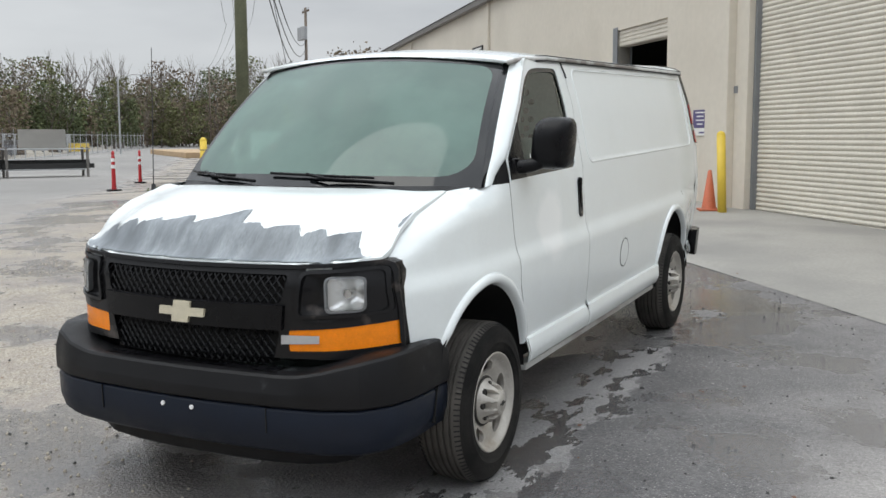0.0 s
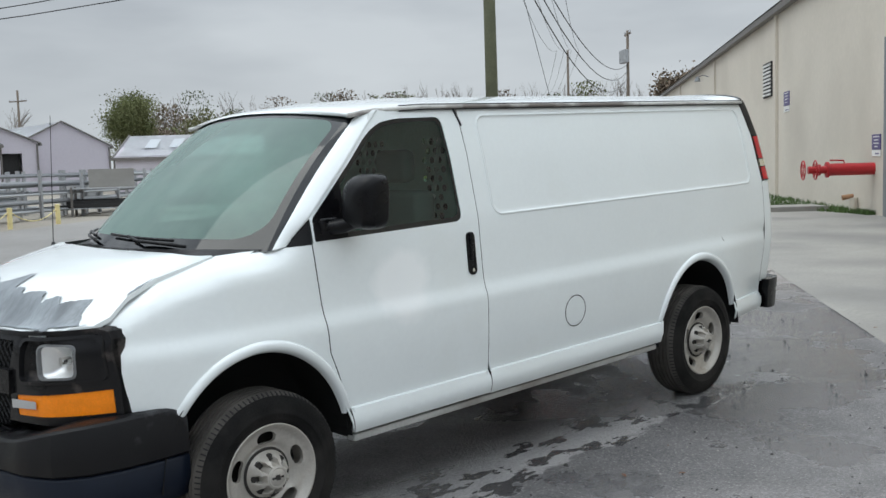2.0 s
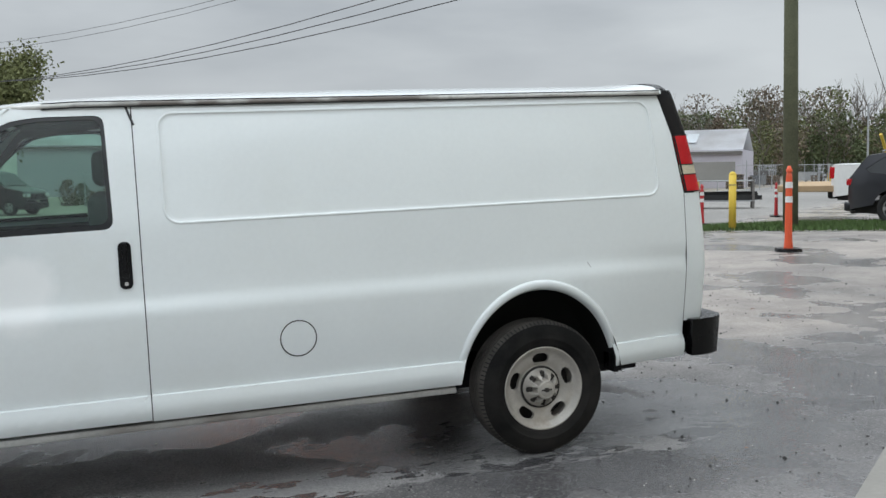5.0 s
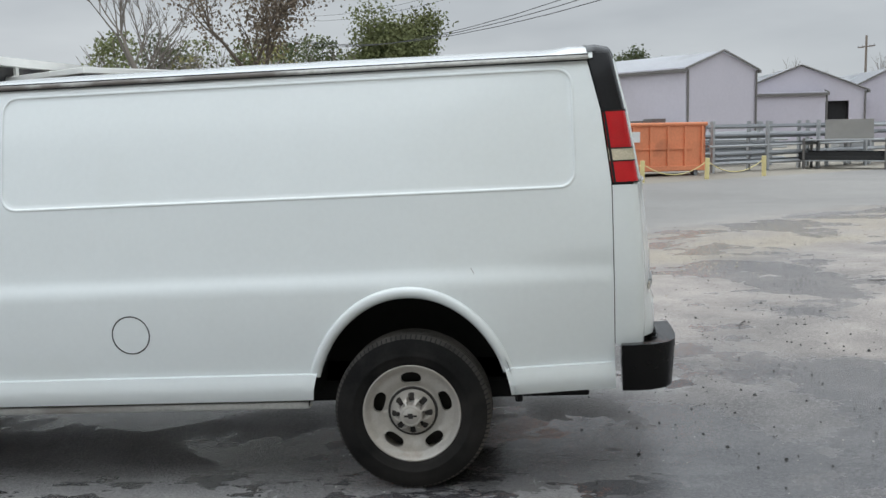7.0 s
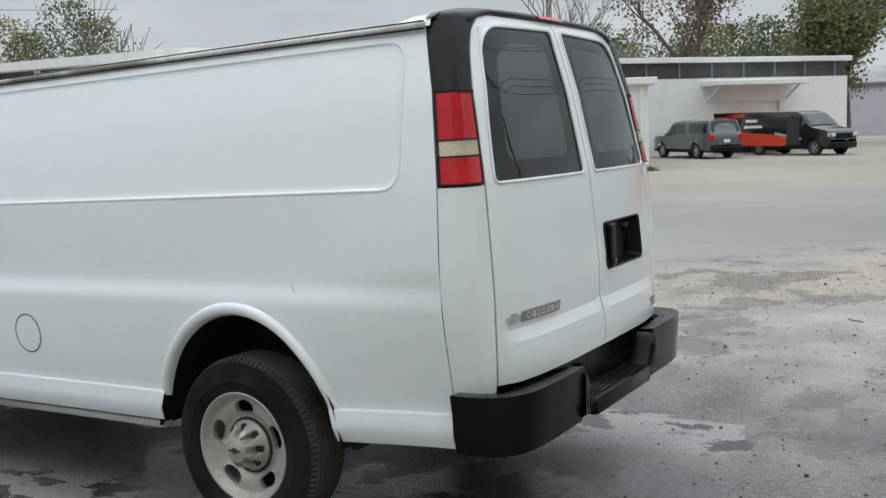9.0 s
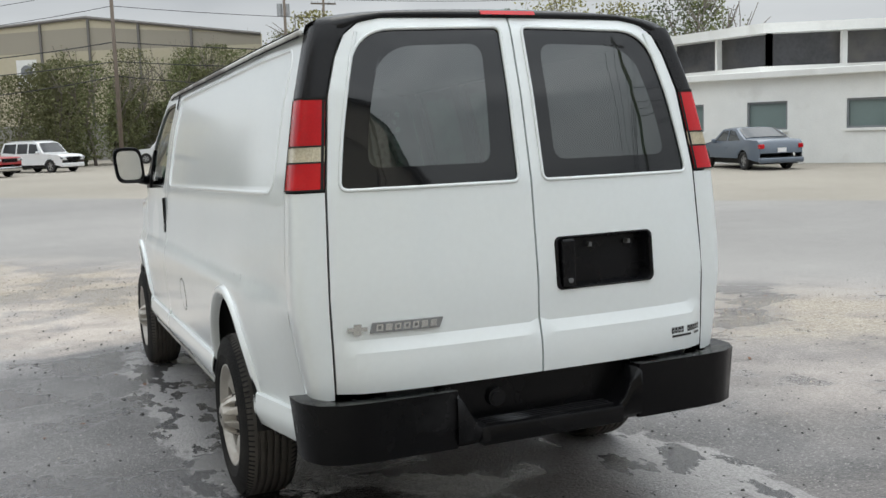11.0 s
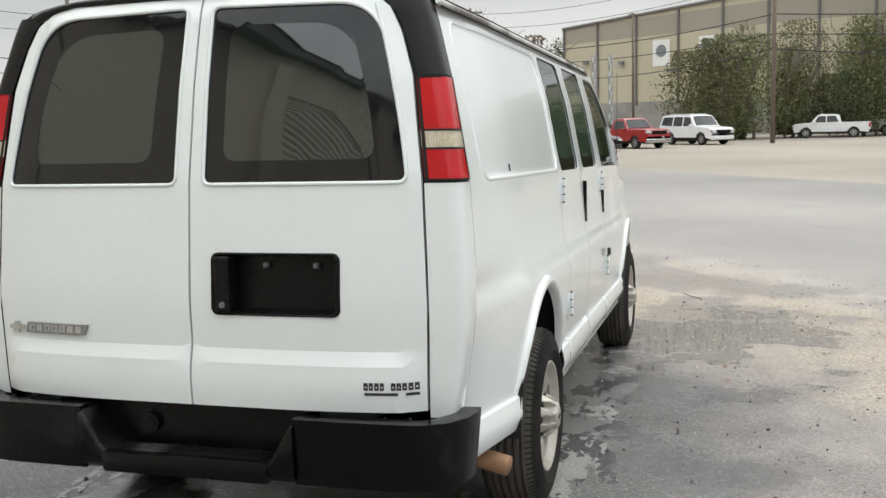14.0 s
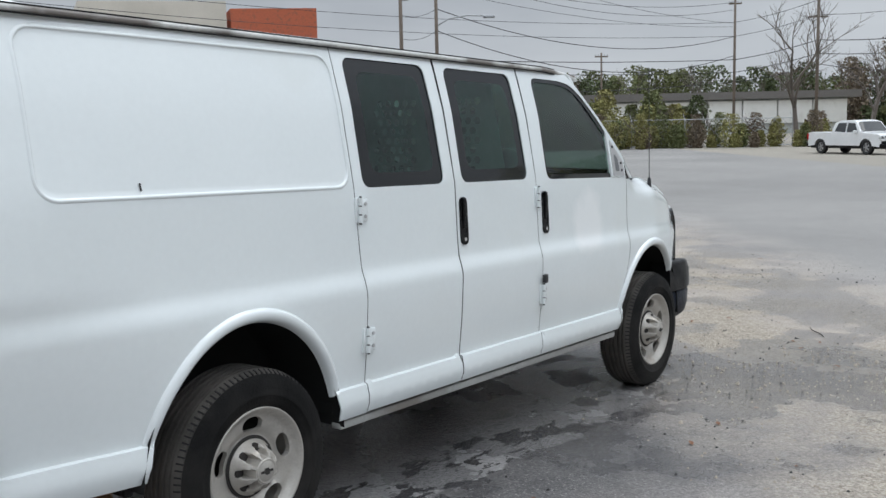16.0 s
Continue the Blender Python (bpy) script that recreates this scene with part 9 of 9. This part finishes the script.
sheet("side_wall", [(0.35, 0.14), (DL, 0.14), (DL, 1.5), (0, 1.5), (0, 0.42)], lambda s, z: (s, 0, z), M["dumpster"], dm, step=1, edge=0.8, inward=(0, -0.06, 0))
sheet("side_wall", [(0.35, 0.14), (DL, 0.14), (DL, 1.5), (0, 1.5), (0, 0.42)], lambda s, z: (s, -2.3, z), M["dumpster"], dm, step=1, edge=0.8, inward=(0, 0.06, 0))
bm = bmesh.new()
box(bm, 0, 0.06, -2.3, 0, 0.4, 1.5)
box(bm, DL - 0.06, DL, -2.3, 0, 0.14, 1.5)
box(bm, 0.1, DL, -2.3, 0, 0.14, 0.22)
part("end_wall", bm, M["dumpster"], dm)
for k in range(10):
    bm = bmesh.new()
    s = 0.2 + k * (DL - 0.35) / 9
    box(bm, s - 0.045, s + 0.045, 0.002, 0.085, 0.30 if k else 0.5, 1.44, 0.01)
    part("rib", bm, M["dumpster"], dm)
bm = bmesh.new()
tube(bm, [(-0.05, 0.03, 1.5), (DL + 0.05, 0.03, 1.5)], 0.055, 8)
part("top_rail", bm, M["dumpster"], dm)
bm = bmesh.new()
box(bm, 1.6, DL - 0.6, 0.002, 0.07, 0.78, 0.83)
part("mid_rail", bm, M["dumpster"], dm)
bm = bmesh.new()
box(bm, 0.3, DL, 0.002, 0.1, 0.16, 0.30, 0.01)
part("sill", bm, M["dumpster"], dm)
for s in (0.95, 3.6):
    bm = bmesh.new()
    box(bm, s, s + 0.32, 0.087, 0.095, 1.0, 1.3)
    part("notice", bm, M["reflect"], dm)
for s in (0.6, DL - 0.4):
    bm = bmesh.new()
    cyl(bm, (s, -0.25, 0.09), (s, 0.02, 0.09), 0.09, n=14)
    part("roller", bm, M["jamb"], dm)
bm = bmesh.new()
for k in range(12):
    box(bm, 0.3 + k * 0.4, 0.62 + k * 0.42, -1.9 + (k % 3) * 0.3, -0.5, 1.30, 1.52 + 0.05 * (k % 4))
part("scrap_load", bm, M["gutter"], dm)

# short bleached posts with a slack rope
posts = [(3.4, -15.0), (1.9, -16.6), (-1.35, -23.9), (-3.56, -26.0), (-5.8, -28.2), (-8.2, -29.9), (-10.5, -31.5)]
tops = []
for x, y in posts[2:]:
    pb = empty("yellow_post", Matrix.Translation((x, y, ground_z(x, y) - 0.05)) @ pose(0, 0, 0, random.uniform(-4, 4), random.uniform(-4, 4), 0), label="short sun-bleached yellow post", category="bollard", group="roadside posts")
    bm = bmesh.new()
    box(bm, -0.07, 0.07, -0.07, 0.07, 0, 0.78, 0.015)
    part("post", bm, M["pale_yellow"], pb)
    tops.append((x, y, ground_z(x, y) + 0.62))
for a, b in zip(tops, tops[1:]):
    rp = empty("rope", label="slack rope between yellow posts", category="rope", group="post ropes")
    bm = bmesh.new()
    tube(bm, [Vector(a).lerp(Vector(b), t) - Vector((0, 0, 0.42 * 4 * t * (1 - t))) for t in [i / 8 for i in range(9)]], 0.018, 5)
    part("strand", bm, M["pale_yellow"], rp)


# chain-link fence along the yard, posts, rails and a woven mesh
def fence(a, b, h, label, step=3.0, mesh_step=0.35):
    a, b = Vector((*a, 0)), Vector((*b, 0))
    fe = empty("chain_fence", label=label, category="fence")
    n = int((b - a).length / step)
    for i in range(n + 1):
        p = a.lerp(b, i / n)
        z = ground_z(p.x, p.y)
        bm = bmesh.new()
        cyl(bm, (p.x, p.y, z), (p.x, p.y, z + h), 0.035, n=6)
        tube(bm, [(p.x, p.y, z + h), (p.x + 0.15, p.y + 0.2, z + h + 0.35)], 0.02, 5)
        part("post", bm, M["galv"], fe)
    bm = bmesh.new()
    for zz in (0.1, h):
        tube(bm, [(p.x, p.y, ground_z(p.x, p.y) + zz) for p in (a, a.lerp(b, 0.5), b)], 0.025, 5)
    part("rail", bm, M["galv"], fe)
    v, f = [], []
    ln = (b - a).length
    u = (b - a).normalized()
    nrm = Vector((-u.y, u.x, 0)) * 0.006
    k = int(ln / mesh_step)
    z = ground_z(a.x, a.y)
    for i in range(-int(h / mesh_step), k):
        for sgn in (1, -1):
            s0, s1 = i * mesh_step, i * mesh_step + h
            za, zb = (0, h)
            if s0 < 0:
                za, s0 = -s0, 0
            if s1 > ln:
                zb, s1 = h - (s1 - ln), ln
            if sgn < 0:
                za, zb = h - za, h - zb
            p, q = a + u * s0 + Vector((0, 0, z + za)), a + u * s1 + Vector((0, 0, z + zb))
            w = Vector((0, 0, 0.012))
            e = len(v)
            v += [p - w, q - w, q + w, p + w]
            f.append((e, e + 1, e + 2, e + 3))
    ms = finish("wire_mesh", v, f, M["galv"], fe, smooth=False)
    ms["kind"] = "stuff"


fence((-19.5, -38.5), (-100, -97), 1.9, "galvanised chain-link fence along the storage yard", 3.0, 0.5)
fence((49, 33), (60, 16), 1.8, "old chain-link fence in the scrub", 3.0, 0.5)
fence((2, -58), (-14, -66), 1.9, "chain-link fence beside the garage", 3.0, 0.5)

# utility poles and lines
def pole(x, y, h, r, label, arms=(), lean=(0, 0), m="pole_far", az=0, cans=0, z=None):
    o = empty("utility_pole", Matrix.Translation((x, y, ground_z(x, y) if z is None else z)) @ pose(0, 0, 0, lean[0], lean[1], 0) @ pose(0, 0, 0, 0, 0, az), label=label, category="pole", group="utility poles")
    bm = bmesh.new()
    cyl(bm, (0, 0, -0.3), (0, 0, h), r, r * 0.72, n=14)
    part("shaft", bm, M[m], o, smooth=True)
    for zz, w in arms:
        bm = bmesh.new()
        box(bm, -0.06, 0.06, -w, w, zz - 0.07, zz + 0.07)
        arm = part("crossarm", bm, M["pole_far"], o)
        for k in (-0.92, -0.45, 0.45, 0.92):
            bm = bmesh.new()
            cyl(bm, (0, k * w, zz + 0.07), (0, k * w, zz + 0.25), 0.045, 0.03, n=8)
            part("insulator", bm, M["galv"], arm)
    for k in range(cans):
        bm = bmesh.new()
        cyl(bm, (0.38, -0.3 + 0.6 * k, h - 2.6), (0.38, -0.3 + 0.6 * k, h - 1.6), 0.24, n=14)
        part("transformer", bm, M["galv"], o, angle=40)
    return o


def wire(a, b, sag, r=0.014, label="thin black cable strung between poles"):
    o = empty("overhead_cable", label=label, category="cable", group="overhead cables")
    bm = bmesh.new()
    a, b = Vector(a), Vector(b)
    tube(bm, [a.lerp(b, t) - Vector((0, 0, sag * 4 * t * (1 - t))) for t in [i / 16 for i in range(17)]], r, 5)
    part("strand", bm, M["cable"], o)


NP = (-13.7, -12.4)
pole(*NP, 12.0, 0.165, "weathered greenish wooden utility pole", lean=(-0.8, 1.2), m="pole_wood", arms=((11.2, 1.2),))
for k, (dz, dx) in enumerate(((8.2, 0), (7.7, 0.1), (7.3, -0.1), (9.2, 0.2), (9.5, -0.3))):
    wire((NP[0] + dx, NP[1], dz), (19 + k, -78, 9.6 + 0.5 * (k % 3) + (2.5 if k > 2 else 0)), 2.4 + 0.15 * k, 0.016 if k < 3 else 0.009)
FP = (-77, -62)
pole(*FP, 13.2, 0.16, "far utility pole with two crossarms", arms=((12.8, 1.5), (11.6, 1.2)), az=-50)
pole(-62, -43.5, 12.0, 0.15, "far utility pole with transformers", arms=((11.7, 0.9),), cans=3, az=-40)
pole(-118, -100, 12.5, 0.15, "far utility pole with a crossarm", arms=((12, 1.3),), az=-50)
for k in range(4):
    y = -1.1 + 0.73 * k
    wire((NP[0] + y * 0.6, NP[1] - y * 0.7, 11.3), (FP[0] + y * 0.75, FP[1] - y * 0.75, 13.0), 1.6 + 0.15 * k, 0.013)
    wire((FP[0] + y * 0.75, FP[1] - y * 0.75, 13.0), (-118 + y * 0.6, -100 - y * 0.7, 12.2), 1.5, 0.016)
for k in range(3):
    wire((NP[0], NP[1], 8.6 - 0.4 * k), (-62, -43.5, 9.2 - 0.5 * k), 2.0 + 0.3 * k, 0.022)
wire((NP[0], NP[1], 9.0), (-19.5, -14.5, 0.4), 0.0, 0.008, "steel guy wire to the ground")
guy = empty("guy_guard", Matrix.Identity(4), label="yellow guard tube on a guy wire", category="guard")
bm = bmesh.new()
tube(bm, [(-18.6, -14.2, 0.35), (-17.35, -13.75, 2.35)], 0.04, 8)
part("tube", bm, M["yellow"], guy)

pole(-41, -117, 12, 0.17, "utility pole by the metal sheds", arms=((10.7, 1.5),), az=20)
pole(-150, -110, 14, 0.09, "tall thin mast above the woods")
# line along the far side of the lot
pole(90, 30.8, 13.0, 0.15, "grey wooden utility pole behind the scrub", arms=((12.6, 0.6),), az=30)
pole(88, 22.5, 12.6, 0.17, "tall utility pole with a crossarm and conduit", arms=((12.2, 1.2), (10.6, 0.8)), az=30)
pole(59.6, -4.1, 12.0, 0.15, "brown utility pole by the parked cars", arms=((11.6, 1.1),), lean=(0, -1.5), az=60)
pole(95, 7.8, 12.0, 0.14, "thin pole before the tan building", arms=((11.8, 0.4),), lean=(0, -2))
pole(92, 46, 9.0, 0.13, "far short utility pole", arms=((8.6, 0.7),), az=40)
pole(75, -19, 14.0, 0.15, "utility pole with a transformer above the trees", arms=((13.6, 1.2),), cans=2)
pole(84, -25, 14.0, 0.15, "utility pole with a transformer above the trees", arms=((13.6, 1.2),), cans=2)
pole(46.5, 36.8, 12.4, 0.15, "wooden utility pole over the scrub", arms=((10.3, 1.1), (11.6, 0.6)), az=40, cans=1)
lamp_pole = pole(52.6, 38.5, 13.0, 0.15, "wooden utility pole with a street lamp arm", arms=((12.2, 1.0),), az=37)
bm = bmesh.new()
tube(bm, [(0, -0.1, 8.7), (0, -0.9, 9.15), (0, -2.2, 9.35), (0, -3.4, 9.3)], 0.05, 6)
lamp_arm = part("lamp_arm", bm, M["galv"], lamp_pole, smooth=True)
bm = bmesh.new()
box(bm, -0.16, 0.16, -4.1, -3.3, 9.14, 9.34, 0.06)
part("lamp_head", bm, M["galv"], lamp_arm)
for k, (z0_, z1_) in enumerate(((12.3, 12.6), (12.3, 11.9), (9.7, 9.4), (8.2, 7.6))):
    wire((46.5, 36.8, z0_ - 1.0), (52.6, 38.5, z0_), 0.3, 0.018)
    wire((52.6, 38.5, z0_), (90, 30.8, z1_), 1.3 + 0.3 * k, 0.020 if k < 2 else 0.032)
for zz, sg, r in ((11.9, 1.0, 0.02), (10.6, 0.9, 0.02), (8.4, 0.8, 0.035), (7.2, 0.7, 0.03), (6.3, 1.2, 0.03)):
    wire((20, 62, zz + 0.6), (90, 30.8, zz - 1.2), sg * 1.5, r)
    wire((90, 30.8, zz - 1.2), (88, 22.5, zz), sg * 0.2, r)
    wire((88, 22.5, zz), (59.6, -4.1, zz - 0.7), sg, r)
    wire((59.6, -4.1, zz - 0.7), (52, -45, zz - 1), sg, r)
wire((10, 30, 15), (90, 30.8, 10.6), 2, 0.016)
wire((10, 36, 14), (90, 30.8, 10.3), 2.4, 0.016)

# street lamp, sign board, stakes, steel mast frames
sl = empty("street_lamp", pose(-60, -62, 0, 0, 0, 140), label="street lamp on a bent arm", category="lamp")
bm = bmesh.new()
tube(bm, [(0, 0, 6.6), (1.2, 0, 7.0), (2.6, 0, 7.0)], 0.05, 6)
cyl(bm, (0, 0, 0), (0, 0, 6.8), 0.08, n=8)
part("post", bm, M["galv"], sl)
bm = bmesh.new()
box(bm, 2.5, 3.3, -0.15, 0.15, 6.92, 7.08, 0.04)
part("head", bm, M["galv"], sl)
sb = empty("notice_board", pose(53.5, -14.6, 0, 0, 0, 170), label="white notice board with blurred pictures", category="sign")
bm = bmesh.new()
box(bm, -0.03, 0.03, -1.0, 1.0, 1.5, 3.0)
part("board", bm, M["white_paint"], sb)
for k in range(4):
    bm = bmesh.new()
    box(bm, 0.031, 0.034, -0.7 + 0.4 * k, -0.45 + 0.4 * k, 1.9 + 0.15 * (k % 2), 2.5)
    part("picture", bm, M["jamb"] if k % 2 else M["rust"], sb)
for s in (-0.8, 0.8):
    bm = bmesh.new()
    cyl(bm, (0, s, 0), (0, s, 1.5), 0.04, n=6)
    part("leg", bm, M["galv"], sb)
stk = empty("timber_stakes", pose(51, -17.2, 0, 0, 0, 100), label="rack of upright timber stakes and boards", category="rack")
for k in range(5):
    bm = bmesh.new()
    box(bm, -2 + k, -1.88 + k, -0.06, 0.06, 0, 2.3 + 0.2 * (k % 2))
    part("stake", bm, M["bark"], stk)
for k in range(4):
    bm = bmesh.new()
    box(bm, -2.3, 2.6, -0.12, -0.08, 0.3 + 0.4 * k, 0.5 + 0.4 * k)
    part("board", bm, M["wood_new"], stk)
wp = empty("white_post", pose(35.2, -12.6, 0), label="tall thin white post on the verge", category="post")
bm = bmesh.new()
cyl(bm, (0, 0, -0.2), (0, 0, 5.6), 0.05, n=8)
part("shaft", bm, M["white_paint"], wp)
for x, y in ((71.5, 12.2), (66.5, 7.3)):
    mf = empty("lattice_mast", pose(x, y, 0, 0, 0, 20), label="steel lattice frame in the scrub", category="mast")
    for sx in (-0.6, 0.6):
        for sy in (-0.6, 0.6):
            bm = bmesh.new()
            cyl(bm, (sx, sy, 0), (sx, sy, 6.2), 0.06, n=6)
            part("leg", bm, M["galv"], mf)
    for k in range(6):
        for sy in (-0.6, 0.6):
            bm = bmesh.new()
            tube(bm, [(-0.6, sy, k), (0.6, sy, k + 1)], 0.04, 5)
            tube(bm, [(0.6, sy, k), (-0.6, sy, k + 1)], 0.04, 5)
            part("brace", bm, M["galv"], mf)

# posts and markers near the grass islands
def delineator(x, y, h, orange=True):
    o = empty("channel_post", Matrix.Translation((x, y, ground_z(x, y))), label="orange delineator post with white bands on a black base" if orange else "red delineator post with white bands on a black base", category="post", group="delineator posts")
    v, f = lathe([(0.0, 0.06), (0.2, 0.055), (0.22, 0.0)], 8)
    finish("base", [(a, d, b) for a, b, d in v], f, M["black_plastic"], o, smooth=False)
    v, f = lathe([(0.075, 0.05), (0.06, 0.2), (0.05, h - 0.08), (0.035, h), (0.0, h)], 16)
    finish("post", [(a, d, b) for a, b, d in v], f, M["deline"] if orange else M["red_paint"], o)
    for z0_ in (h * 0.62, h * 0.80):
        v, f = lathe([(0.0585, z0_), (0.055, z0_ + 0.10)], 16)
        finish("band", [(a, d, b) for a, b, d in v], f, M["reflect"], o)
    v, f = lathe([(0.05, h), (0.05, h + 0.03), (0.02, h + 0.1), (0, h + 0.1)], 10)
    finish("handle", [(a, d, b) for a, b, d in v], f, M["deline"] if orange else M["red_paint"], o)


delineator(-9.85, -7.5, 1.28)
delineator(-13.6, -6.5, 1.22, False)
delineator(-15.3, -18.3, 1.05, False)
delineator(-21.5, -23.2, 1.1, False)
for x, y, h in ((-12.2, -12.4, 1.2), (-16.4, -10.9, 1.05)):
    o = empty("yellow_bollard", Matrix.Translation((x, y, ground_z(x, y) - 0.02)), label="yellow steel bollard with a domed top", category="bollard", group="yellow bollards")
    bm = bmesh.new()
    cyl(bm, (0, 0, 0), (0, 0, h), 0.08, n=16)
    bmesh.ops.create_uvsphere(bm, u_segments=14, v_segments=8, radius=0.08, matrix=Matrix.Translation((0, 0, h)))
    part("tube", bm, M["yellow"], o, smooth=True)
    bm = bmesh.new()
    cyl(bm, (0, 0, h - 0.22), (0, 0, h - 0.2), 0.083, n=16)
    part("band", bm, M["gutter"], o)
hy = empty("red_hydrant", Matrix.Translation((-16.0, -9.9, ground_z(-16, -9.9))), label="slim red standpipe beside the bollard", category="hydrant")
bm = bmesh.new()
cyl(bm, (0, 0, 0), (0, 0, 0.78), 0.07, n=14)
cyl(bm, (0, 0, 0.5), (0, 0, 0.62), 0.10, n=14)
cyl(bm, (-0.14, 0, 0.68), (0.14, 0, 0.68), 0.04, n=10)
part("barrel", bm, M["red_paint"], hy, angle=40)
# kerbed islands with grass
isl = tagged(finish("kerb", *(lambda b: (b, [(0, 1, 2, 3), (4, 7, 6, 5), (0, 4, 5, 1), (1, 5, 6, 2), (2, 6, 7, 3), (3, 7, 4, 0)]))([(x, y, ground_z(x, y) + z) for z in (-0.2, 0.13) for x, y in ((-14.6, -9.3), (-18.2, -6.0), (-18.9, -6.8), (-15.4, -10.2))]), M["concrete"], smooth=False), label="weathered concrete kerb slab", category="kerb", kind="structure")
spots = []
for _ in range(7000):
    t, w = rg.random(), rg.random()
    a, b = Vector((-11.4, -12.6)), Vector((-15.4, -9.9))
    p = a.lerp(b, t)
    spots.append((p.x - 2.2 * w + rg.gauss(0, 0.15), p.y - 2.6 * w + rg.gauss(0, 0.15)))
blades("grass_patch", spots, 0.04, 0.12, M["grass"], "thin green grass round the utility pole", w=0.025)
spots = []
for _ in range(5000):
    t, w = rg.random(), rg.random()
    p = OF_A + od * (OL * (0.45 + 0.55 * t)) + on_ * (0.2 + 2.2 * w)
    spots.append((p.x, p.y))
blades("grass_patch", spots, 0.06, 0.15, M["grass"], "strip of lawn below the office wall", w=0.04)
spots = []
for _ in range(6000):
    t, w = rg.random(), rg.random()
    p = Vector((36, -9.5)).lerp(Vector((52, -17)), t)
    spots.append((p.x + 3 * w, p.y - 3 * w))
blades("grass_patch", spots, 0.06, 0.2, M["grass"], "grassy verge behind the silver car", w=0.05)

# stock and scrap behind the yard fence
def pallet_stack(x, y, az, n, label):
    o = empty("pallet_stack", Matrix.Translation((x, y, ground_z(x, y))) @ pose(0, 0, 0, 0, 0, az), label=label, category="pallets", group="yard stock")
    for k in range(n):
        z = 0.15 * k
        for j in range(5):
            bm = bmesh.new()
            box(bm, -0.6 + j * 0.25, -0.42 + j * 0.25, -0.5, 0.5, z + 0.115, z + 0.14)
            part("board", bm, M["wood_new"] if k % 2 else M["bark"], o)
        for yy in (-0.48, 0.0, 0.42):
            bm = bmesh.new()
            box(bm, -0.6, 0.58, yy, yy + 0.06, z, z + 0.113)
            part("runner", bm, M["bark"], o)


def steel_bin(x, y, az, w, d, h, m, label):
    o = empty("steel_bin", Matrix.Translation((x, y, ground_z(x, y))) @ pose(0, 0, 0, 0, 0, az), label=label, category="bin", group="yard stock")
    for b in ((-w, w, -d, -d + 0.05, 0.15, h), (-w, w, d - 0.05, d, 0.15, h), (-w, -w + 0.05, -d + 0.05, d - 0.05, 0.15, h), (w - 0.05, w, -d + 0.05, d - 0.05, 0.15, h)):
        bm = bmesh.new()
        box(bm, *b, 0.01)
        part("side", bm, M[m], o)
    bm = bmesh.new()
    box(bm, -w + 0.02, w - 0.02, -d + 0.02, d - 0.02, 0.15, 0.22)
    part("floor", bm, M[m], o)
    for sx in (-0.8, 0.8):
        for sy in (-0.8, 0.8):
            bm = bmesh.new()
            box(bm, sx * w - 0.05, sx * w + 0.05, sy * d - 0.05, sy * d + 0.05, 0, 0.15)
            part("foot", bm, M["jamb"], o)
    bm = bmesh.new()
    tube(bm, [(-w, -d, h), (w, -d, h), (w, d, h), (-w, d, h), (-w, -d, h)], 0.04, 6)
    part("rim", bm, M["jamb"], o)


yr = random.Random(77)
fa, fd_ = Vector((-19.5, -38.5)), (Vector((-100, -97)) - Vector((-19.5, -38.5))).normalized()
fn_ = Vector((fd_.y, -fd_.x))
if fn_.y > 0:
    fn_ = -fn_
for k in range(26):
    p = fa + fd_ * (3 + k * 2.9 + yr.uniform(-1, 1)) + fn_ * yr.uniform(2.0, 9.0)
    if k % 3 == 0:
        pallet_stack(p.x, p.y, yr.uniform(0, 180), yr.randint(3, 8), "weathered wooden pallets stacked behind the fence")
    elif k % 3 == 1:
        steel_bin(p.x, p.y, yr.uniform(0, 180), yr.uniform(0.7, 1.4), yr.uniform(0.6, 0.9), yr.uniform(0.9, 1.6), ("jamb", "galv", "yellow", "gutter")[k % 4], "worn open steel bin in the storage yard")
    else:
        yard_rack(p.x, p.y, yr.uniform(20, 50), 9, "steel lengths stacked on a yard rack", 200 + k)
